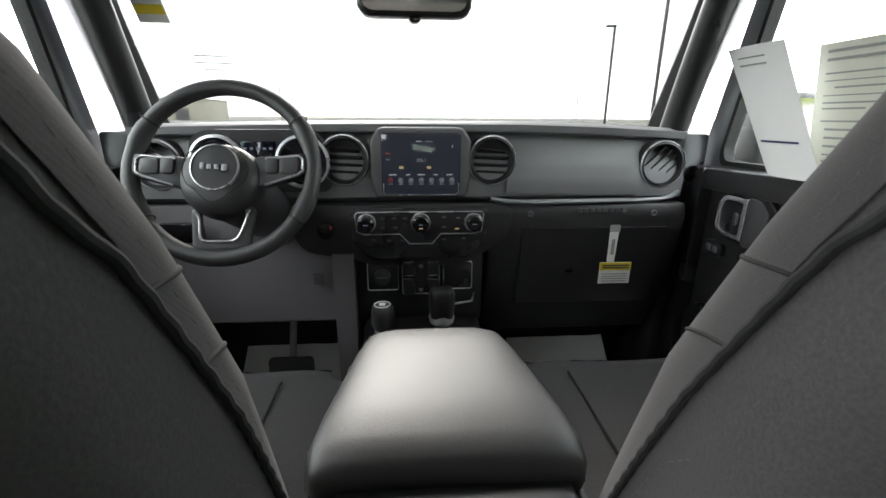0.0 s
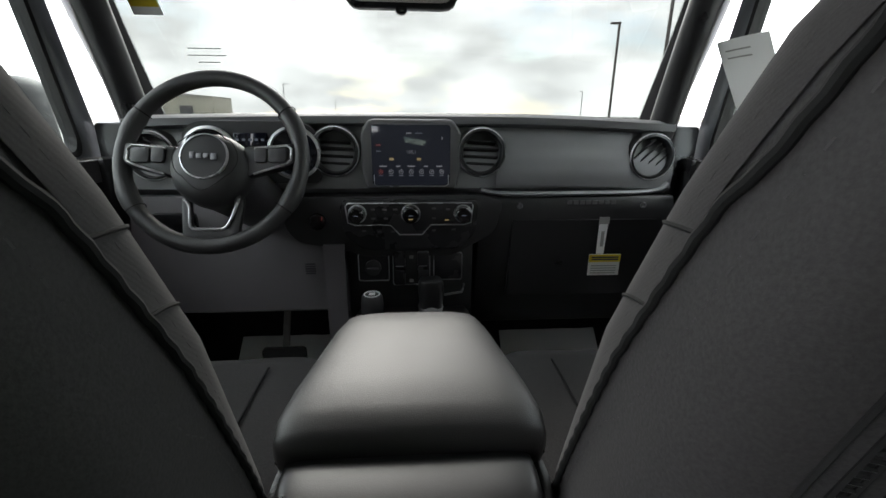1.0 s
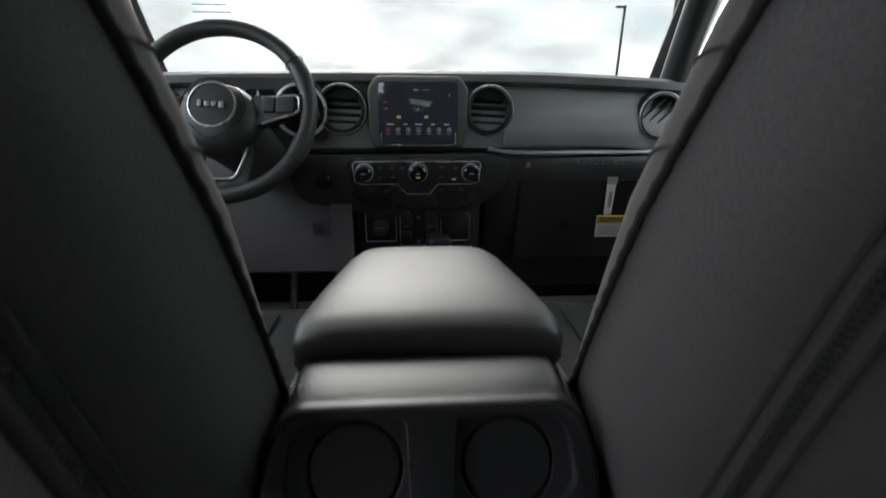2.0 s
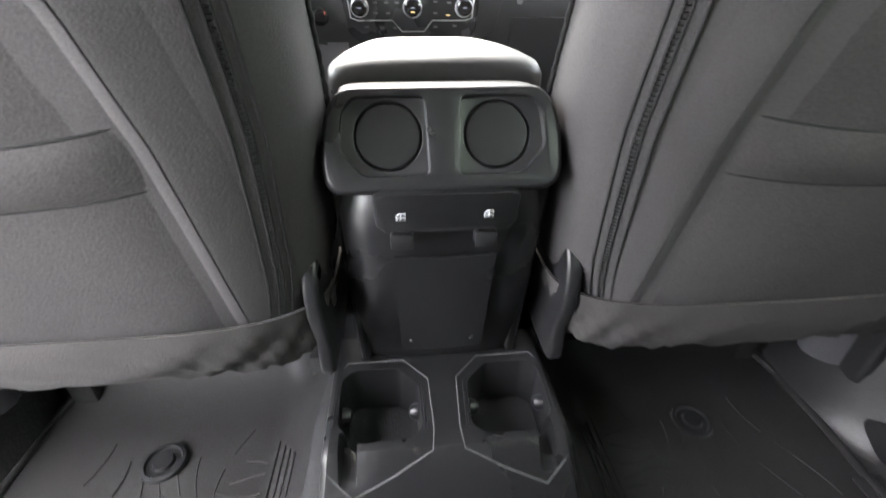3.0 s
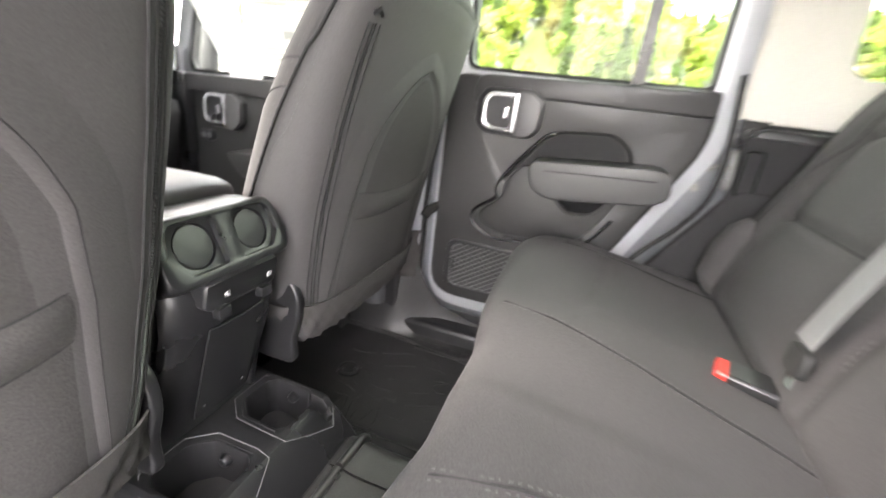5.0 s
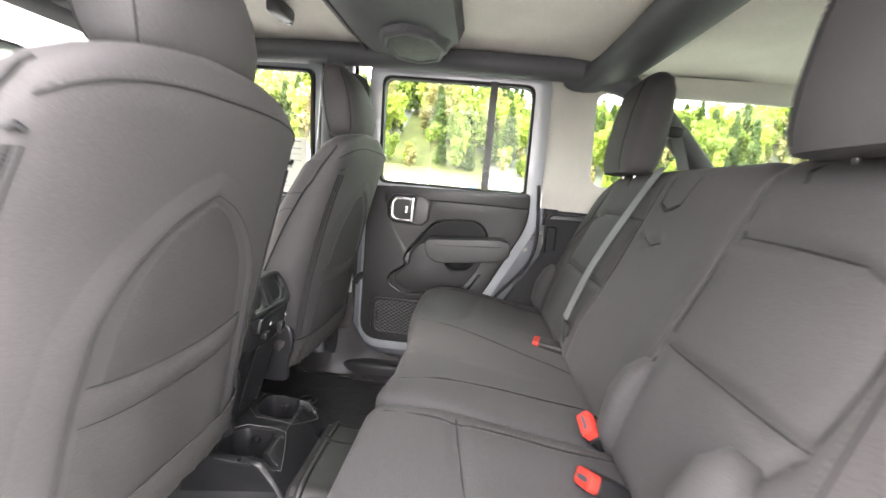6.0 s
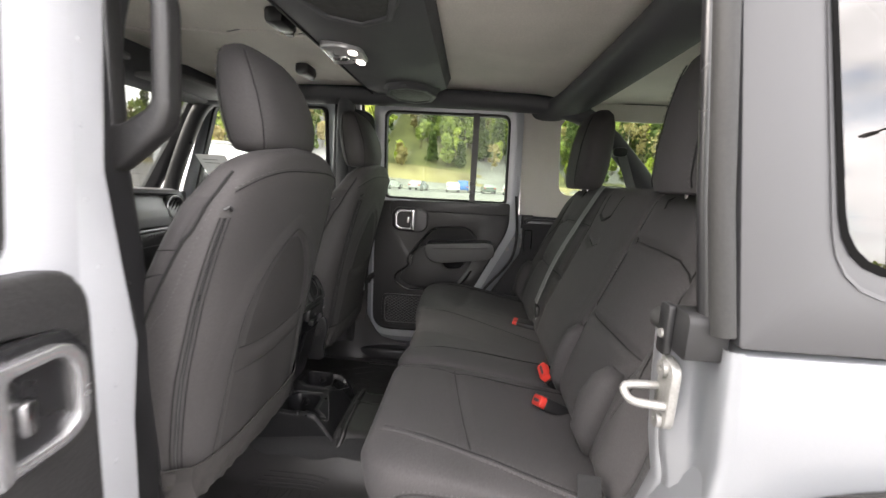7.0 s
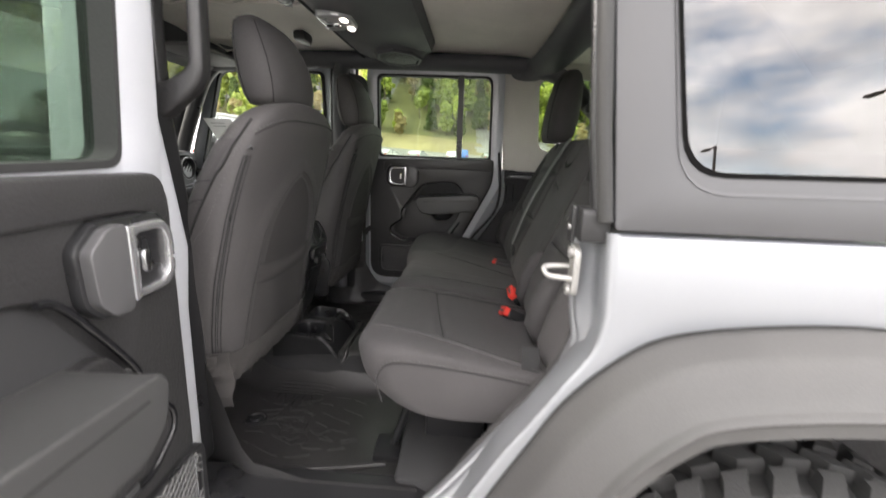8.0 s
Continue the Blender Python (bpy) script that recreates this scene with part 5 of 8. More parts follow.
def top_z(y, lift=0.0015):
    return curve1([(-0.70, 0.875), (-0.63, 0.888), (-0.54, 0.900), (-0.44, 0.917), (-0.32, 0.933), (-0.232, 0.931), (-0.205, 0.908)], y) + lift


def on_cushion(x, y, lift=0.001):
    ahead = max(0.0, min(1.0, (y + 0.46) / 0.2))
    return V(x, y + front_reach(x) * ahead, top_z(y, lift) + pad_rise(x, y))


cush_l = bench_cushion(-0.70, -0.242, "cushion")
cush_r = bench_cushion(-0.238, 0.70, "cushion")
for cush, xa, xb in ((cush_l, -0.560, -0.676), (cush_l, -0.290, -0.285), (cush_r, -0.160, -0.105), (cush_r, 0.215, 0.075), (cush_r, 0.610, 0.585)):
    way = [on_cushion(lerp(xa, xb, k / 22) + (0.012 if cush is cush_r else 0.0) * math.sin(math.pi * k / 22), -0.222 - 0.019 * k) for k in range(23)]
    part("seam", tube(way, 0.0018, 6), SEAM, cush)
    if xa == -0.560:
        part("welt", tube([p + V(-0.009, 0, -0.0015) for p in way], 0.0055, 8), CLOTH, cush, "raised welt along the cushion edge", 60)
    for off in (0.0065, -0.0165 if xa == -0.560 else -0.0065):
        part("stitching", stitches([p + V(off, 0, 0.001) for p in way], 0.0048, 0.0040, 0.0005), THREAD, cush)
# a near-black line in the cross tuck paints the shade of the fold
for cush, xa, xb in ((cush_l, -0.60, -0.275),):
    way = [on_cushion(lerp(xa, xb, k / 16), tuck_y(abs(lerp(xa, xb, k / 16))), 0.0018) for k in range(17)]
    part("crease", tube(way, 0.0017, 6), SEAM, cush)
for cush, x, sg in ((cush_l, -0.7015, -1), (cush_r, 0.7015, 1)):
    way = [V(x, a, b) for a, b in ((-0.275, 0.80), (-0.262, 0.85), (-0.280, 0.887), (-0.325, 0.897), (-0.436, 0.889), (-0.56, 0.871), (-0.63, 0.858))]
    way = [V(p.x - sg * 0.001, p.y, p.z) for p in smooth_path(way, 4)]
    part("end_seam", tube(way, 0.0014, 6), SEAM, cush)
    part("end_stitching", stitches([p + V(sg * 0.001, 0, 0.007) for p in way], 0.0048, 0.0042, 0.0006), THREAD, cush)
for x in (-0.5, 0.0, 0.5):
    part("bench_leg", box(x - 0.03, -0.52, 0.515, x + 0.03, -0.36, 0.77, 0.008), CONSOLE, bench, "black seat leg")
part("leg_foot", box(-0.56, -0.30, 0.515, -0.46, -0.22, 0.545, 0.006), CONSOLE, bench, "black floor bracket")
part("leg_strut", tube([(-0.50, -0.27, 0.54), (-0.50, -0.34, 0.76)], 0.012, 8), CONSOLE, bench)

UP, FR, B0 = V(0, -0.322, 0.947), V(0, 0.947, 0.322), V(0, -0.640, 0.868)


BACK_FACE = [(0.0, -0.02), (0.03, 0.012), (0.14, 0.021), (0.30, 0.008), (0.46, -0.004), (0.555, -0.012), (0.592, -0.035), (0.602, -0.07)]
BACK_CREASES = {
    -1: [[(-0.262, 0.447), (-0.41, 0.444), (-0.497, 0.439), (-0.54, 0.421), (-0.562, 0.400)], [(-0.236, 0.238), (-0.42, 0.241), (-0.560, 0.241)],
         [(-0.562, 0.400), (-0.568, 0.32), (-0.563, 0.241), (-0.540, 0.185)]],
    1: [[(0.17, 0.444), (0.30, 0.444), (0.45, 0.440), (0.545, 0.415)], [(0.17, 0.240), (0.30, 0.241), (0.44, 0.241), (0.56, 0.241)],
        [(0.545, 0.415), (0.568, 0.32), (0.562, 0.24)], [(0.0, 0.402), (0.05, 0.388), (0.10, 0.402)]],
}


def off_line(x, h, line):
    """Distance from a point of the backrest's face to a crease."""
    best = 9.0
    for (xa, ha), (xb, hb) in zip(line, line[1:]):
        ux, uh = xb - xa, hb - ha
        t = max(0.0, min(1.0, ((x - xa) * ux + (h - ha) * uh) / (ux * ux + uh * uh)))
        best = min(best, math.hypot(x - xa - t * ux, h - ha - t * uh))
    return best


def padding(x, h, side):
    """Relief of the padded face: side bolsters, full inserts, tucked creases."""
    ax = abs(x)
    out = 0.016 * math.exp(-((ax - 0.618) / 0.042) ** 2) * max(0.0, min(1.0, (0.52 - h) / 0.15))
    if side < 0 or x > 0.14:
        out += 0.012 * max(0.0, 1 - ((ax - 0.40) / 0.155) ** 4)
    for line in BACK_CREASES[side]:
        out -= 0.012 * math.exp(-(off_line(x, h, line) / 0.009) ** 2)
    if side > 0:
        out -= 0.006 * math.exp(-((x - 0.152) / 0.010) ** 2) + 0.006 * math.exp(-((x + 0.187) / 0.010) ** 2)
    return out * max(0.0, min(1.0, h / 0.05)) * max(0.0, min(1.0, (0.60 - h) / 0.05))


def bench_back(x0, x1, name):
    side = -1 if x1 < 0 else 1
    sect = smooth_path([V(0, h, d) for h, d in ((0.0, -0.07), (0.0, -0.02), (0.03, 0.012), (0.085, 0.020), (0.14, 0.022), (0.22, 0.015), (0.30, 0.008), (0.38, 0.002), (0.46, -0.004), (0.555, -0.012), (0.592, -0.035), (0.602, -0.07), (0.590, -0.11), (0.54, -0.13), (0.2, -0.14), (0.03, -0.12))], 9, True)
    c = V(0, 0.30, -0.06)
    w = x1 - x0
    n = int(w / 0.011)
    ts = [0.0, 0.004, 0.012, 0.025, 0.045] + [0.06 + (w - 0.12) * k / n for k in range(n + 1)] + [w - 0.045, w - 0.025, w - 0.012, w - 0.004, w]
    loops = []
    for t in ts:
        edge = min(t, w - t)
        k = 1.0 if edge >= 0.045 else 1 - 0.16 * (1 - math.sqrt(max(0.0, 1 - ((0.045 - edge) / 0.045) ** 2)))
        x = x0 + t
        shoulder = 0.10 * max(0.0, (abs(x) - 0.54) / 0.16) ** 2
        loop = []
        for p in sect:
            h, d = c.y + (p.y - c.y) * (0.5 + 0.5 * k), c.z + (p.z - c.z) * k
            if p.z > -0.03:
                d += padding(x, p.y, side) * (1.0 if edge > 0.045 else edge / 0.045)
            if h > 0.45:
                h -= shoulder * (h - 0.45) / 0.15
            q = B0 + UP * h + FR * d
            loop.append(V(x, q.y, q.z))
        loops.append(loop)
    return part(name, loft(loops), CLOTH, bench, "charcoal cloth bench backrest", 60)


def on_back(x, h, lift=0.0):
    d = curve1(BACK_FACE, h) + padding(x, h, -1 if x < -0.223 else 1) + lift
    q = B0 + UP * h + FR * d
    return V(x, q.y, q.z)


back_l = bench_back(-0.70, -0.225, "backrest")
back_r = bench_back(-0.221, 0.70, "backrest")


def back_line(parent, pts, name="seam", mat=SEAM, r=0.0014, stitch=True, lift=0.001):
    way = []
    for (xa, ha), (xb, hb) in zip(pts, pts[1:]):
        way += [on_back(lerp(xa, xb, k / 8), lerp(ha, hb, k / 8), lift) for k in range(8)]
    way.append(on_back(*pts[-1], lift))
    part(name, tube(way, r, 6), mat, parent)
    if stitch:
        part("stitching", stitches([p + V(0.007, 0.001, 0.003) for p in way], 0.0048, 0.0042, 0.0005), THREAD, parent)


back_line(back_l, [(-0.27, 0.585), (-0.262, 0.30), (-0.25, 0.05)])
# backrest folds: dark lines laid in the grooves as their shade, not sewn seams
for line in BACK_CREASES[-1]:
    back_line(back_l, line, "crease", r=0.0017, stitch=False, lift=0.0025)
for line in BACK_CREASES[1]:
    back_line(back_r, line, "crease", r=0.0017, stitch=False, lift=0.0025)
back_line(back_l, [(-0.570, 0.398), (-0.602, 0.34), (-0.618, 0.223), (-0.605, 0.126), (-0.56, 0.05)])
back_line(back_l, [(-0.54, 0.585), (-0.575, 0.49), (-0.570, 0.398)], r=0.0016, stitch=False)
back_line(back_r, [(-0.19, 0.585), (-0.185, 0.30), (-0.175, 0.05)])
back_line(back_r, [(0.16, 0.585), (0.15, 0.30), (0.145, 0.05)])
back_line(back_r, [(0.55, 0.57), (0.575, 0.47), (0.572, 0.40), (0.605, 0.33), (0.618, 0.22), (0.60, 0.12), (0.56, 0.05)])
back_line(back_r, [(-0.02, 0.58), (0.0, 0.49), (0.03, 0.475), (0.07, 0.475), (0.10, 0.49), (0.11, 0.58)], r=0.0016, stitch=False)
part("grip_slot", tube([on_back(0.005, 0.490, -0.001), on_back(0.05, 0.474, 0.001), on_back(0.095, 0.490, -0.001)], 0.007, 8, flat=0.6), SEAM, back_r, "dark hand slot")
for parent, x in ((back_l, -0.348), (back_r, 0.37)):
    part("pull_slit", tube([on_back(x, 0.575, 0.001), on_back(x + 0.012, 0.555, 0.002), on_back(x + 0.004, 0.535, 0.001)], 0.004, 6, flat=0.6), SEAM, parent)
# side bolster pads low on the backrest
for cxp, parent in ((-0.255, back_l), (-0.525, back_l), (0.62, back_r)):
    loops = []
    for h, w, d in ((0.02, 0.020, 0.014), (0.05, 0.032, 0.028), (0.12, 0.036, 0.034), (0.17, 0.030, 0.028), (0.20, 0.013, 0.012)):
        loops.append([on_back(cxp + a, h, b) for a, b in squircle(0, 0.005, w, d, 2.6, 20)])
    part("side_bolster", loft(loops), CLOTH, parent, "padded side bolster", 60)


def bench_headrest(cx):
    rows = [(0.608, 0.034, 0.110), (0.612, 0.050, 0.124), (0.64, 0.060, 0.134), (0.70, 0.064, 0.139), (0.78, 0.062, 0.138), (0.85, 0.053, 0.132), (0.885, 0.040, 0.117), (0.902, 0.024, 0.09), (0.908, 0.006, 0.05)]
    loops = []
    for h, d, w in rows:
        c = V(cx, -0.820 - 0.12 * (h - 0.6), 1.409 + (h - 0.608))
        loops.append([c + V(a, b, 0) for a, b in squircle(0, 0, w, d, 3.0, 36)])
    hr = part("headrest", loft(loops), CLOTH_SMOOTH, bench, "charcoal cloth headrest", 60)
    for sx in (-0.085, 0.085):
        way = [V(cx + sx, -0.820 - 0.12 * (h - 0.6) + curve1([(r[0], r[1]) for r in rows], h) * 0.955, 1.409 + (h - 0.608)) for h in [0.62 + 0.016 * k for k in range(17)]]
        part("headrest_seam", tube(way, 0.0014, 5), SEAM, hr)
        part("headrest_stitching", stitches([p + V(0.006, 0.001, 0) for p in way], 0.005, 0.005, 0.0008), THREAD, hr)
    for sx in (-0.05, 0.05):
        part("headrest_post", tube([(cx + sx, -0.832, 1.40), (cx + sx, -0.824, 1.45)], 0.006, 8), CHROME, hr)


bench_headrest(-0.44)
bench_headrest(0.44)


def strap(pts, width, across, name, parent, mat=BELT):
    """A flat belt along points, width across a given direction."""
    a = Vector(across).normalized() * (width / 2)
    bm = sheet([[Vector(p) - a, Vector(p) - a * 0.33 + V(0, 0.0008, 0), Vector(p) + a * 0.33 + V(0, 0.0008, 0), Vector(p) + a] for p in smooth_path(pts, 6)], 0.0018)
    return part(name, bm, mat, parent)


belt = thing("seat_belt", (0.20, -0.66, 0.90), "grey centre seat belt hanging over the backrest", "seat belt")
strap([on_back(0.215, 0.610, 0.0), on_back(0.213, 0.592, 0.014), on_back(0.21, 0.56, 0.016), on_back(0.205, 0.30, 0.034), V(0.20, -0.635, 0.995)], 0.046, (1, 0, 0.05), "webbing", belt)
part("tongue", prism(rounded([(0.178, 0.945), (0.228, 0.945), (0.228, 0.985), (0.178, 0.985)], 0.008, 3), "y", -0.648, -0.634, 0.004), RUBBER, belt, "black belt tongue")
part("tongue_plate", box(0.192, -0.644, 0.905, 0.214, -0.640, 0.948), CHROME, belt, "bright latch plate")
strap([V(0.205, -0.645, 0.955), V(0.225, -0.655, 0.925), V(0.235, -0.668, 0.885)], 0.040, (1, 0.2, 0), "lower_webbing", belt)


def buckle(p, d, lean, label):
    """Stalk buckle with a red release button facing its tip."""
    b = thing("belt_buckle", p, label, "belt buckle", "belt buckles")
    d = Vector(d).normalized()
    side = Vector(lean).normalized()
    nrm = d.cross(side).normalized()
    P = Vector(p)
    def slabs(l0, l1, w, t):
        return loft([[P + d * l + side * a + nrm * c for a, c in rounded(rect(-w, -t, w, t), 0.005, 3)] for l in (l0, l1)])
    part("casing", bevel(slabs(-0.040, 0.058, 0.025, 0.015), 0.004), CONSOLE, b, "black buckle casing")
    part("release_button", bevel(slabs(0.040, 0.074, 0.0225, 0.0135), 0.004), RED, b, "red release button")
    part("slot", slabs(0.0735, 0.0748, 0.014, 0.0035), INK, b)
    part("stalk", loft([[P + d * l + side * a + nrm * c for a, c in rect(-0.012, -0.004, 0.012, 0.004)] for l in (-0.07, 0.005)]), CONSOLE, b)
    return b


buckle((-0.228, -0.650, 0.885), (-0.15, 0.72, 0.55), (0.9, 0.1, 0.4), "black belt buckle with red release button")
buckle((-0.355, -0.622, 0.880), (-0.25, 0.78, 0.42), (0.9, 0.25, -0.3), "black belt buckle with red release button")
buckle((0.225, -0.635, 0.893), (0.25, 0.95, 0.08), (0.95, -0.25, 0.1), "grey belt buckle with red button lying on the cushion")
lb = thing("lap_belt_anchor", (-0.68, -0.62, 0.86), "black lap belt strap at the seat edge", "seat belt")
strap([V(-0.672, -0.60, 0.94), V(-0.684, -0.60, 0.885), V(-0.690, -0.58, 0.83)], 0.038, (0.1, 1, 0), "webbing", lb, CARPET)
hp = thing("wheel_house_cover", (-0.66, -0.70, 0.78), "dark carpeted bulge beside the rear bench", "trim panel", "wheel house covers")
for s, p in ((-1, hp), (1, thing("wheel_house_cover", (0.66, -0.70, 0.78), "dark carpeted bulge beside the rear bench", "trim panel", "wheel house covers"))):
    f = 0.0 if s > 0 else -0.07
    prof = [(-0.36 + f, 0.58), (-0.445 + f, 0.80), (-0.525 + f, 0.93), (-0.590 + f * 0.7, 1.03), (-0.645 + f * 0.5, 1.12), (-1.85, 1.16), (-1.85, 0.58)]
    if s < 0:
        prof = [(-0.40, 0.58), (-0.475, 0.70), (-0.555, 0.81), (-0.618, 0.892), (-0.658, 0.955), (-0.674, 1.02), (-0.690, 1.12), (-1.85, 1.16), (-1.85, 0.58)]
    part("carpet_shell", prism(rounded(prof, 0.02, 3), "x", min(s * 0.70, s * 0.735), max(s * 0.70, s * 0.735), 0.012, 3), CARPET_GREY if s < 0 else CARPET, p)
    part("side_trim", prism(rounded([(-0.645 + f, 0.93), (-0.645 + f, 1.255), (-1.85, 1.262), (-1.85, 0.93)], 0.03, 4), "x", min(s * 0.715, s * 0.75), max(s * 0.715, s * 0.75), 0.010, 3), CONSOLE, p, "black side trim")
    part("trim_hatch", prism(rounded([(-0.672 + f, 1.06), (-0.672 + f, 1.215), (-0.735 + f, 1.225), (-0.735 + f, 1.06)], 0.015, 4), "x", min(s * 0.705, s * 0.72), max(s * 0.705, s * 0.72), 0.006, 3), PLASTIC_GREY, p)
# ---------------------------------------------------------------- dashboard
dash = thing("dashboard", (0, 1.05, 0.85), "dark charcoal dashboard with round vents and touch screen", "dashboard")
prof = [(1.20, 1.288), (1.06, 1.318), (1.012, 1.326), (0.998, 1.318), (1.004, 1.302), (1.034, 1.294), (1.012, 1.268), (0.992, 1.230), (0.983, 1.188), (0.986, 1.150), (1.03, 1.12), (1.22, 1.10)]
loops = []
for k in range(25):
    u = k / 12 - 1
    x = 0.665 * u
    bow = 0.018 * u * u
    drop = 0.030 * max(0.0, abs(u) - 0.35) ** 1.5 if u > 0 else 0.012 * abs(u) ** 2
    loops.append([V(x, y + bow, z - drop * (1 if z > 1.27 else 0.3)) for y, z in prof])
upper = part("upper_pad", loft(loops), PLASTIC_SOFT_LIFTED, dash, "soft charcoal dash pad, paled in place of light", 40)
# smooth passenger fascia between the vents, its colour raised for light like the pad
swell = lambda z: curve1([(1.150, 0.980), (1.188, 0.977), (1.230, 0.986), (1.268, 1.006), (1.290, 1.026)], z)
grid = [[V(lerp(0.206, 0.545, i / 12), swell(z) + 0.018 * (lerp(0.206, 0.545, i / 12) / 0.665) ** 2, z - 0.006 * i / 12) for i in range(13)] for z in [1.158 + 0.0106 * j for j in range(13)]]
part("fascia_panel", sheet(grid, 0.004), DASH_FASCIA_LIFTED, dash, "plain swelling fascia panel, paled in place of light", 60)
# lower shelf edge and passenger lower panel
# the plastic edge's sky highlight is put in as a pale metal tube
part("shelf_edge", tube(smooth_path([V(0.165, 0.962, 1.150), V(0.225, 0.965, 1.140), V(0.40, 0.972, 1.139), V(0.60, 0.985, 1.141), V(0.655, 1.0, 1.158)], 6), 0.0065, 8), BADGE, dash, "shelf edge in pale metal for its sky glint")
low = [(0.975, 1.132), (0.965, 1.095), (0.985, 0.98), (1.02, 0.86), (1.08, 0.74), (1.20, 0.70), (1.22, 1.13)]
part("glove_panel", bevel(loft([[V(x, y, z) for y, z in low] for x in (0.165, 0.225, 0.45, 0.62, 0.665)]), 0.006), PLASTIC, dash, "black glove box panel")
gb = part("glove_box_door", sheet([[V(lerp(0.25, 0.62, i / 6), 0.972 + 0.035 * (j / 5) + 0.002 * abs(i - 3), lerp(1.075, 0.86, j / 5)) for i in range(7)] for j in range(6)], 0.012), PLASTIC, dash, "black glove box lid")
part("latch", prism(rounded(rect(0.372, 0.950, 0.392, 0.964), 0.005, 3), "y", 0.980, 0.992, 0.002), CONSOLE, gb)
for x in (0.265, 0.579):
    part("screw", lathe([(0.0075, 0.0), (0.0075, -0.004), (0.0045, -0.005), (0.0035, -0.002)], 16, (x, 0.966, 1.110), "y"), BADGE, dash, "small metal screw head")
# moulded, unlettered trail badge
for k in range(8):
    part("badge_bar", box(0.385 + 0.016 * k, 0.9655, 1.112, 0.397 + 0.016 * k, 0.9675, 1.122), PLASTIC_GREY, dash)


def vent(x, z, tilt, y=0.985):
    v = part("air_vent", lathe([(0.060, 0.022), (0.060, 0.0), (0.056, -0.010), (0.050, -0.012), (0.046, -0.004), (0.045, 0.028), (0.02, 0.030)], 36, (x, y, z), "y"), PLASTIC, dash, "round black air vent")
    part("ring", lathe([(0.0578, -0.008), (0.0572, -0.0108), (0.0556, -0.0124), (0.0552, -0.0098)], 36, (x, y, z), "y", closed=True), SATIN, v, "satin vent ring")
    ca, sa = math.cos(tilt), math.sin(tilt)
    for k in (-0.026, -0.009, 0.009, 0.026):
        half = math.sqrt(0.044 ** 2 - k ** 2) * 0.97
        bm = box(-half, 0.0, -0.0022, half, 0.020, 0.0022, 0.001)
        bmesh.ops.transform(bm, matrix=Matrix.Translation((x, y - 0.002, z)) @ Matrix.Rotation(tilt, 4, "Y") @ Matrix.Translation((0, 0, k)) @ Matrix.Rotation(radians(-25), 4, "X"), verts=bm.verts)
        part("slat", bm, RUBBER, v)


vent(-0.178, 1.238, 0.05)
vent(0.168, 1.237, 0.05)
vent(0.602, 1.226, -0.75, 1.005)
vent(-0.602, 1.226, 0.6, 1.005)

# touch screen
ts = thing("touch_screen", (0, 0.99, 1.16), "touch screen in a dark bezel showing the radio page", "display screen")
part("bezel", prism(rounded([(-0.108, 1.150), (0.108, 1.150), (0.117, 1.20), (0.117, 1.285), (0.097, 1.312), (-0.097, 1.312), (-0.117, 1.285), (-0.117, 1.20)], 0.012, 4), "y", 0.972, 1.02, 0.008, 3), PLASTIC_GREY, ts, "dark grey screen bezel")
inn = rounded([(-0.092, 1.160), (0.092, 1.160), (0.092, 1.300), (-0.092, 1.300)], 0.008, 4)
part("glass", prism(inn, "y", 0.968, 0.975, 0.002), SCREEN_LIT, ts, "dark glass display")
part("trim_line", tube([(-0.088, 0.968, 1.186), (-0.088, 0.968, 1.163), (-0.080, 0.968, 1.158), (0.080, 0.968, 1.158), (0.088, 0.968, 1.163), (0.088, 0.968, 1.186)], 0.0012, 5), SATIN, ts)
Y = 0.9672


def ui(x, z, w, h, mat):
    part("screen_mark", box(x - w / 2, Y - 0.0006, z - h / 2, x + w / 2, Y, z + h / 2), mat, ts)


def lettering(words, size, m, mat, parent, name="lettering", reverse=False, depth=0.0003):
    """Words in the built-in font, turned into a mesh; m places their plane."""
    cu = bpy.data.curves.new("words", "FONT")
    cu.body, cu.size, cu.align_x, cu.align_y, cu.extrude, cu.resolution_u = words, size, "CENTER", "CENTER", depth, 2
    tmp = bpy.data.objects.new("words", cu)
    scene.collection.objects.link(tmp)
    me = bpy.data.meshes.new_from_object(tmp.evaluated_get(bpy.context.evaluated_depsgraph_get()))
    bpy.data.objects.remove(tmp)
    bm = bmesh.new()
    bm.from_mesh(me)
    bpy.data.meshes.remove(me)
    if reverse:
        bmesh.ops.scale(bm, vec=(-1, 1, 1), verts=bm.verts)
        bmesh.ops.reverse_faces(bm, faces=bm.faces)
    bmesh.ops.transform(bm, matrix=m, verts=bm.verts)
    return part(name, bm, mat, parent)


FACE_BACK = Matrix.Rotation(radians(90), 4, "X")
lettering("105.1", 0.011, Matrix.Translation((0.0, Y, 1.238)) @ FACE_BACK, UI_WHITE, ts)
for x in (-0.046, 0.018):
    ui(x, 1.222, 0.010, 0.006, UI_AMBER)
ui(-0.005, 1.281, 0.012, 0.003, UI_WHITE)
ui(0.018, 1.281, 0.016, 0.0025, UI_DIM)
ui(0.072, 1.270, 0.003, 0.006, UI_WHITE)
ui(-0.076, 1.254, 0.010, 0.003, UI_RED)
ui(-0.076, 1.240, 0.010, 0.003, UI_DIM)
for x, w in ((-0.066, 0.018), (-0.031, 0.010), (0.0, 0.018), (0.034, 0.010), (0.066, 0.014)):
    ui(x, 1.2055, w, 0.003, UI_WHITE)
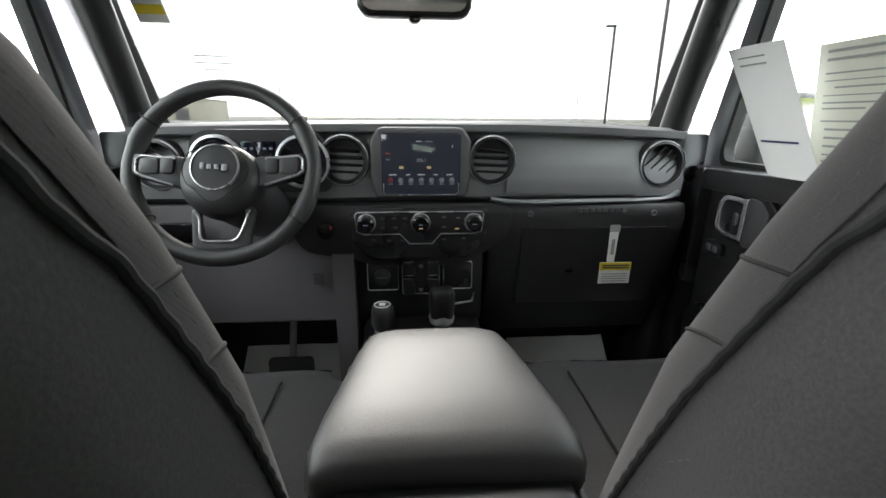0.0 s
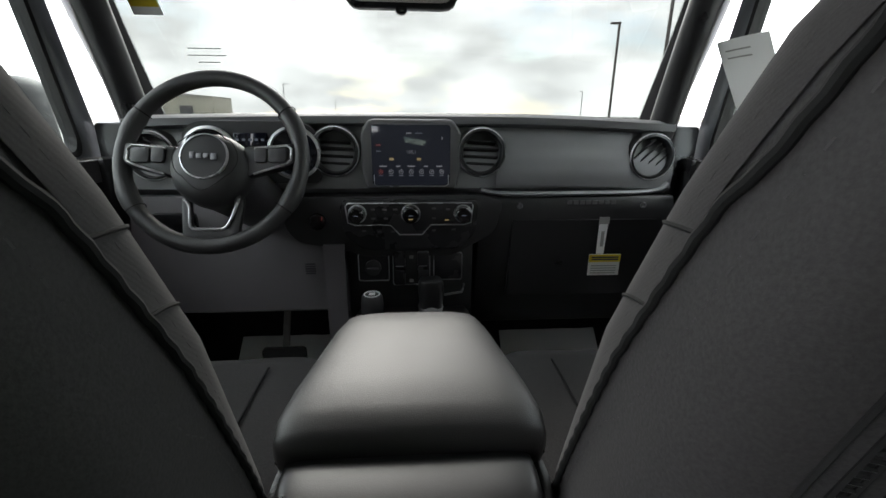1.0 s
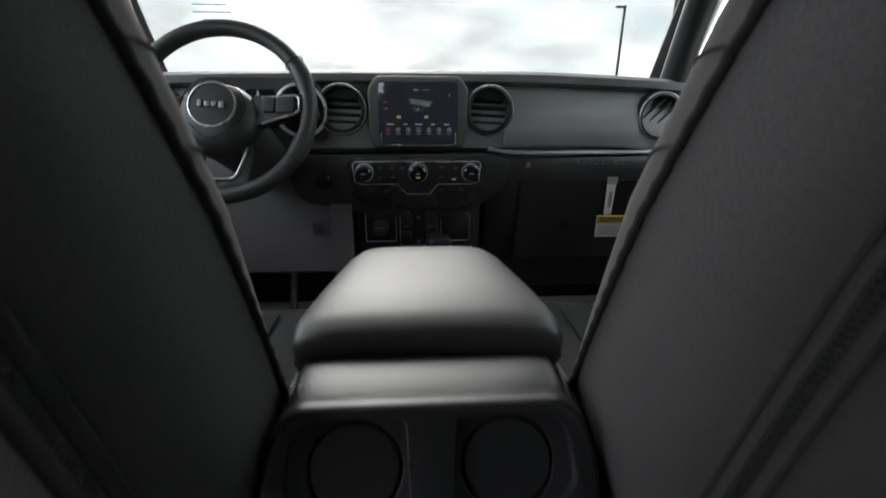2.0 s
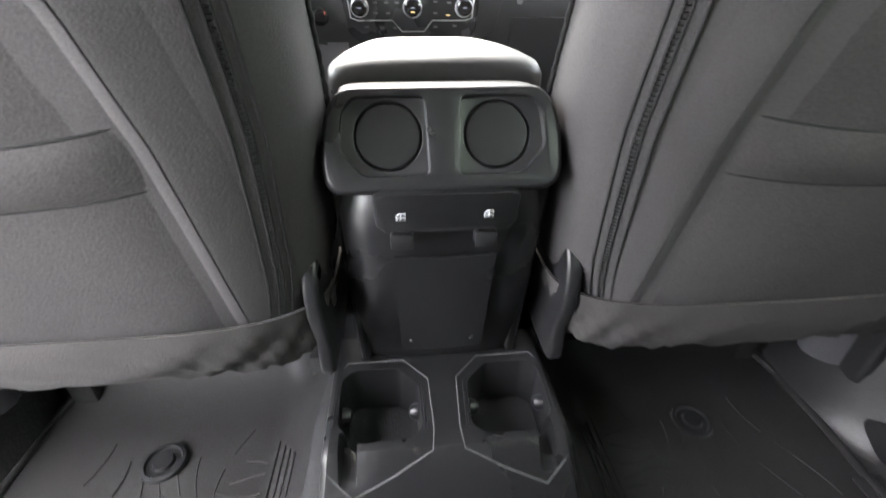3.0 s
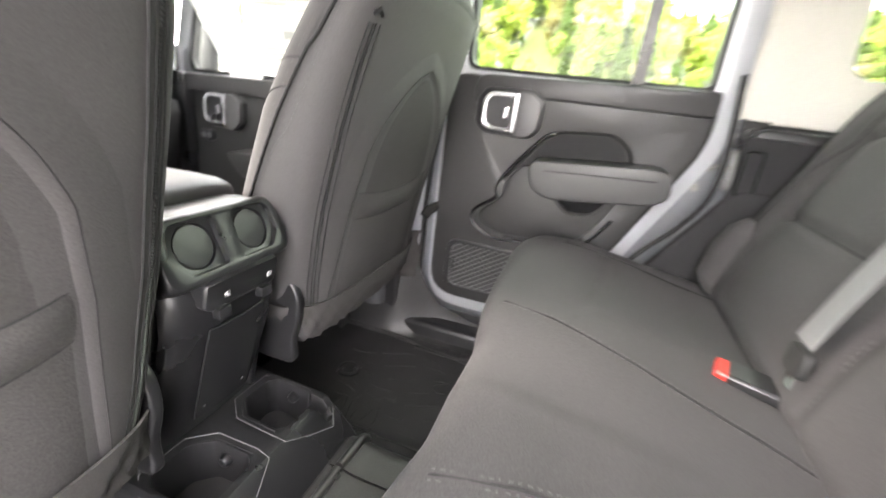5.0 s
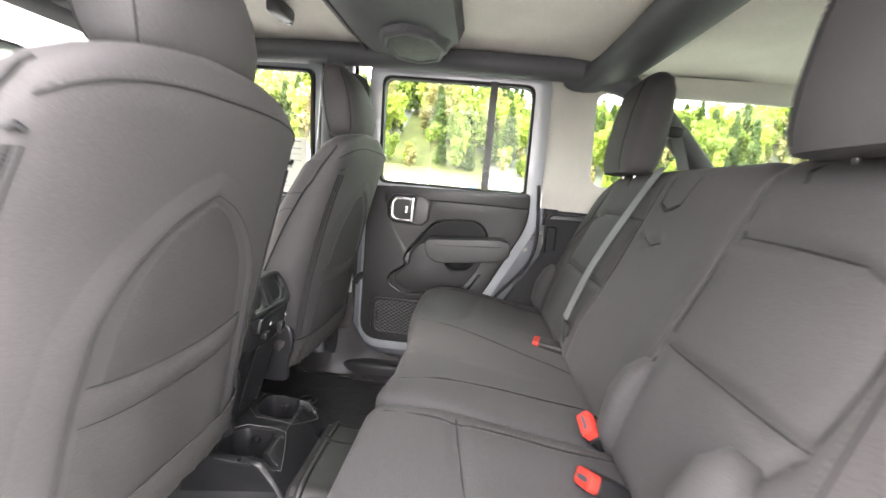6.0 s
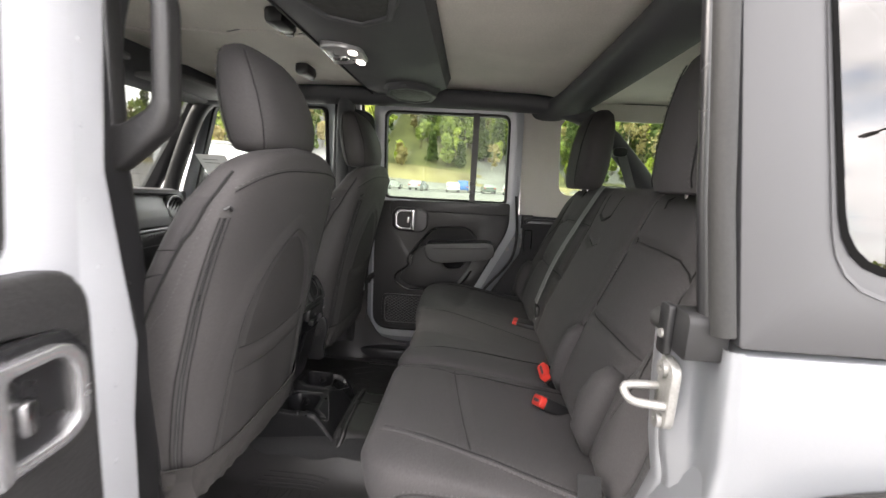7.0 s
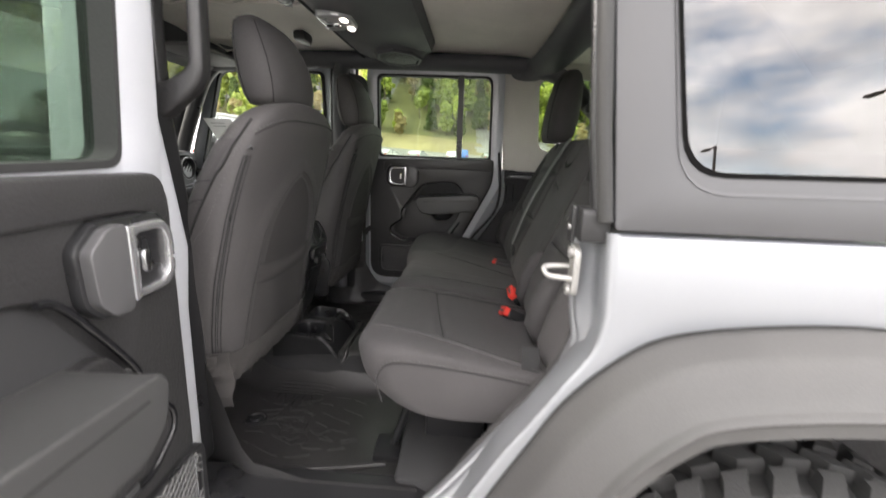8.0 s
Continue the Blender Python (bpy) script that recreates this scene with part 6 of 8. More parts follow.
for k in range(7):
    x = -0.072 + 0.024 * k
    bm = lathe([(0.0055, 0), (0.0055, -0.0006), (0.0042, -0.0006), (0.0042, 0)], 18, (x, Y, 1.1925), "y", closed=True)
    part("screen_icon", bm, UI_RED if k == 0 else UI_WHITE, ts)
    part("screen_icon", box(x - 0.0016, Y - 0.0006, 1.1915, x + 0.0016, Y, 1.1945), UI_RED if k == 0 else UI_WHITE, ts)
    ui(x, 1.1835, 0.011, 0.0018, UI_DIM)

# climate panel
cp = thing("climate_panel", (0, 0.95, 1.04), "gloss black climate control panel with three knobs", "control panel")
wide = rounded([(-0.305, 1.135), (-0.30, 1.145), (0.165, 1.150), (0.222, 1.135), (0.205, 1.06), (0.165, 1.035), (0.10, 0.998), (-0.12, 0.998), (-0.165, 1.015), (-0.275, 1.035), (-0.302, 1.07)], 0.018, 4)
part("surround", prism(wide, "y", 0.955, 1.05, 0.010, 3), PLASTIC, cp, "black lower dash surround")
mid = rounded([(-0.160, 1.140), (0.152, 1.140), (0.160, 1.125), (0.152, 1.055), (0.11, 1.018), (-0.118, 1.018), (-0.162, 1.055), (-0.170, 1.125)], 0.014, 4)
part("face", prism(mid, "y", 0.945, 0.97, 0.007, 3), STACK_BLACK, cp, "gloss black face")
plate = [(-0.150, 1.133), (0.142, 1.133), (0.146, 1.126), (0.142, 1.085), (0.125, 1.080), (0.045, 1.080), (0.024, 1.056), (-0.030, 1.056), (-0.052, 1.080), (-0.135, 1.080), (-0.152, 1.086), (-0.156, 1.126)]
part("trim_line", tube([V(a, 0.9435, b) for a, b in plate], 0.0016, 5, closed=True), SATIN, cp, "fine silver outline")
for x, r in ((-0.129, 0.0185), (-0.003, 0.020), (0.122, 0.0185)):
    kn = part("knob", lathe([(r + 0.003, 0.012), (r + 0.003, 0.006), (r, 0.004), (r * 0.95, -0.018), (r * 0.8, -0.021), (0.004, -0.0205)], 28, (x, 0.938, 1.108), "y"), PLASTIC_GLOSS, cp, "black rotary knob")
    part("knob_ring", lathe([(r + 0.0035, 0.007), (r + 0.0035, 0.002), (r + 0.0005, 0.001), (r + 0.0005, 0.007)], 28, (x, 0.938, 1.108), "y", closed=True), SATIN, kn, "chrome ring")
    part("knob_mark", box(x - 0.005, 0.9165, 1.107, x + 0.005, 0.9172, 1.109), UI_DIM, kn)
part("status_light", box(-0.008, 0.9164, 1.098, 0.002, 0.9170, 1.101), UI_AMBER, cp)
part("status_light", box(0.078, 0.9428, 1.090, 0.088, 0.9434, 1.093), UI_AMBER, cp)
for x, z in [(-0.092, 1.118), (-0.065, 1.118), (-0.040, 1.118), (-0.092, 1.096), (-0.062, 1.096), (0.052, 1.120), (0.086, 1.118), (0.052, 1.096), (-0.115, 1.066), (-0.078, 1.064), (-0.046, 1.064), (0.052, 1.066), (0.10, 1.068)]:
    part("button_mark", box(x - 0.005, 0.9428, z - 0.0022, x + 0.005, 0.9434, z + 0.0022), PLASTIC_GREY, cp)
part("starter_button", lathe([(0.020, 0.0), (0.020, -0.006), (0.016, -0.008), (0.003, -0.007)], 24, (-0.225, 0.954, 1.088), "y"), PLASTIC_GLOSS, cp, "black push-start button")
part("starter_light", box(-0.214, 0.945, 1.093, -0.212, 0.9455, 1.100), UI_RED, cp)

cp.location.z -= 0.011
# window switch stack
ss = thing("switch_stack", (0, 0.97, 0.93), "black switch stack with silver outlines", "switch panel")
part("stack_body", bevel(loft([[V(a, y + 0.10 * (1.0 - (b - 0.83) / 0.18) * 0.3, b) for a, b in rounded([(-0.165, 0.80), (0.155, 0.80), (0.150, 1.005), (-0.155, 1.005)], 0.012, 4)] for y in (0.957, 1.06)]), 0.004), PLASTIC, ss, "black centre stack")


def cell(x0, x1, z0, z1, name, mat=STACK_BLACK):
    y = 0.962
    o = rounded(rect(x0, z0, x1, z1), 0.006, 4)
    i = rounded(rect(x0 + 0.0022, z0 + 0.0022, x1 - 0.0022, z1 - 0.0022), 0.005, 4)
    f = part(name, prism(i, "y", y - 0.004, y + 0.02, 0.002), mat, ss)
    part("outline", ring(o, i, "y", y - 0.0065, y, 0.0006), SATIN, f, "silver outline")
    return f


sock = cell(-0.135, -0.058, 0.905, 0.978, "socket_panel")
part("socket_cap", lathe([(0.020, 0), (0.020, -0.008), (0.016, -0.010), (0.003, -0.009)], 24, (-0.098, 0.957, 0.942), "y"), PLASTIC, sock)
part("cap_grip", box(-0.112, 0.943, 0.940, -0.084, 0.949, 0.944, 0.001), PLASTIC_GREY, sock)
cell(0.052, 0.125, 0.905, 0.978, "right_panel")
mids = cell(-0.050, 0.044, 0.893, 0.988, "window_switch", PLASTIC)
for x0, x1 in ((-0.046, -0.018), (0.012, 0.040)):
    for z0, z1 in ((0.897, 0.938), (0.942, 0.984)):
        part("rocker", prism(rounded(rect(x0, z0, x1, z1), 0.004, 3), "y", 0.945, 0.962, 0.004), STACK_BLACK, mids)
    part("rocker_line", box(x0 + 0.004, 0.9435, 0.947, x1 - 0.004, 0.9445, 0.9485), SATIN, mids)
for z in (0.905, 0.968):
    part("window_icon", box(-0.008, 0.955, z - 0.004, 0.002, 0.957, z + 0.004), INK_GREY, mids)
part("slot_bar", tube([(0.08, 0.955, 0.865), (0.125, 0.955, 0.872), (0.130, 0.955, 0.895)], 0.003, 6), SATIN, ss)

ss.location.z += 0.016
# lower driver panel, pedals, instrument cluster
knee = thing("knee_panel", (-0.42, 1.0, 0.80), "plain grey lower dash panel under the steering column", "dash panel")
part("panel", loft([[V(x, y, z) for y, z in ((0.955, 0.97), (0.960, 0.845), (0.975, 0.835), (1.06, 0.835), (1.08, 1.13), (0.99, 1.13))] for x in (-0.665, -0.50, -0.30, -0.215)]), KNEE_PLASTIC, knee)
part("panel_side", loft([[V(x, y, z) for y, z in ((0.945, 1.02), (0.950, 0.60), (1.10, 0.56), (1.10, 1.02))] for x in (-0.215, -0.165)]), KNEE_PLASTIC, knee)
bm = bmesh.new()
for k in range(5):
    join(bm, box(-0.262, 0.949, 0.945 + 0.006 * k, -0.238, 0.951, 0.948 + 0.006 * k))
part("speaker_slots", bm, INK, knee)
part("switch_bank", prism(rounded(rect(-0.60, 1.055, -0.50, 1.10), 0.012, 4), "y", 0.94, 0.96, 0.004), PLASTIC_GLOSS, knee, "black switch bank")
cl = thing("instrument_cluster", (-0.36, 1.03, 1.20), "twin round gauges in a dark hood", "gauge cluster")
part("hood", loft([[V(a, y, b) for a, b in rounded([(-0.52, 1.165), (-0.21, 1.165), (-0.215, 1.285), (-0.25, 1.305), (-0.48, 1.305), (-0.515, 1.285)], 0.02, 4)] for y in (0.985, 1.03)]), PLASTIC, cl, "dark gauge hood")
for x in (-0.455, -0.268):
    part("gauge_ring", lathe([(0.060, 0.0), (0.060, -0.012), (0.054, -0.014), (0.052, 0.0)], 36, (x, 0.985, 1.235), "y", closed=True), SATIN, cl, "satin gauge ring")
    part("gauge_face", lathe([(0.052, 0.0), (0.052, -0.003), (0.002, -0.003)], 32, (x, 0.984, 1.235), "y"), SCREEN, cl)
part("centre_display", box(-0.40, 0.978, 1.195, -0.325, 0.984, 1.28, 0.002), SCREEN, cl)
for k in range(5):
    part("display_mark", box(-0.395 + 0.014 * k, 0.9768, 1.262, -0.388 + 0.014 * k, 0.9776, 1.267), UI_DIM, cl)
cl.location.y -= 0.010
pd = thing("pedals", (-0.40, 1.08, 0.58), "black rubber brake and throttle pedals", "pedals")
part("brake_pad", prism(rounded(rect(-0.42, 0.625, -0.30, 0.70), 0.012, 4), "y", 1.02, 1.035, 0.004), RUBBER, pd)
part("brake_arm", tube([(-0.36, 1.035, 0.67), (-0.365, 1.12, 0.80), (-0.37, 1.18, 0.90)], 0.010, 8), STEEL, pd, "bright pedal arm")
part("throttle_pad", prism(rounded(rect(-0.235, 0.58, -0.185, 0.72), 0.01, 4), "y", 1.06, 1.075, 0.004), RUBBER, pd)

# ---------------------------------------------------------------- steering wheel
sw = thing("steering_wheel", (-0.367, 0.75, 1.235), "black leather steering wheel with a round silver-ringed hub badge", "steering wheel")
M = Matrix.Translation((-0.364, 0.772, 1.238)) @ Matrix.Rotation(radians(-24), 4, "X")   # wheel plane: local x-z, facing -y


def on_wheel(bm):
    bmesh.ops.transform(bm, matrix=M, verts=bm.verts)
    return bm


R = 0.160
rim = [V(R * math.cos(2 * math.pi * k / 72), 0, R * math.sin(2 * math.pi * k / 72)) for k in range(72)]
rr = [0.0150 + 0.0020 * (1 if (k % 36) in (4, 5, 6, 30, 31, 32) else 0) for k in range(72)]
part("rim", on_wheel(tube(rim, rr, 14, closed=True, flat=1.0)), LEATHER, sw, "black leather rim", 60)
for a in (35, 145, 215, 325):
    an = radians(a)
    c = V(R * math.cos(an), 0, R * math.sin(an))
    u = V(math.cos(an), 0, math.sin(an))
    part("rim_seam", on_wheel(tube([c + (u * math.cos(t) + V(0, 1, 0) * math.sin(t)) * 0.0175 for t in [2 * math.pi * k / 16 for k in range(16)]], 0.0012, 4, closed=True)), SEAM, sw)
hub = [(0.010, -0.052), (0.045, -0.050), (0.066, -0.042), (0.074, -0.026), (0.076, 0.0), (0.06, 0.025), (0.02, 0.03)]
bm = lathe([(r, h) for r, h in hub], 40, (0, 0.018, 0), "y")
for v in bm.verts:
    v.co.z = v.co.z * (0.94 if v.co.z < 0 else 0.86) - 0.0175
    v.co.x *= 0.95
part("hub", on_wheel(bm), LEATHER, sw, "domed black hub cover", 60)
part("badge_disc", on_wheel(lathe([(0.040, -0.033), (0.040, -0.0365), (0.002, -0.0375)], 36, (0, 0.0, -0.004), "y")), PLASTIC, sw)
part("badge_ring", on_wheel(lathe([(0.0412, -0.032), (0.0412, -0.0378), (0.0390, -0.0385), (0.0390, -0.032)], 40, (0, 0.0, -0.004), "y", closed=True)), SATIN, sw, "silver badge ring")
for k, (w, x) in enumerate(((0.008, -0.019), (0.009, -0.007), (0.009, 0.005), (0.010, 0.018))):
    part("badge_mark", on_wheel(box(x - w / 2, -0.041, -0.009 - (0.003 if k == 3 else 0), x + w / 2, -0.0372, 0.000 + (0.003 if k == 0 else 0), 0.0015)), BADGE, sw, "plain silver badge mark")
for s in (-1, 1):
    spoke = [(s * 0.055, 0.022), (s * 0.156, 0.030), (s * 0.157, -0.002), (s * 0.14, -0.014), (s * 0.06, -0.036)]
    sp = part("spoke", on_wheel(prism(rounded(spoke, 0.008, 3), "y", -0.012, 0.012, 0.004)), PLASTIC, sw, "black spoke")
    part("spoke_trim", on_wheel(tube([V(s * 0.078, -0.013, -0.030), V(s * 0.132, -0.013, -0.012), V(s * 0.144, -0.013, -0.004), V(s * 0.144, -0.013, 0.018), V(s * 0.136, -0.013, 0.024), V(s * 0.078, -0.013, 0.018)], 0.0022, 6)), SATIN, sp, "grey spoke trim")
    for x0, x1 in ((0.079, 0.101), (0.104, 0.136)):
        part("switch", on_wheel(prism(rounded(rect(min(s * x0, s * x1), -0.009, max(s * x0, s * x1), 0.019), 0.005, 3), "y", -0.018, -0.010, 0.002)), GRIP, sp)
groove = [V(0.052 * math.cos(t) * (1.08 if abs(math.cos(t)) > 0.75 else 1.0), -0.0415 + 0.010 * abs(math.cos(t)), -0.006 + 0.047 * math.sin(t) - 0.014 * max(0.0, -math.sin(t)) ** 9) for t in [2 * math.pi * k / 48 for k in range(48)]]
part("cover_groove", on_wheel(tube(groove, 0.0009, 5, closed=True)), SEAM, sw)
part("lower_spoke", on_wheel(ring(rounded([(-0.052, -0.066), (0.060, -0.066), (0.052, -0.146), (-0.046, -0.146)], 0.012, 4), rounded([(-0.036, -0.072), (0.044, -0.072), (0.034, -0.126), (-0.031, -0.126)], 0.012, 4), "y", -0.004, 0.008, 0.003)), PLASTIC, sw, "black forked lower spoke")
fork = rounded([(-0.046, -0.074), (-0.035, -0.086), (-0.033, -0.130), (0.030, -0.130), (0.040, -0.108), (0.051, -0.074)], [0.0, 0.008, 0.012, 0.018, 0.02, 0.0], 4)
part("fork_trim", on_wheel(tube([V(a, -0.006, b) for a, b in fork], 0.0028, 8)), SATIN, sw, "satin edge of the lower spoke")
part("column", tube([(-0.367, 0.79, 1.205), (-0.367, 0.98, 1.12)], 0.062, 20), PLASTIC, sw, "black column shroud")
for s, dz in ((-1, 0.01), (1, 0.0)):
    part("stalk", tube([(-0.367 + s * 0.05, 0.82, 1.215), (-0.367 + s * 0.14, 0.815, 1.228 + dz), (-0.367 + s * 0.17, 0.815, 1.232 + dz)], [0.008, 0.009, 0.012], 8), PLASTIC_GLOSS, sw, "black control stalk")

# ---------------------------------------------------------------- centre console
con = thing("centre_console", (0, 0.35, 0.60), "black centre console with rear vents and cup holders", "centre console")
part("spine", bevel(loft([[V(x * w, y, z) for x, z in ((-1, 0.60), (-1, h - 0.02), (-0.9, h), (0.9, h), (1, h - 0.02), (1, 0.60))] for y, w, h in ((0.225, 0.118, 1.005), (0.30, 0.118, 1.005), (0.50, 0.118, 0.985), (0.62, 0.125, 0.86), (0.98, 0.15, 0.84))]), 0.006), CONSOLE, con, "black console body")
# armrest lid, crowned and wider to the rear
loops = []
for y, w, zb, zt in ((0.216, 0.096, 1.050, 1.068), (0.219, 0.106, 1.042, 1.076), (0.228, 0.112, 1.034, 1.083), (0.25, 0.115, 1.029, 1.088), (0.29, 0.110, 1.026, 1.090), (0.34, 0.101, 1.026, 1.090), (0.40, 0.092, 1.026, 1.087), (0.44, 0.085, 1.026, 1.080), (0.462, 0.078, 1.028, 1.070), (0.470, 0.068, 1.034, 1.058)):
    loops.append([V(a, y, b) for a, b in squircle(0, (zb + zt) / 2, w, (zt - zb) / 2, 4.2, 40)])
lid = part("armrest_lid", loft(loops), LEATHER, con, "padded black vinyl armrest lid", 60)
part("lid_seam", tube([V(-0.1135, 0.256, 1.054), V(-0.1085, 0.224, 1.054), V(-0.09, 0.2145, 1.055), V(0.09, 0.2145, 1.055), V(0.1085, 0.224, 1.054), V(0.1135, 0.256, 1.054)], 0.0018, 6), SEAM, lid)
part("lid_base", loft([[V(a, y, b) for a, b in squircle(0, 1.018, w, 0.014, 6, 32)] for y, w in ((0.17, 0.106), (0.28, 0.112), (0.45, 0.09))]), CONSOLE, con)


rows = [(1.02, 0.150), (0.985, 0.128), (0.965, 0.118), (0.93, 0.120), (0.85, 0.140), (0.76, 0.172), (0.70, 0.196), (0.66, 0.21)]
hw = [0.104, 0.104, 0.104, 0.104, 0.107, 0.112, 0.116, 0.12]
us = [-1, -0.97, -0.9] + [-0.8 + 0.1 * k for k in range(17)] + [0.9, 0.97, 1]
grid = [[V(w * u, y + 0.022 * abs(u) ** 7 + 0.006 * u * u, z - 0.010 * abs(u) ** 8) for u in us] for (z, y), w in zip(rows, hw)]
part("rear_face", sheet(grid, -0.012), CONSOLE, con, "black console rear face", 50)
for s in (-1, 1):
    part("side_wall", prism([(0.205, 1.05), (0.16, 1.045), (0.145, 0.98), (0.155, 0.92), (0.21, 0.62), (0.45, 0.62), (0.45, 1.03)], "x", min(s * 0.096, s * 0.110), max(s * 0.096, s * 0.110), 0.006), CONSOLE, con)
# vent head: a tilted block with two octagonal recesses and a ridge between
HO, HU, HN = V(-0.002, 0.106, 0.990), V(0, 0.388, 0.921), V(0, -0.921, 0.388)


def on_head(a, t, d):
    return HO + V(a, 0, 0) + HU * t + HN * d


def head_slab(pts, d0, d1):
    return loft([[on_head(a, t, d) for a, t in pts] for d in (d0, d1)])


outline = rounded([(-0.108, 0.0), (0.108, 0.0), (0.110, 0.040), (0.104, 0.074), (0.090, 0.094), (-0.090, 0.094), (-0.104, 0.074), (-0.110, 0.040)], [0.02, 0.02, 0.02, 0.015, 0.012, 0.012, 0.015, 0.02], 5)
ease = [(a * 0.955, 0.047 + (t - 0.047) * 0.91) for a, t in outline]
ease2 = [(a * 0.985, 0.047 + (t - 0.047) * 0.97) for a, t in outline]
bm = loft([[on_head(a, t, d) for a, t in poly] for poly, d in ((outline, -0.085), (outline, -0.012), (ease2, -0.004), (ease, 0.0))])
cut = []
for s in (-1, 1):
    octo = rounded([(s * 0.013, 0.016), (s * 0.072, 0.016), (s * 0.092, 0.040), (s * 0.088, 0.072), (s * 0.078, 0.084), (s * 0.016, 0.084)], 0.006, 4)
    cut.append(head_slab(octo if s > 0 else octo[::-1], -0.0085, 0.01))
    cut.append(head_slab([(s * 0.049 + 0.0305 * math.cos(t), 0.051 + 0.0305 * math.sin(t)) for t in [2 * math.pi * k / 40 for k in range(40)]], -0.018, 0.01))
part("head_cap", loft([[V(a - 0.002, y, b) for a, b in squircle(0, (1.03 + zt) / 2, w, (zt - 1.03) / 2, 7, 36)] for y, w, zt in ((0.150, 0.090, 1.066), (0.160, 0.096, 1.068), (0.200, 0.098, 1.067), (0.214, 0.098, 1.065), (0.222, 0.096, 1.056))]), CONSOLE, con, "smooth black cap behind the armrest", 50)
head = carved("vent_head", bm, cut, CONSOLE, con, "black vent panel", 0.0024)
for s in (-1, 1):
    circ = lambda r, d: [on_head(s * 0.049 + r * math.cos(t), 0.051 + r * math.sin(t), d) for t in [2 * math.pi * k / 36 for k in range(36)]]
    part("rear_vent", loft([circ(0.0290, -0.017), circ(0.0290, -0.0115), circ(0.0278, -0.0100), circ(0.020, -0.0096), circ(0.002, -0.0096)]), CONSOLE, head, "closed round rear vent", 30)
# switch hood with the window icons
HOOD_UP = 0.011
bm = loft([[V(a, y + d, z + HOOD_UP) for a, d, z in ((-0.068, 0.012, 0.978), (-0.058, 0.0, 0.982), (0.058, 0.0, 0.982), (0.068, 0.012, 0.978), (0.068, 0.016, 0.945), (0.058, 0.010, 0.938), (-0.058, 0.010, 0.938), (-0.068, 0.016, 0.945))] for y in (0.094, 0.135)])
part("switch_hood", bevel(bm, 0.005, 3), CONSOLE, con, "window switch housing")
for x in (-0.043, 0.036):
    ic = bmesh.new()
    frame_line = [V(x - 0.0055, 0.0930, 0.9585), V(x - 0.0055, 0.0930, 0.9640), V(x - 0.0020, 0.0930, 0.9672), V(x + 0.0055, 0.0930, 0.9672), V(x + 0.0055, 0.0930, 0.9585)]
    tube(frame_line, 0.0007, 5, closed=True, bm=ic)
    tube([V(x - 0.0055, 0.0930, 0.9618), V(x + 0.0055, 0.0930, 0.9618)], 0.0006, 5, bm=ic)
    tube([V(x, 0.0930, 0.9595), V(x, 0.0930, 0.9655)], 0.0006, 5, bm=ic)
    bmesh.ops.scale(ic, vec=(0.75, 1, 0.75), space=Matrix.Translation((-x, 0, -0.963)), verts=ic.verts)
    bmesh.ops.translate(ic, vec=(0, 0, HOOD_UP), verts=ic.verts)
    part("window_icon", ic, ICON, con, "white window icon")
    part("switch_line", box(x - 0.008, 0.0985, 0.9425 + HOOD_UP, x + 0.008, 0.1005, 0.944 + HOOD_UP), CHROME, con)
    part("switch_tab", box(x - 0.011, 0.097, 0.925 + HOOD_UP, x + 0.011, 0.112, 0.9415 + HOOD_UP, 0.003), CONSOLE, con)
part("face_inset", sheet([[V(x, curve1([(0.72, 0.170), (0.83, 0.142), (0.92, 0.116)], z) - (0.004 if abs(x) < 0.05 else 0.0), z) for x in (-0.052, -0.050, 0, 0.050, 0.052)] for z in (0.745, 0.75, 0.84, 0.915)], 0.003), CONSOLE, con)
part("inset_lip", tube(smooth_path([V(-0.040, 0.156, 0.7655), V(-0.034, 0.1605, 0.7600), V(0.0, 0.1615, 0.7590), V(0.032, 0.1600, 0.7610), V(0.038, 0.1555, 0.7665)], 4), 0.0014, 6), PLASTIC_GREY, con, "slim moulded lip")

# cup-holder base
cup = thing("cup_holder_base", (0, 0.10, 0.60), "black moulded cup-holder base with two octagonal holders", "cup holder")
prof = [(0.235, 0.575), (0.235, 0.700), (0.205, 0.696), (0.075, 0.690), (0.060, 0.687), (0.051, 0.678), (0.028, 0.655), (0.006, 0.628), (-0.010, 0.600), (-0.014, 0.575)]
wide_at = lambda y, z, u: u * (0.150 + 0.012 * max(0.0, 0.69 - z) / 0.1 - 0.020 * max(0.0, (0.06 - y) / 0.06) * (abs(u) > 0.99))
loops = []
for u in (-1.0, -0.985, -0.94, -0.5, 0.0, 0.5, 0.94, 0.985, 1.0):
    k = {1.0: 0.012, 0.985: 0.005, 0.94: 0.0}.get(abs(u), 0.0)
    loops.append([V(wide_at(y, z, u), y + (k if y < 0.06 else 0.0), z - (k if z > 0.62 else 0.0)) for y, z in prof])
bm, cut = loft(loops), []
octo = [(0.134, 0.163), (0.120, 0.177), (0.060, 0.177), (0.032, 0.148), (0.030, 0.084), (0.044, 0.071), (0.108, 0.069), (0.134, 0.094)]
for s in (-1, 1):
    o = rounded([(s * a, b) for a, b in octo], 0.008, 4)
    cx, cy = s * 0.083, 0.122
    cut.append(loft([[V(lerp(cx, a, k), lerp(cy, b, k), z) for a, b in o] for k, z in ((0.90, 0.598), (0.93, 0.615), (1.0, 0.694), (1.0, 0.72))]))
    slot = rounded([(s * 0.108, 0.660), (s * 0.128, 0.660), (s * 0.133, 0.73), (s * 0.106, 0.73)], 0.004, 3)
    cut.append(prism(slot, "y", 0.0, 0.085))
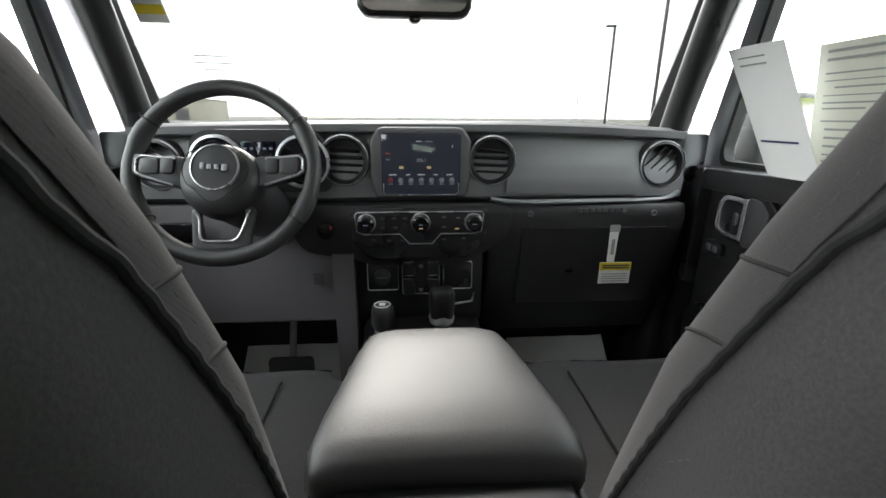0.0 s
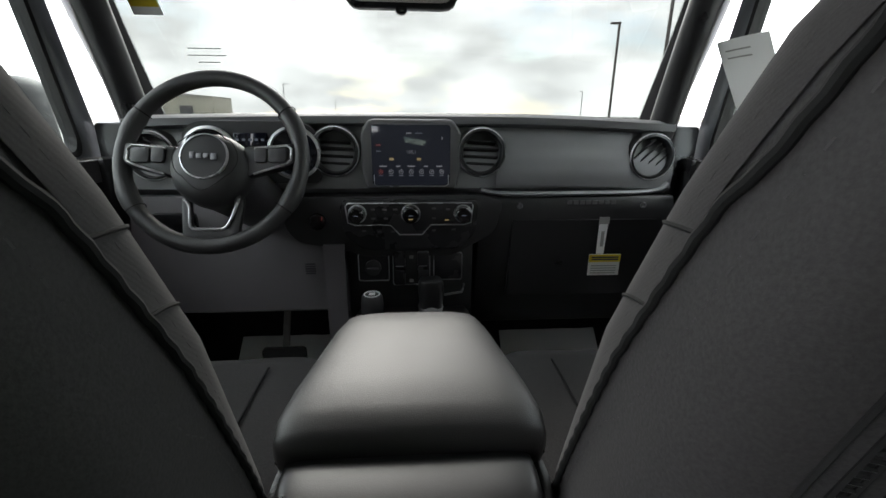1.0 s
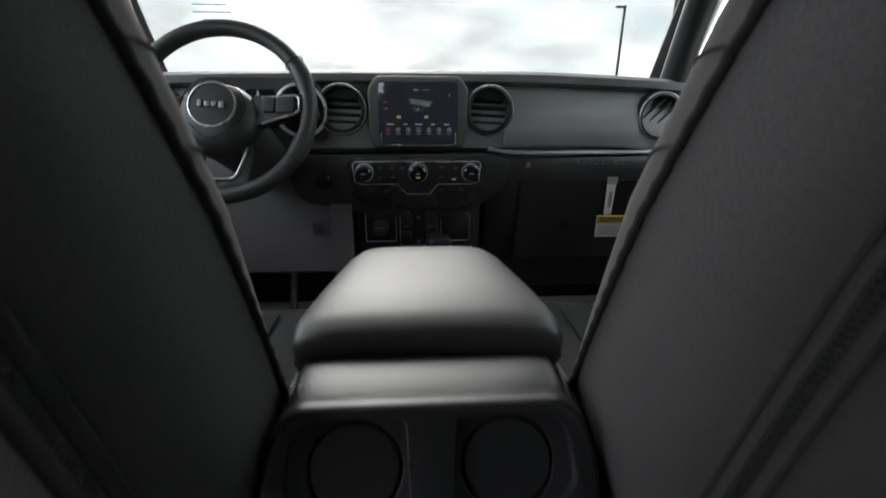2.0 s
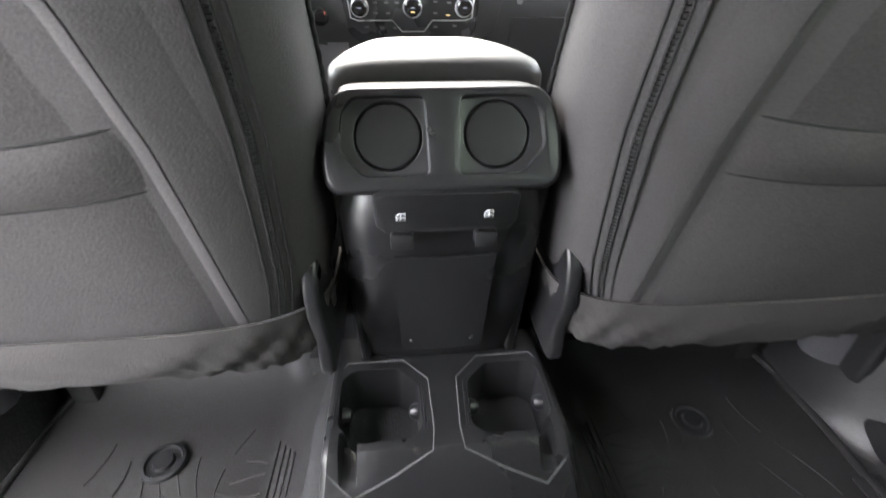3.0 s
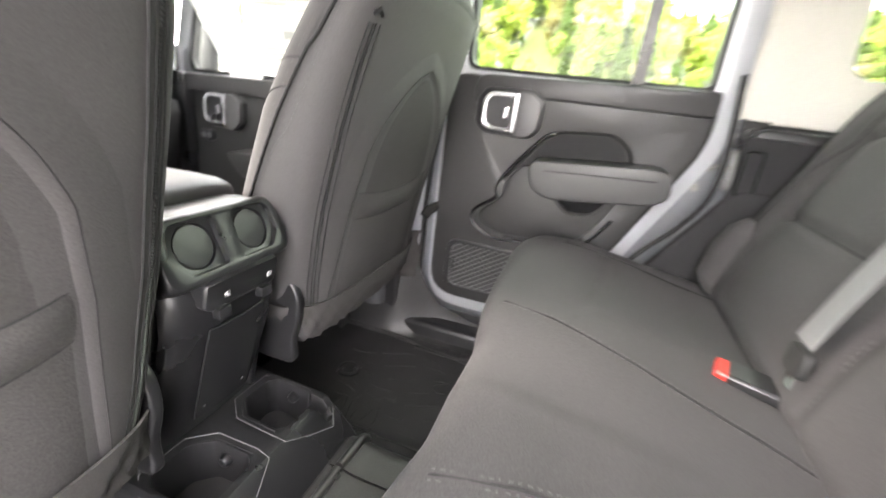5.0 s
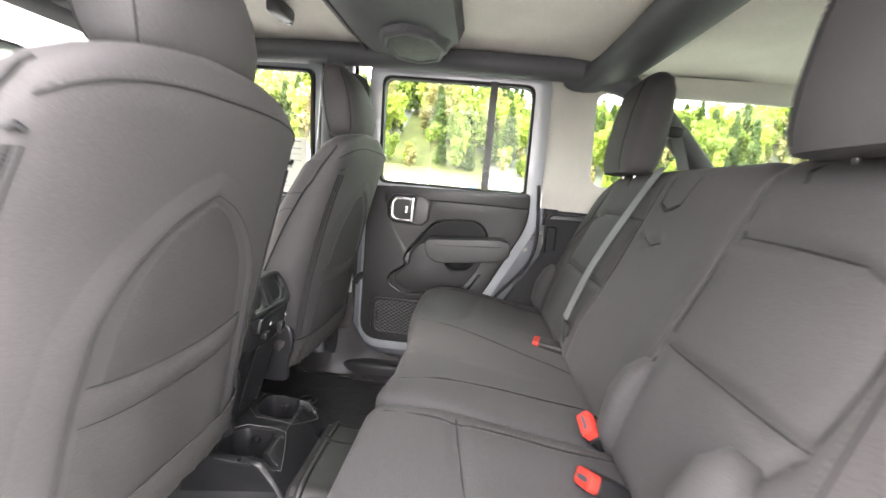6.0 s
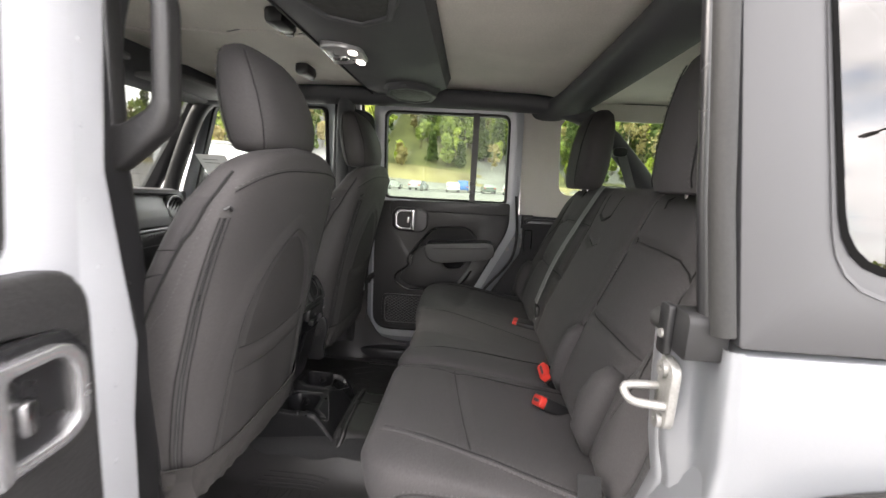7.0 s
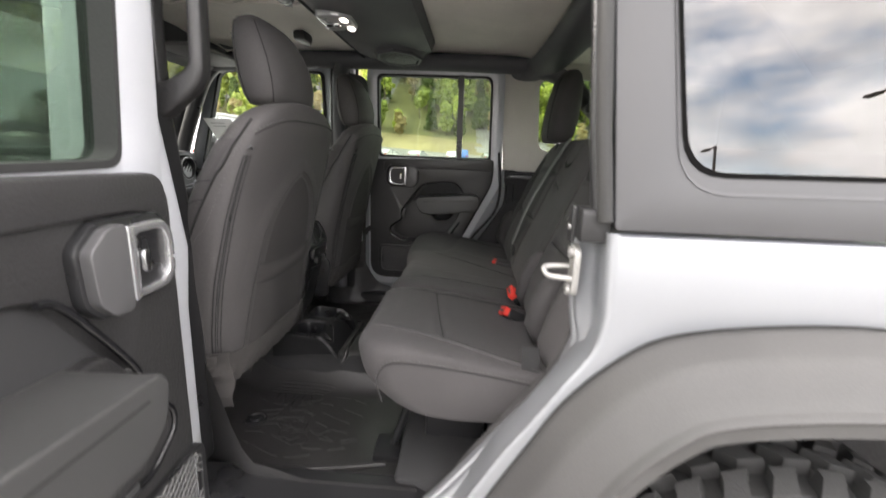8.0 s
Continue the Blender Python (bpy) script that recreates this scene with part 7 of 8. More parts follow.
base = carved("base", bm, cut, CONSOLE, cup, "black moulded base with two cup wells", 0.003)
front_y = lambda z: curve1([(0.600, -0.010), (0.628, 0.006), (0.655, 0.028), (0.678, 0.051), (0.687, 0.060)], z)
for s in (-1, 1):
    loop = [V(s * 0.019, 0.056, 0.6855), V(s * 0.065, front_y(0.667) - 0.001, 0.667), V(s * 0.113, front_y(0.652) - 0.001, 0.652), V(s * 0.143, 0.046, 0.672), V(s * 0.1475, 0.10, 0.684), V(s * 0.1475, 0.165, 0.6885), V(s * 0.128, 0.190, 0.6965), V(s * 0.052, 0.190, 0.6965), V(s * 0.019, 0.155, 0.695), V(s * 0.016, 0.080, 0.6915)]
    part("rim_line", tube(loop, 0.0010, 6, closed=True), PLASTIC_GREY, base, "fine raised rim line")
    lip = [V(s * a, b, 0.690 + 0.030 * (b - 0.07)) for a, b in ((0.1385, 0.092), (0.1385, 0.165), (0.122, 0.1815), (0.058, 0.1815), (0.0275, 0.150), (0.0255, 0.082))]
    part("well_edge", tube(lip, 0.0016, 6), CONSOLE, base, "rounded edge of the cup well", 60)
    for a, b in ((0.132, 0.125), (0.034, 0.125)):
        part("grip_pad", lathe([(0.011, 0.0), (0.0105, 0.006), (0.007, 0.011), (0.001, 0.0125)] if a * s < 0.083 * s * s and (a < 0.08) == (s > 0) else [(0.011, 0.0), (0.0105, -0.006), (0.007, -0.011), (0.001, -0.0125)], 14, (s * a, b, 0.668), "x"), CONSOLE, base, "rubber grip pad")
    part("well_lip", tube([V(s * 0.040, 0.10, 0.612), V(s * 0.060, 0.082, 0.612), V(s * 0.105, 0.082, 0.612)], 0.0014, 5), PLASTIC_GREY, base)

# gear selectors
gs = thing("gear_selector", (0.041, 0.84, 0.84), "black gear selector with silver collar", "gear lever")
part("shaft", tube([(0.041, 0.87, 0.84), (0.041, 0.855, 0.90)], 0.016, 14), PLASTIC, gs)
part("collar", lathe([(0.020, 0.880), (0.027, 0.886), (0.030, 0.900), (0.027, 0.908)], 20, (0.041, 0.85, 0), "z"), SATIN, gs, "silver collar")
part("knob", loft([[V(a, b, z) for a, b in squircle(0.041, 0.848, w, w * 0.95, 3, 24)] for z, w in ((0.902, 0.026), (0.93, 0.029), (0.955, 0.029), (0.966, 0.024), (0.970, 0.012))]), CONSOLE, gs, "rounded black knob")
tc = thing("transfer_lever", (-0.093, 0.84, 0.84), "short black transfer lever with a printed cap", "gear lever")
part("shaft", lathe([(0.022, 0.84), (0.020, 0.875)], 16, (-0.093, 0.85, 0), "z"), SATIN, tc, "silver collar")
part("knob", lathe([(0.020, 0.872), (0.026, 0.885), (0.026, 0.91), (0.024, 0.925), (0.020, 0.930), (0.003, 0.931)], 24, (-0.093, 0.85, 0), "z"), PLASTIC, tc, "black knob")
part("cap_ring", lathe([(0.019, 0.9308), (0.019, 0.9322), (0.016, 0.9322), (0.016, 0.9308)], 24, (-0.093, 0.85, 0), "z", closed=True), WHITE, tc)
part("cap_mark", box(-0.100, 0.843, 0.9312, -0.086, 0.857, 0.9322), WHITE, tc)

# ---------------------------------------------------------------- floor mats and paper
def rear_mat(s):
    m = thing("floor_mat", (s * 0.43, -0.02, 0.52), "black rubber rear floor mat with moulded contour lines", "floor mat", "rear mats")
    def zf(x, y):
        ax = abs(x)
        e = max(0.0, 0.255 - ax) / 0.09
        z = 0.526 + 0.085 * min(1.0, e) ** 1.5
        z += 0.03 * max(0.0, (y - 0.24) / 0.08) ** 2 + 0.020 * max(0.0, (ax - 0.63) / 0.04) ** 2
        return z
    xs = [0.175 + 0.0165 * k for k in range(31)]
    ys = [-0.30 + 0.0205 * k for k in range(32)]
    grid = []
    for y in ys:
        grid.append([V(s * x, y, zf(x, y) + 0.0012 * math.sin(23 * x + 15 * y) * math.sin(31 * y)) for x in xs])
    base = part("mat_tray", sheet(grid, 0.004 * s), MAT_RUBBER, m, "black rubber tray", 40)
    bm = bmesh.new()
    for k in range(7):
        pts = [V(s * (0.30 + 0.040 * k + 0.030 * math.sin(j * 0.55 + k * 0.7)), 0.22 - 0.032 * j + 0.012 * math.sin(k * 1.3), 0) for j in range(13)]
        pts = [V(p.x, p.y, zf(abs(p.x), p.y) + 0.0010) for p in smooth_path(pts, 3)]
        a = (k * 5) % 7
        while a < len(pts) - 3:
            b = min(a + 5 + (k * 3 + a) % 6, len(pts))
            tube(pts[a:b], 0.0011, 4, bm=bm)
            a = b + 1 + (k + a) % 4
    rnd = random.Random(5)
    for k in range(14 if s < 0 else 3):
        a0, y0, r0 = rnd.uniform(0, 6.28), 0.03 + rnd.gauss(0, 0.05), 0.012 + 0.005 * (k % 6)
        x0 = 0.44 + rnd.gauss(0, 0.04)
        way = [V(s * (x0 + r0 * math.cos(a0 + 0.3 * j) * (1 + 0.25 * math.sin(2.1 * j + k))), y0 + 1.5 * r0 * math.sin(a0 + 0.3 * j), 0) for j in range(7 + k % 5)]
        tube([V(p.x, p.y, zf(abs(p.x), p.y) + 0.0010) for p in smooth_path(way, 2)], 0.0010, 5, bm=bm)
    for k in range(7):
        way = [V(s * (0.265 + 0.016 * j), 0.16 - 0.022 * k + 0.006 * math.sin(j * 0.9 + k * 1.7), 0) for j in range(3 + (k * 5) % 4)]
        tube([V(p.x, p.y, zf(abs(p.x), p.y) + 0.0010) for p in smooth_path(way, 3)], 0.0012, 5, bm=bm)
    part("contour_ribs", bm, RUBBER, base, "thin raised contour ribs")
    for dx in (-0.018, -0.007, 0.004, 0.015):
        way = [V(s * (0.240 + dx + 0.05 * max(0.0, 0.06 - y) ** 2 * 25), y, 0) for y in [0.0 + dx + 0.02 * k for k in range(10)]]
        part("edge_rib", tube([V(p.x, p.y, zf(abs(p.x), p.y) + 0.001) for p in way], 0.0022, 5), RUBBER, base)
    rim = [V(s * x, y, zf(x, y) + 0.003) for x, y in [(0.585, 0.316), (0.606, 0.306), (0.622, 0.29)] + [(0.636 - 0.0004 * k * k, 0.26 - 0.04 * k) for k in range(14)]]
    part("mat_rim", tube(smooth_path(rim, 2), 0.007, 8), MAT_RUBBER, base, "raised rolled mat rim", 60)
    g = part("grommet", lathe([(0.032, 0.0), (0.031, 0.005), (0.026, 0.006), (0.024, 0.002), (0.016, 0.002), (0.014, 0.007), (0.004, 0.007)], 28, (s * 0.42, 0.172, 0.529), "z"), CONSOLE, m, "round black mat fastener")
    part("badge_plate", prism(rounded(rect(min(s * 0.60, s * 0.655), -0.13, max(s * 0.60, s * 0.655), 0.06), 0.008, 3), "z", 0.5275, 0.5305, 0.0008), MAT_RUBBER, m, "plain raised badge panel")
    for k in range(4):
        part("badge_bar", box(min(s * 0.614, s * 0.640), -0.105 + 0.038 * k, 0.5303, max(s * 0.614, s * 0.640), -0.080 + 0.038 * k, 0.532, 0.0006), MAT_RUBBER, m)
    return m


rear_mat(-1)
rear_mat(1)
tm = thing("tunnel_mat", (0, -0.14, 0.60), "black rubber mat over the tunnel, split in two", "floor mat")
def tunnel_z(x, y):
    """Mat laid over the tunnel: flat crown, rounded shoulders, low swell before the cup holders."""
    t = max(0.0, min(1.0, (abs(x) - 0.115) / 0.105))
    return 0.630 - 0.100 * t * t * (3 - 2 * t) + 0.006 * math.exp(-((y + 0.02) / 0.03) ** 2) * (1 - t)


for x0, x1 in ((-0.232, 0.048), (0.053, 0.232)):
    grid = [[V(lerp(x0, x1, i / 20), y, tunnel_z(lerp(x0, x1, i / 20), y)) for i in range(21)] for y in [-0.30 + 0.0225 * k for k in range(14)]]
    part("mat_sheet", sheet(grid, 0.004), MAT_RUBBER, tm, "", 60)
for sg in (-1, 1):
    way = [V(sg * a, b, tunnel_z(a, b) + c) for a, b, c in ((0.186, 0.20, 0.006), (0.184, 0.12, 0.006), (0.182, 0.05, 0.006), (0.176, 0.005, 0.008), (0.156, -0.024, 0.006), (0.125, -0.030, 0.003), (0.090, -0.028, 0.001), (0.054 if sg > 0 else 0.0, -0.026, 0.0))]
    if sg < 0:
        way.append(V(0.047, -0.026, tunnel_z(0.04, -0.026)))
    part("raised_edge", tube(smooth_path(way, 5), 0.0085, 12), MAT_RUBBER, tm, "rounded raised mat edge", 60)
part("eyelet", lathe([(0.010, 0.0), (0.009, 0.003), (0.006, 0.003), (0.005, -0.001)], 16, (0.032, -0.030, 0.6385), "z"), RUBBER, tm)
for s, x0, x1 in ((-1, -0.54, -0.24), (1, 0.28, 0.60)):
    pm = thing("paper_mat", (s * 0.40, 1.05, 0.53), "white paper floor mat with dark blue border lines", "paper mat", "paper mats")
    part("sheet", sheet([[V(lerp(x0, x1, i / 6), lerp(0.74, 1.20, j / 8), 0.545 + 0.10 * max(0, (j - 5) / 3) ** 2 + 0.003 * math.sin(3 * i + 2 * j)) for i in range(7)] for j in range(9)], 0.001), PAPER, pm)
    part("border_line", tube([V(lerp(x0, x1, i / 12), 1.085 + 0.004 * math.sin(2 * i), 0.618 + 0.002 * math.sin(i)) for i in range(1, 12)], 0.0035, 5, flat=0.5), INK_BLUE, pm)
    for k in range(7):
        xx = lerp(x0, x1, 0.3 + 0.08 * k)
        part("print_bar", box(xx - 0.009, 1.04, 0.5885, xx + 0.009, 1.065, 0.5925), INK_BLUE, pm)
# hang tag on the glove box
ht = thing("hang_tag", (0.475, 0.97, 0.98), "white hang tag with a yellow header on the glove box", "hang tag")
part("strip", prism([(0.449, 1.075), (0.472, 1.075), (0.468, 0.985), (0.449, 0.985)], "y", 0.957, 0.959), PAPER, ht, "pale strap of the tag")
part("strip_end", box(0.447, 0.955, 1.064, 0.473, 0.9566, 1.082), INK_GREY, ht)
part("card", prism(rect(0.430, 0.928, 0.512, 0.985), "y", 0.953, 0.955), PAPER, ht, "white card")
part("header", prism(rect(0.430, 0.965, 0.512, 0.9845), "y", 0.951, 0.9528), YELLOW, ht, "yellow header")
for k in range(2):
    part("print_bar", box(0.436, 0.9498, 0.970 + 0.006 * k, 0.506, 0.9508, 0.9735 + 0.006 * k), INK, ht)
for k in range(4):
    part("print_bar", box(0.437, 0.9518, 0.934 + 0.0065 * k, 0.503, 0.9528, 0.936 + 0.0065 * k), INK_GREY, ht)
part("strip_print", box(0.456, 0.9560, 1.005, 0.464, 0.9568, 1.045), INK_GREY, ht)
ht.location.x += 0.02
# price sheet and loose page on the passenger glass
ps = thing("window_sheet", (0.74, 0.55, 1.50), "printed price sheet taped to the passenger window", "price sheet")
lean = lambda y, z, off=0.0: V(0.757 - 0.15 * (z - 1.25) - off, y, z)
part("sheet", sheet([[lean(y, z) for y in (0.76, 0.55, 0.34)] for z in (1.245, 1.35, 1.465)], 0.001), STICKER, ps)
for z, y0, y1, h in ((1.448, 0.74, 0.36, 0.005), (1.434, 0.74, 0.60, 0.005), (1.40, 0.74, 0.36, 0.002), (1.375, 0.74, 0.36, 0.002), (1.345, 0.62, 0.40, 0.024), (1.315, 0.73, 0.45, 0.004), (1.300, 0.73, 0.50, 0.004), (1.285, 0.73, 0.42, 0.004), (1.270, 0.73, 0.38, 0.003), (1.258, 0.73, 0.48, 0.003), (1.421, 0.56, 0.36, 0.004), (1.412, 0.74, 0.58, 0.003), (1.388, 0.72, 0.50, 0.003), (1.362, 0.74, 0.64, 0.003), (1.352, 0.74, 0.66, 0.003), (1.330, 0.74, 0.65, 0.003)):
    part("print_bar", sheet([[lean(y, zz, 0.003) for y in (y0, y1)] for zz in (z, z + h)], 0.0004), INK_GREY, ps)
lp = thing("loose_page", (0.70, 0.80, 1.35), "white page in a clear sleeve on the passenger window", "paper sheet")
edge_y = lambda z: (lerp(0.79, 0.95, (z - 1.225) / 0.255), lerp(0.67, 0.80, (z - 1.225) / 0.255))
page_at = lambda u, z, off=0.0: V(0.705 - 0.02 * (z - 1.225) / 0.255 - off - 0.008 * math.sin(math.pi * u), lerp(*edge_y(z), u), z)
part("page", sheet([[page_at(i / 5, z) for i in range(6)] for z in (1.225, 1.31, 1.40, 1.48)], 0.001), PAPER, lp)
for z in (1.455, 1.44):
    part("print_bar", sheet([[page_at(u, zz, 0.003) for u in (0.2, 0.45, 0.7)] for zz in (z, z + 0.003)], 0.0004), INK_GREY, lp)
part("blue_line", sheet([[page_at(u, zz, 0.003) for u in (0.15, 0.5, 0.85)] for zz in (1.29, 1.294)], 0.0004), INK_BLUE, lp)
# ---------------------------------------------------------------- outside
ASPHALT = material("asphalt", (0.21, 0.205, 0.195), 0.9, 0, 0.2, 0.15, 0.25, 30, 0.5, 0.01)
GRASS = material("verge_grass", (0.24, 0.205, 0.10), 0.95, 0, 0.4, 0.12, 0.3, 3, 0.5, 0.05)
CONCRETE = material("concrete", (0.38, 0.37, 0.35), 0.85, 0, 0.12, 0.8, 0.1, 20)
POLE = material("pole_metal", (0.10, 0.09, 0.085), 0.5, 0.4, 0.1, 2)
BARK = material("bark", (0.16, 0.13, 0.10), 0.95, 0, 0.3, 1.5)
BIRCH = material("pale_bark", (0.50, 0.46, 0.40), 0.9, 0, 0.25, 1.5)


def leaf_material(name, c0, c1):
    m = material(name, c0, 0.75, 0, 0.1, 3)
    n, l = m.node_tree.nodes, m.node_tree.links
    p = n["Principled BSDF"]
    geo = n.new("ShaderNodeNewGeometry")
    mix = n.new("ShaderNodeMix")
    mix.data_type = "RGBA"
    mix.inputs["A"].default_value, mix.inputs["B"].default_value = (*c0, 1), (*c1, 1)
    l.new(geo.outputs["Random Per Island"], mix.inputs["Factor"])
    l.new(mix.outputs["Result"], p.inputs["Base Color"])
    tr = n.new("ShaderNodeBsdfTranslucent")
    l.new(mix.outputs["Result"], tr.inputs["Color"])
    both = n.new("ShaderNodeMixShader")
    both.inputs["Fac"].default_value = 0.42
    l.new(p.outputs["BSDF"], both.inputs[1])
    l.new(tr.outputs["BSDF"], both.inputs[2])
    l.new(both.outputs["Shader"], n["Material Output"].inputs["Surface"])
    return m


LEAF_DARK = leaf_material("leaf_dark", (0.075, 0.11, 0.035), (0.15, 0.20, 0.06))
LEAF_MID = leaf_material("leaf_mid", (0.22, 0.28, 0.065), (0.38, 0.44, 0.12))
LEAF_BRIGHT = leaf_material("leaf_bright", (0.38, 0.46, 0.075), (0.55, 0.60, 0.16))
LEAF_TAN = leaf_material("leaf_tan", (0.34, 0.28, 0.13), (0.46, 0.39, 0.20))


def hill(x, y):
    """Height of the wooded bank that rises beyond the car park."""
    d = x + 0.12 * y - 84
    side = max(0.0, min(1.0, (105 - y) / 45.0))
    return side * max(0.0, min(22.0, 0.50 * max(0.0, d) * (0.85 + 0.2 * math.sin(y * 0.05) + 0.1 * math.sin(y * 0.13 + 1))))


gx = [-2500, -400, -120, -60, -30, -10, 0, 10, 30, 60, 75] + [82 + 4 * k for k in range(18)] + [170, 220, 400, 2500]
gy = [-2500, -600, -300] + [-220 + 20 * k for k in range(23)] + [300, 600, 2500]
bm = sheet([[V(x, y, hill(x, y)) for x in gx] for y in gy])
ground = solo("ground", bm, ASPHALT, "grey asphalt car park running out to the horizon", "ground", "", "structure", 80)
bm = sheet([[V(x, y, hill(x, y) + 0.05) for x in [79 + 1.4 * k for k in range(10)]] for y in [-220 + 11 * k for k in range(40)]])
solo("grass_verge", bm, GRASS, "dry yellow-green grass bank behind the car park", "grass", "", "stuff", 80)
bm = sheet([[V(x, y, hill(x, y) + 0.04) for x in [91 + 3.5 * k for k in range(22)]] for y in [-220 + 11 * k for k in range(40)]])
solo("forest_floor", bm, material("forest_floor", (0.13, 0.13, 0.05), 0.95, 0, 0.4, 0.2, 0.3, 3, 0.5, 0.05), "dark leaf litter under the trees", "forest floor", "", "stuff", 80)
bm = bmesh.new()
for x in (70.0, 78.6):
    join(bm, box(x, -200, 0.0, x + 0.3, 200, 0.15, 0.03))
solo("kerb", bm, CONCRETE, "pale concrete kerbs at the edge of the car park", "kerb", "", "structure")
bm = bmesh.new()
for k in range(40):
    join(bm, box(64.0, -110 + 5.4 * k, 0.004, 69.5, -109.88 + 5.4 * k, 0.008))
solo("bay_lines", bm, WHITE, "white painted parking bay lines", "road marking", "", "stuff")


def tree_mesh(rng, store, x, y, z, h, w, kind):
    """Tapered trunk, limbs and a loose crown of many small leaf tufts, gathered in shared lists."""
    trunk = store["birch" if kind == "birch" else "bark"]
    lx, ly = rng.uniform(-0.03, 0.03, 2)

    def bar(p, q, r0, r1):
        ang = np.arange(5) * 2 * np.pi / 5
        ring_p = np.stack([np.cos(ang), np.sin(ang), 0 * ang], 1)
        trunk.append(np.concatenate([np.array(p) + ring_p * r0, np.array(q) + ring_p * r1]))
    mid = (x + lx * h * 0.5, y + ly * h * 0.5, z + h * 0.5)
    tip = (x + lx * h, y + ly * h, z + h * 0.93)
    bar((x, y, z - 0.5), mid, h * 0.018, h * 0.012)
    bar(mid, tip, h * 0.012, h * 0.003)
    for a, t in zip(rng.uniform(0, 6.28, 5), rng.uniform(0.35, 0.8, 5)):
        b = np.array([x + lx * h * t, y + ly * h * t, z + h * t])
        bar(b, b + np.array([math.cos(a) * w * 0.6, math.sin(a) * w * 0.6, h * 0.1]), h * 0.006, h * 0.002)
    n = {"dark": 420, "mid": 400, "bright": 400, "tan": 260, "birch": 90}[kind]
    if kind == "dark":
        t = rng.random(n) ** 0.8
        r = (w * (1 - t) * 0.95 + 0.25) * np.sqrt(rng.random(n))
        a = rng.uniform(0, 6.28, n)
        c = np.stack([x + r * np.cos(a), y + r * np.sin(a), z + h * (0.10 + 0.90 * t)], 1)
    else:
        lobe = np.stack([rng.uniform(-0.5, 0.5, 8), rng.uniform(-0.5, 0.5, 8), rng.uniform(0.30, 0.95, 8), rng.uniform(0.35, 0.6, 8)], 1)[rng.integers(0, 8, n)]
        d = rng.normal(size=(n, 3))
        d *= (lobe[:, 3] * rng.random(n) ** 0.4 / np.linalg.norm(d, axis=1))[:, None]
        c = np.stack([x + (lobe[:, 0] + d[:, 0]) * w, y + (lobe[:, 1] + d[:, 1]) * w, z + h * (lobe[:, 2] + d[:, 2] * 0.35)], 1)
    u = rng.normal(size=(n, 3))
    u /= np.linalg.norm(u, axis=1)[:, None]
    v = np.cross(u, rng.normal(size=(n, 3)))
    v /= np.linalg.norm(v, axis=1)[:, None]
    sz = rng.uniform(0.28, 0.72, n)
    corner = np.array([(1, 0), (0.2, 0.9), (-0.9, 0.3), (-0.5, -0.7), (0.4, -0.8)])
    k = sz[:, None] * rng.uniform(0.6, 1.2, (n, 5))
    pts = c[:, None, :] + (u[:, None, :] * corner[None, :, :1] + v[:, None, :] * corner[None, :, 1:]) * k[:, :, None]
    store[kind if kind != "birch" else "tan"].append(pts.reshape(-1, 3))


def wood_part(name, chunks, mat, parent, leaves):
    if not chunks:
        return
    pts = np.concatenate(chunks)
    if leaves:
        faces = np.arange(len(pts)).reshape(-1, 5).tolist()
    else:
        faces = [[b + i, b + (i + 1) % 5, b + 5 + (i + 1) % 5, b + 5 + i] for b in range(0, len(pts), 10) for i in range(5)]
    me = bpy.data.meshes.new(name)
    me.from_pydata(pts.tolist(), [], faces)
    me.materials.append(mat)
    ob = new(name, me)
    ob.parent = parent
    ob.matrix_parent_inverse = parent.matrix_basis.inverted()


KINDS = (("dark", LEAF_DARK, "conifer_crowns"), ("mid", LEAF_MID, "leaf_crowns"), ("bright", LEAF_BRIGHT, "bright_crowns"), ("tan", LEAF_TAN, "bare_crowns"), ("bark", BARK, "trunks"), ("birch", BIRCH, "pale_trunks"))
rng = np.random.default_rng(11)
store = {k[0]: [] for k in KINDS}
for k in range(1000):
    y = rng.uniform(-190, 95)
    d = rng.random() ** 1.1 * 62
    x = 92 + d - 0.12 * y
    kind = ("dark", "mid", "bright", "tan", "birch")[rng.choice(5, p=(0.24, 0.36, 0.24, 0.10, 0.06))]
    h = rng.uniform(7, 13) if kind != "dark" else rng.uniform(9, 16)
    if d < 8:
        h *= 0.5
    tree_mesh(rng, store, x, y, hill(x, y), h, h * (0.26 if kind != "dark" else 0.20), kind)
wood = thing("woodland", (110, 0, 5), "mixed spring woodland of dark conifers and bright new leaves", "woodland", "", "stuff")
for key, mat, nm in KINDS:
    wood_part(nm, store[key], mat, wood, key not in ("bark", "birch"))
# distant tree line ahead and behind
store = {k[0]: [] for k in KINDS}
for k in range(260):
    a = rng.uniform(math.radians(-190), math.radians(-40)) if k % 2 else rng.uniform(math.radians(140), math.radians(200))
    r = rng.uniform(210, 300)
    tree_mesh(rng, store, r * math.cos(a), r * math.sin(a), 0, rng.uniform(9, 17), rng.uniform(2.6, 4.2), ("mid", "bright", "mid", "bright")[rng.integers(4)])
wood = thing("far_trees", (-150, -150, 4), "far green tree line round the car park", "woodland", "", "stuff")
for key, mat, nm in KINDS:
    wood_part(nm, store[key], mat, wood, key not in ("bark", "birch"))


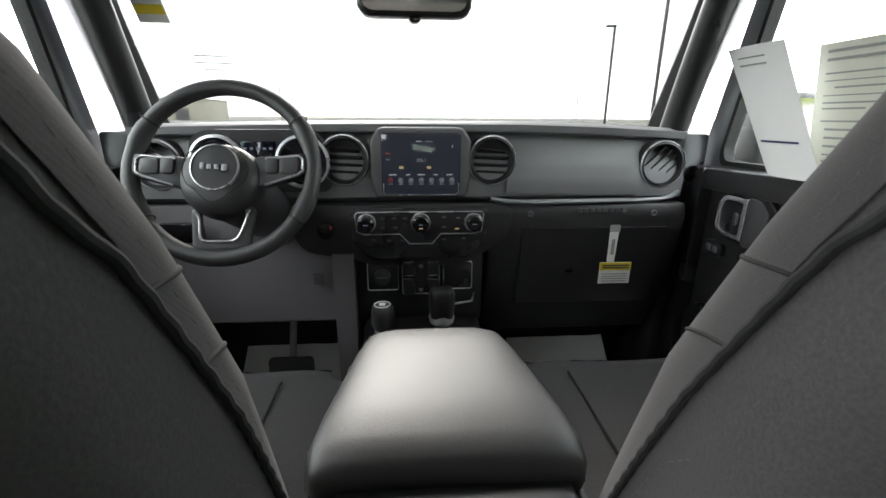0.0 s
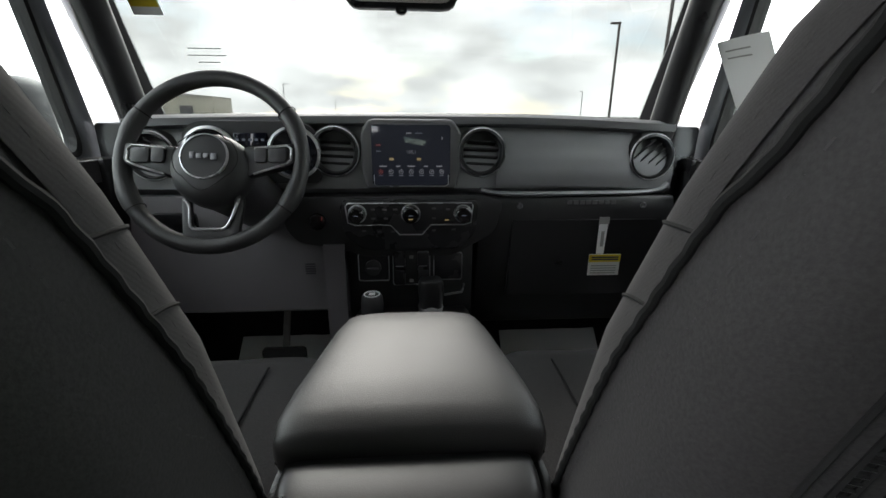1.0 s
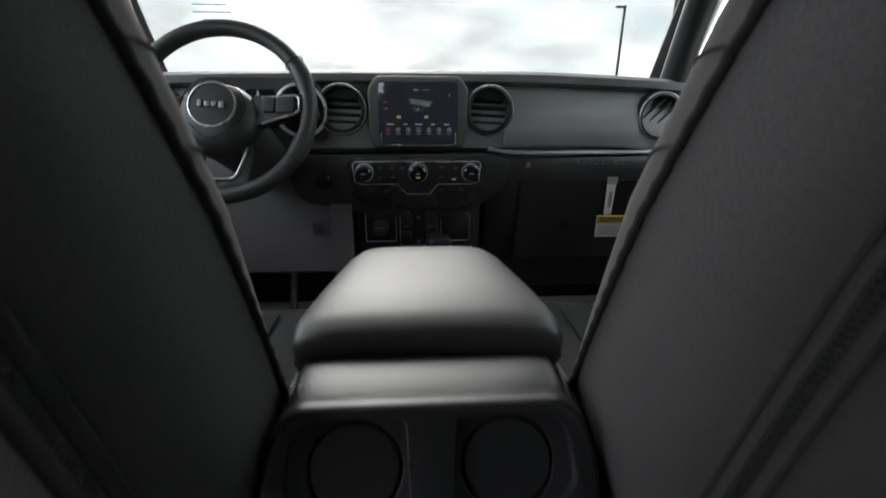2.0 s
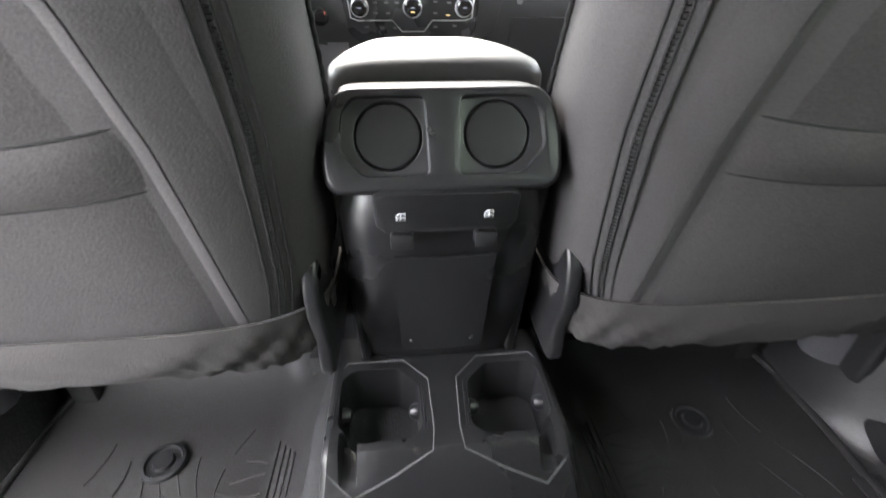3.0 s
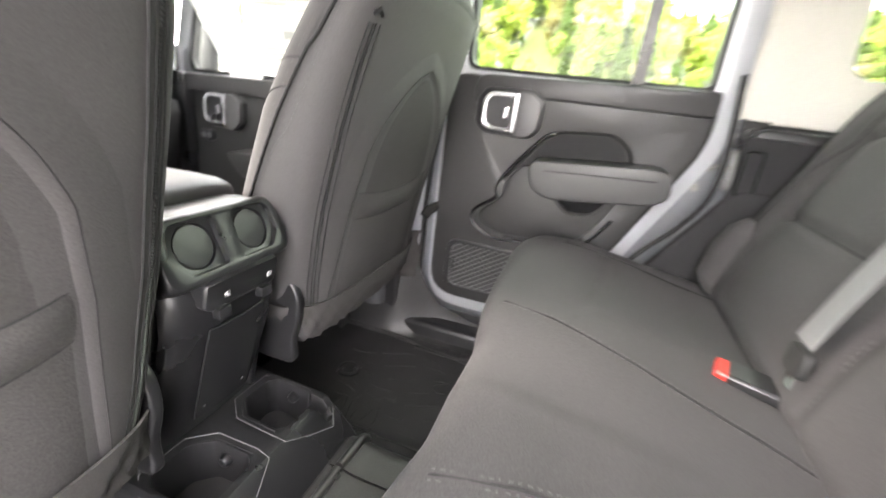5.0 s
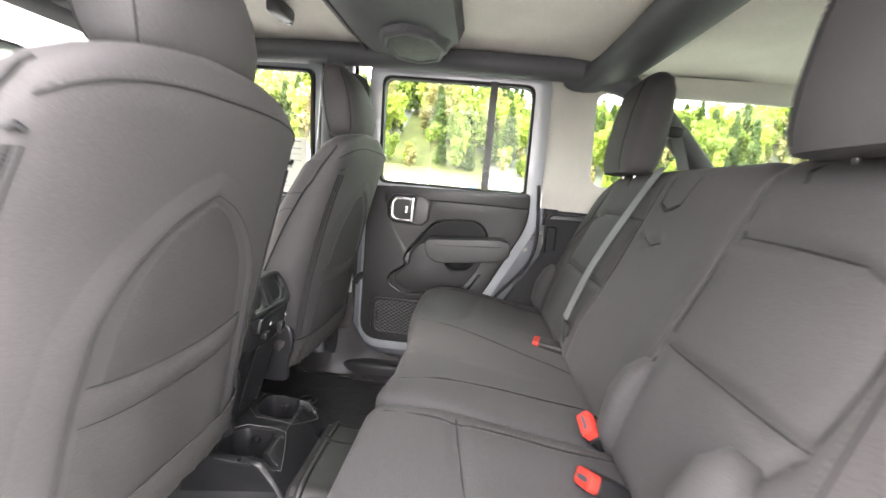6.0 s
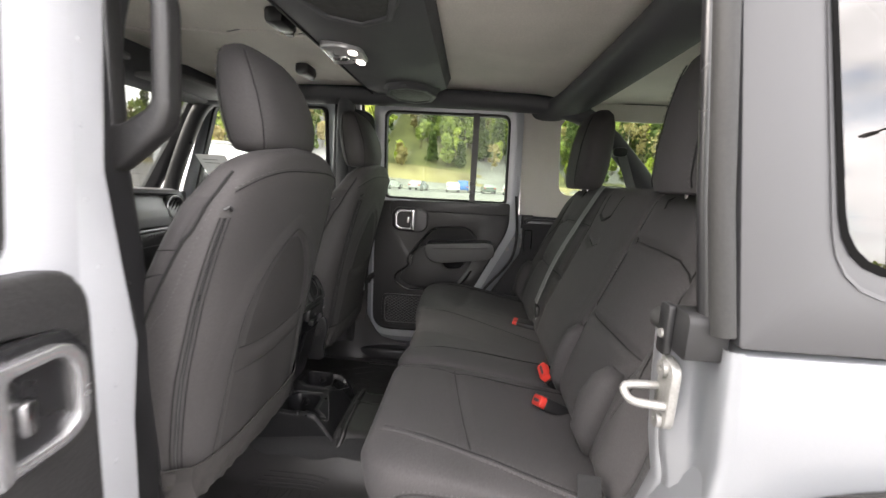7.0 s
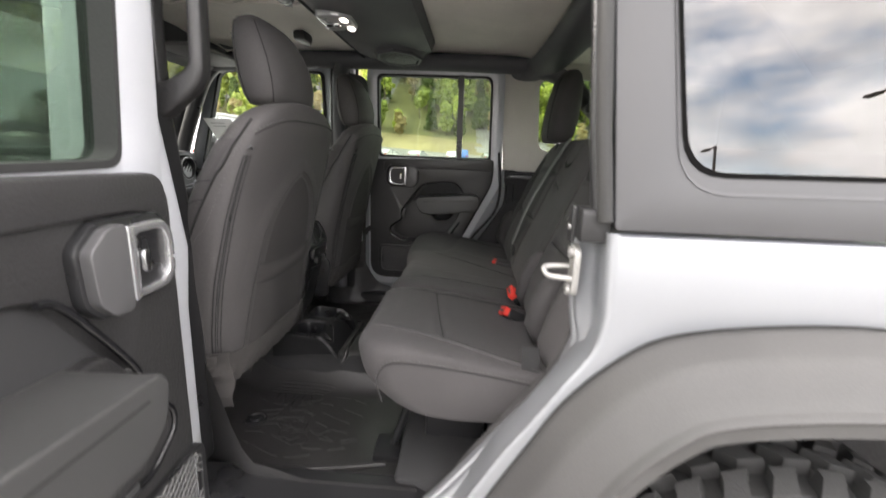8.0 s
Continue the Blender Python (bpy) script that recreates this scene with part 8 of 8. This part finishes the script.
def lamp_post(az, el, h, arm=1.5):
    """Parking-lot lamp on a square pole, set so that its head stands at that bearing and rise."""
    d = (h - 1.33) / math.tan(radians(el))
    x, y = d * math.sin(radians(az)), d * math.cos(radians(az))
    t = thing("street_lamp", (x, y, 0), "dark square lamp post with a flat head", "street lamp", "car park lamps")
    part("footing", lathe([(0.35, 0.0), (0.35, 0.7), (0.3, 0.75)], 16, (x, y, 0), "z"), CONCRETE, t)
    part("pole", box(x - 0.09, y - 0.09, 0.7, x + 0.09, y + 0.09, h, 0.01), POLE, t)
    part("arm", box(x - (arm if arm > 0 else 0.1), y - 0.05, h - 0.16, x + (0.1 if arm > 0 else -arm), y + 0.05, h - 0.06, 0.01), POLE, t)
    part("lamp_head", box(x - 0.45 - (arm if arm > 0 else -0.6), y - 0.2, h - 0.2, x + 0.45 - (arm if arm > 0 else -0.6), y + 0.2, h - 0.05, 0.03), POLE, t, "flat lamp head")


lamp_post(24.2, 10.1, 9.5, 0.35)
lamp_post(20.9, 2.9, 9.5, 0.4)
lamp_post(-15.3, 3.4, 9.5, -1.6)
lamp_post(-9.4, 1.6, 9.0, -1.6)
lamp_post(29.3, 15.0, 11.0, 0.5)
lamp_post(-119.0, 11.0, 9.5, 1.4)
lamp_post(-133.0, 15.0, 10.5, 1.4)
lamp_post(57.5, 7.5, 9.5, 0.6)

# long low building ahead
bl = thing("warehouse", (-68, 150, 0), "long pale ribbed metal building", "building")
METAL_WALL = material("ribbed_cladding", (0.50, 0.48, 0.40), 0.6, 0.1, 0.08, 0.3)
part("wall", box(-82, 150, 0, -63.5, 165, 6.4, 0.05), METAL_WALL, bl)
bm = bmesh.new()
for k in range(18):
    join(bm, box(-81.8 + k * 1.03, 149.9, 0.2, -81.6 + k * 1.03, 150.0, 6.2))
part("cladding_ribs", bm, METAL_WALL, bl)
part("roof", prism([(-82.5, 6.4), (-63, 6.4), (-72.7, 7.3)], "y", 149.5, 165.5), CONCRETE, bl, "low pitched roof")
part("door", box(-74, 149.8, 0, -70, 150.0, 3.6), PLASTIC_GREY, bl, "dark roller door")
wbld = thing("white_building", (60, 34, 0), "plain white low building beside the car park", "building")
WHITE_WALL = material("white_cladding", (0.72, 0.73, 0.74), 0.6, 0, 0.05, 0.4)
part("wall", box(44, 26, 0, 62, 34, 4.2, 0.05), WHITE_WALL, wbld)
part("roof", box(43.7, 25.7, 4.2, 62.3, 34.3, 4.5, 0.03), CONCRETE, wbld)
for k in range(4):
    w = part("window", box(46 + 4 * k, 25.95, 1.2, 47.6 + 4 * k, 26.05, 2.6), SCREEN, wbld, "dark window")
    part("sill", box(45.9 + 4 * k, 25.85, 1.08, 47.7 + 4 * k, 26.05, 1.2), CONCRETE, w)


def parked_car(x, y, colour, label, tall=1.0, rot=0.0):
    c = thing("parked_car", (0, 0, 0), label, "car", "parked cars")
    paint = material("car_paint", colour, 0.3, 0.2, 0.03, 2, coat=0.6)
    L, W, H = 4.6, 1.8, 1.48 * tall
    prof = [(-2.3, 0.38), (-2.28, 0.72), (-2.1, 0.88), (-1.0, 0.98 * tall), (-0.45, H - 0.06), (0.2, H), (1.3, H - 0.05), (2.0, 1.0 * tall), (2.25, 0.95), (2.3, 0.45), (2.2, 0.32), (-2.2, 0.30)]
    body_l = [[V(sx * W / 2 * (0.80 if z > 1.05 else 1.0), yy, z) for yy, z in prof] for sx in (-1, -0.85, 0.85, 1)]
    body_l = [[V(sx * W / 2 * ((0.86 if z > 1.05 else 1.0)), yy, z if abs(sx) < 0.9 else lerp(z, 0.7, 0.06)) for yy, z in prof] for sx in (-1, -0.93, 0.93, 1)]
    part("body", loft(body_l), paint, c, "", 30)
    for sx in (-1, 1):
        gl = [(-0.85, 1.0 * tall), (-0.40, H - 0.13), (0.25, H - 0.09), (1.2, H - 0.12), (1.6, 1.04 * tall)]
        x0 = sx * W / 2 * 0.865
        wdw = part("side_window", prism(gl, "x", min(x0, x0 + sx * 0.02), max(x0, x0 + sx * 0.02)), SCREEN, c, "dark side glass")
        for yy in (-1.45, 1.4):
            xa, xb = sx * W / 2 * 0.82, sx * W / 2 * 1.01
            ty = part("wheel", lathe([(0.20, min(xa, xb)), (0.33, min(xa, xb)), (0.33, max(xa, xb)), (0.20, max(xa, xb))], 20, (0, yy, 0.33), "x"), TYRE, c)
            part("rim", lathe([(0.20, xb - 0.01), (0.20, xb + sx * 0.012 + 0.01), (0.03, xb + 0.01)], 16, (0, yy, 0.33), "x"), STEEL, ty)
        part("tail_lamp", box(sx * 0.72 - 0.12, 2.24, 0.74, sx * 0.72 + 0.12, 2.31, 0.88), RED, c, "red tail lamp")
        part("head_lamp", box(sx * 0.68 - 0.16, -2.30, 0.62, sx * 0.68 + 0.16, -2.22, 0.74), WHITE, c, "clear headlamp")
    part("windscreen", loft([[V(u * 0.70, -0.98, 1.0 * tall), V(u * 0.62, -0.50, H - 0.09), V(u * 0.62, -0.48, H - 0.07), V(u * 0.70, -0.95, 1.02 * tall)] for u in (-1, 1)]), SCREEN, c)
    c.matrix_basis = pose(x, y, 0, 0, 0, rot)
    return c


parked_car(60.5, 11.2, (0.62, 0.62, 0.60), "parked white hatchback across the car park", 1.0, 70)
parked_car(62.0, 7.2, (0.42, 0.43, 0.44), "parked silver saloon across the car park", 1.0, 80)
parked_car(61.0, 2.2, (0.65, 0.66, 0.68), "parked white estate car across the car park", 1.02, 95)
parked_car(66.0, 0.8, (0.03, 0.13, 0.40), "parked blue pickup across the car park", 1.25, 90)
parked_car(64.0, -3.0, (0.10, 0.13, 0.11), "parked dark green car across the car park", 1.0, 95)
parked_car(62.0, -6.0, (0.5, 0.5, 0.5), "parked grey car across the car park", 1.0, 85)
parked_car(30.0, 17.5, (0.66, 0.67, 0.68), "parked white van beside the car", 1.35, 75)
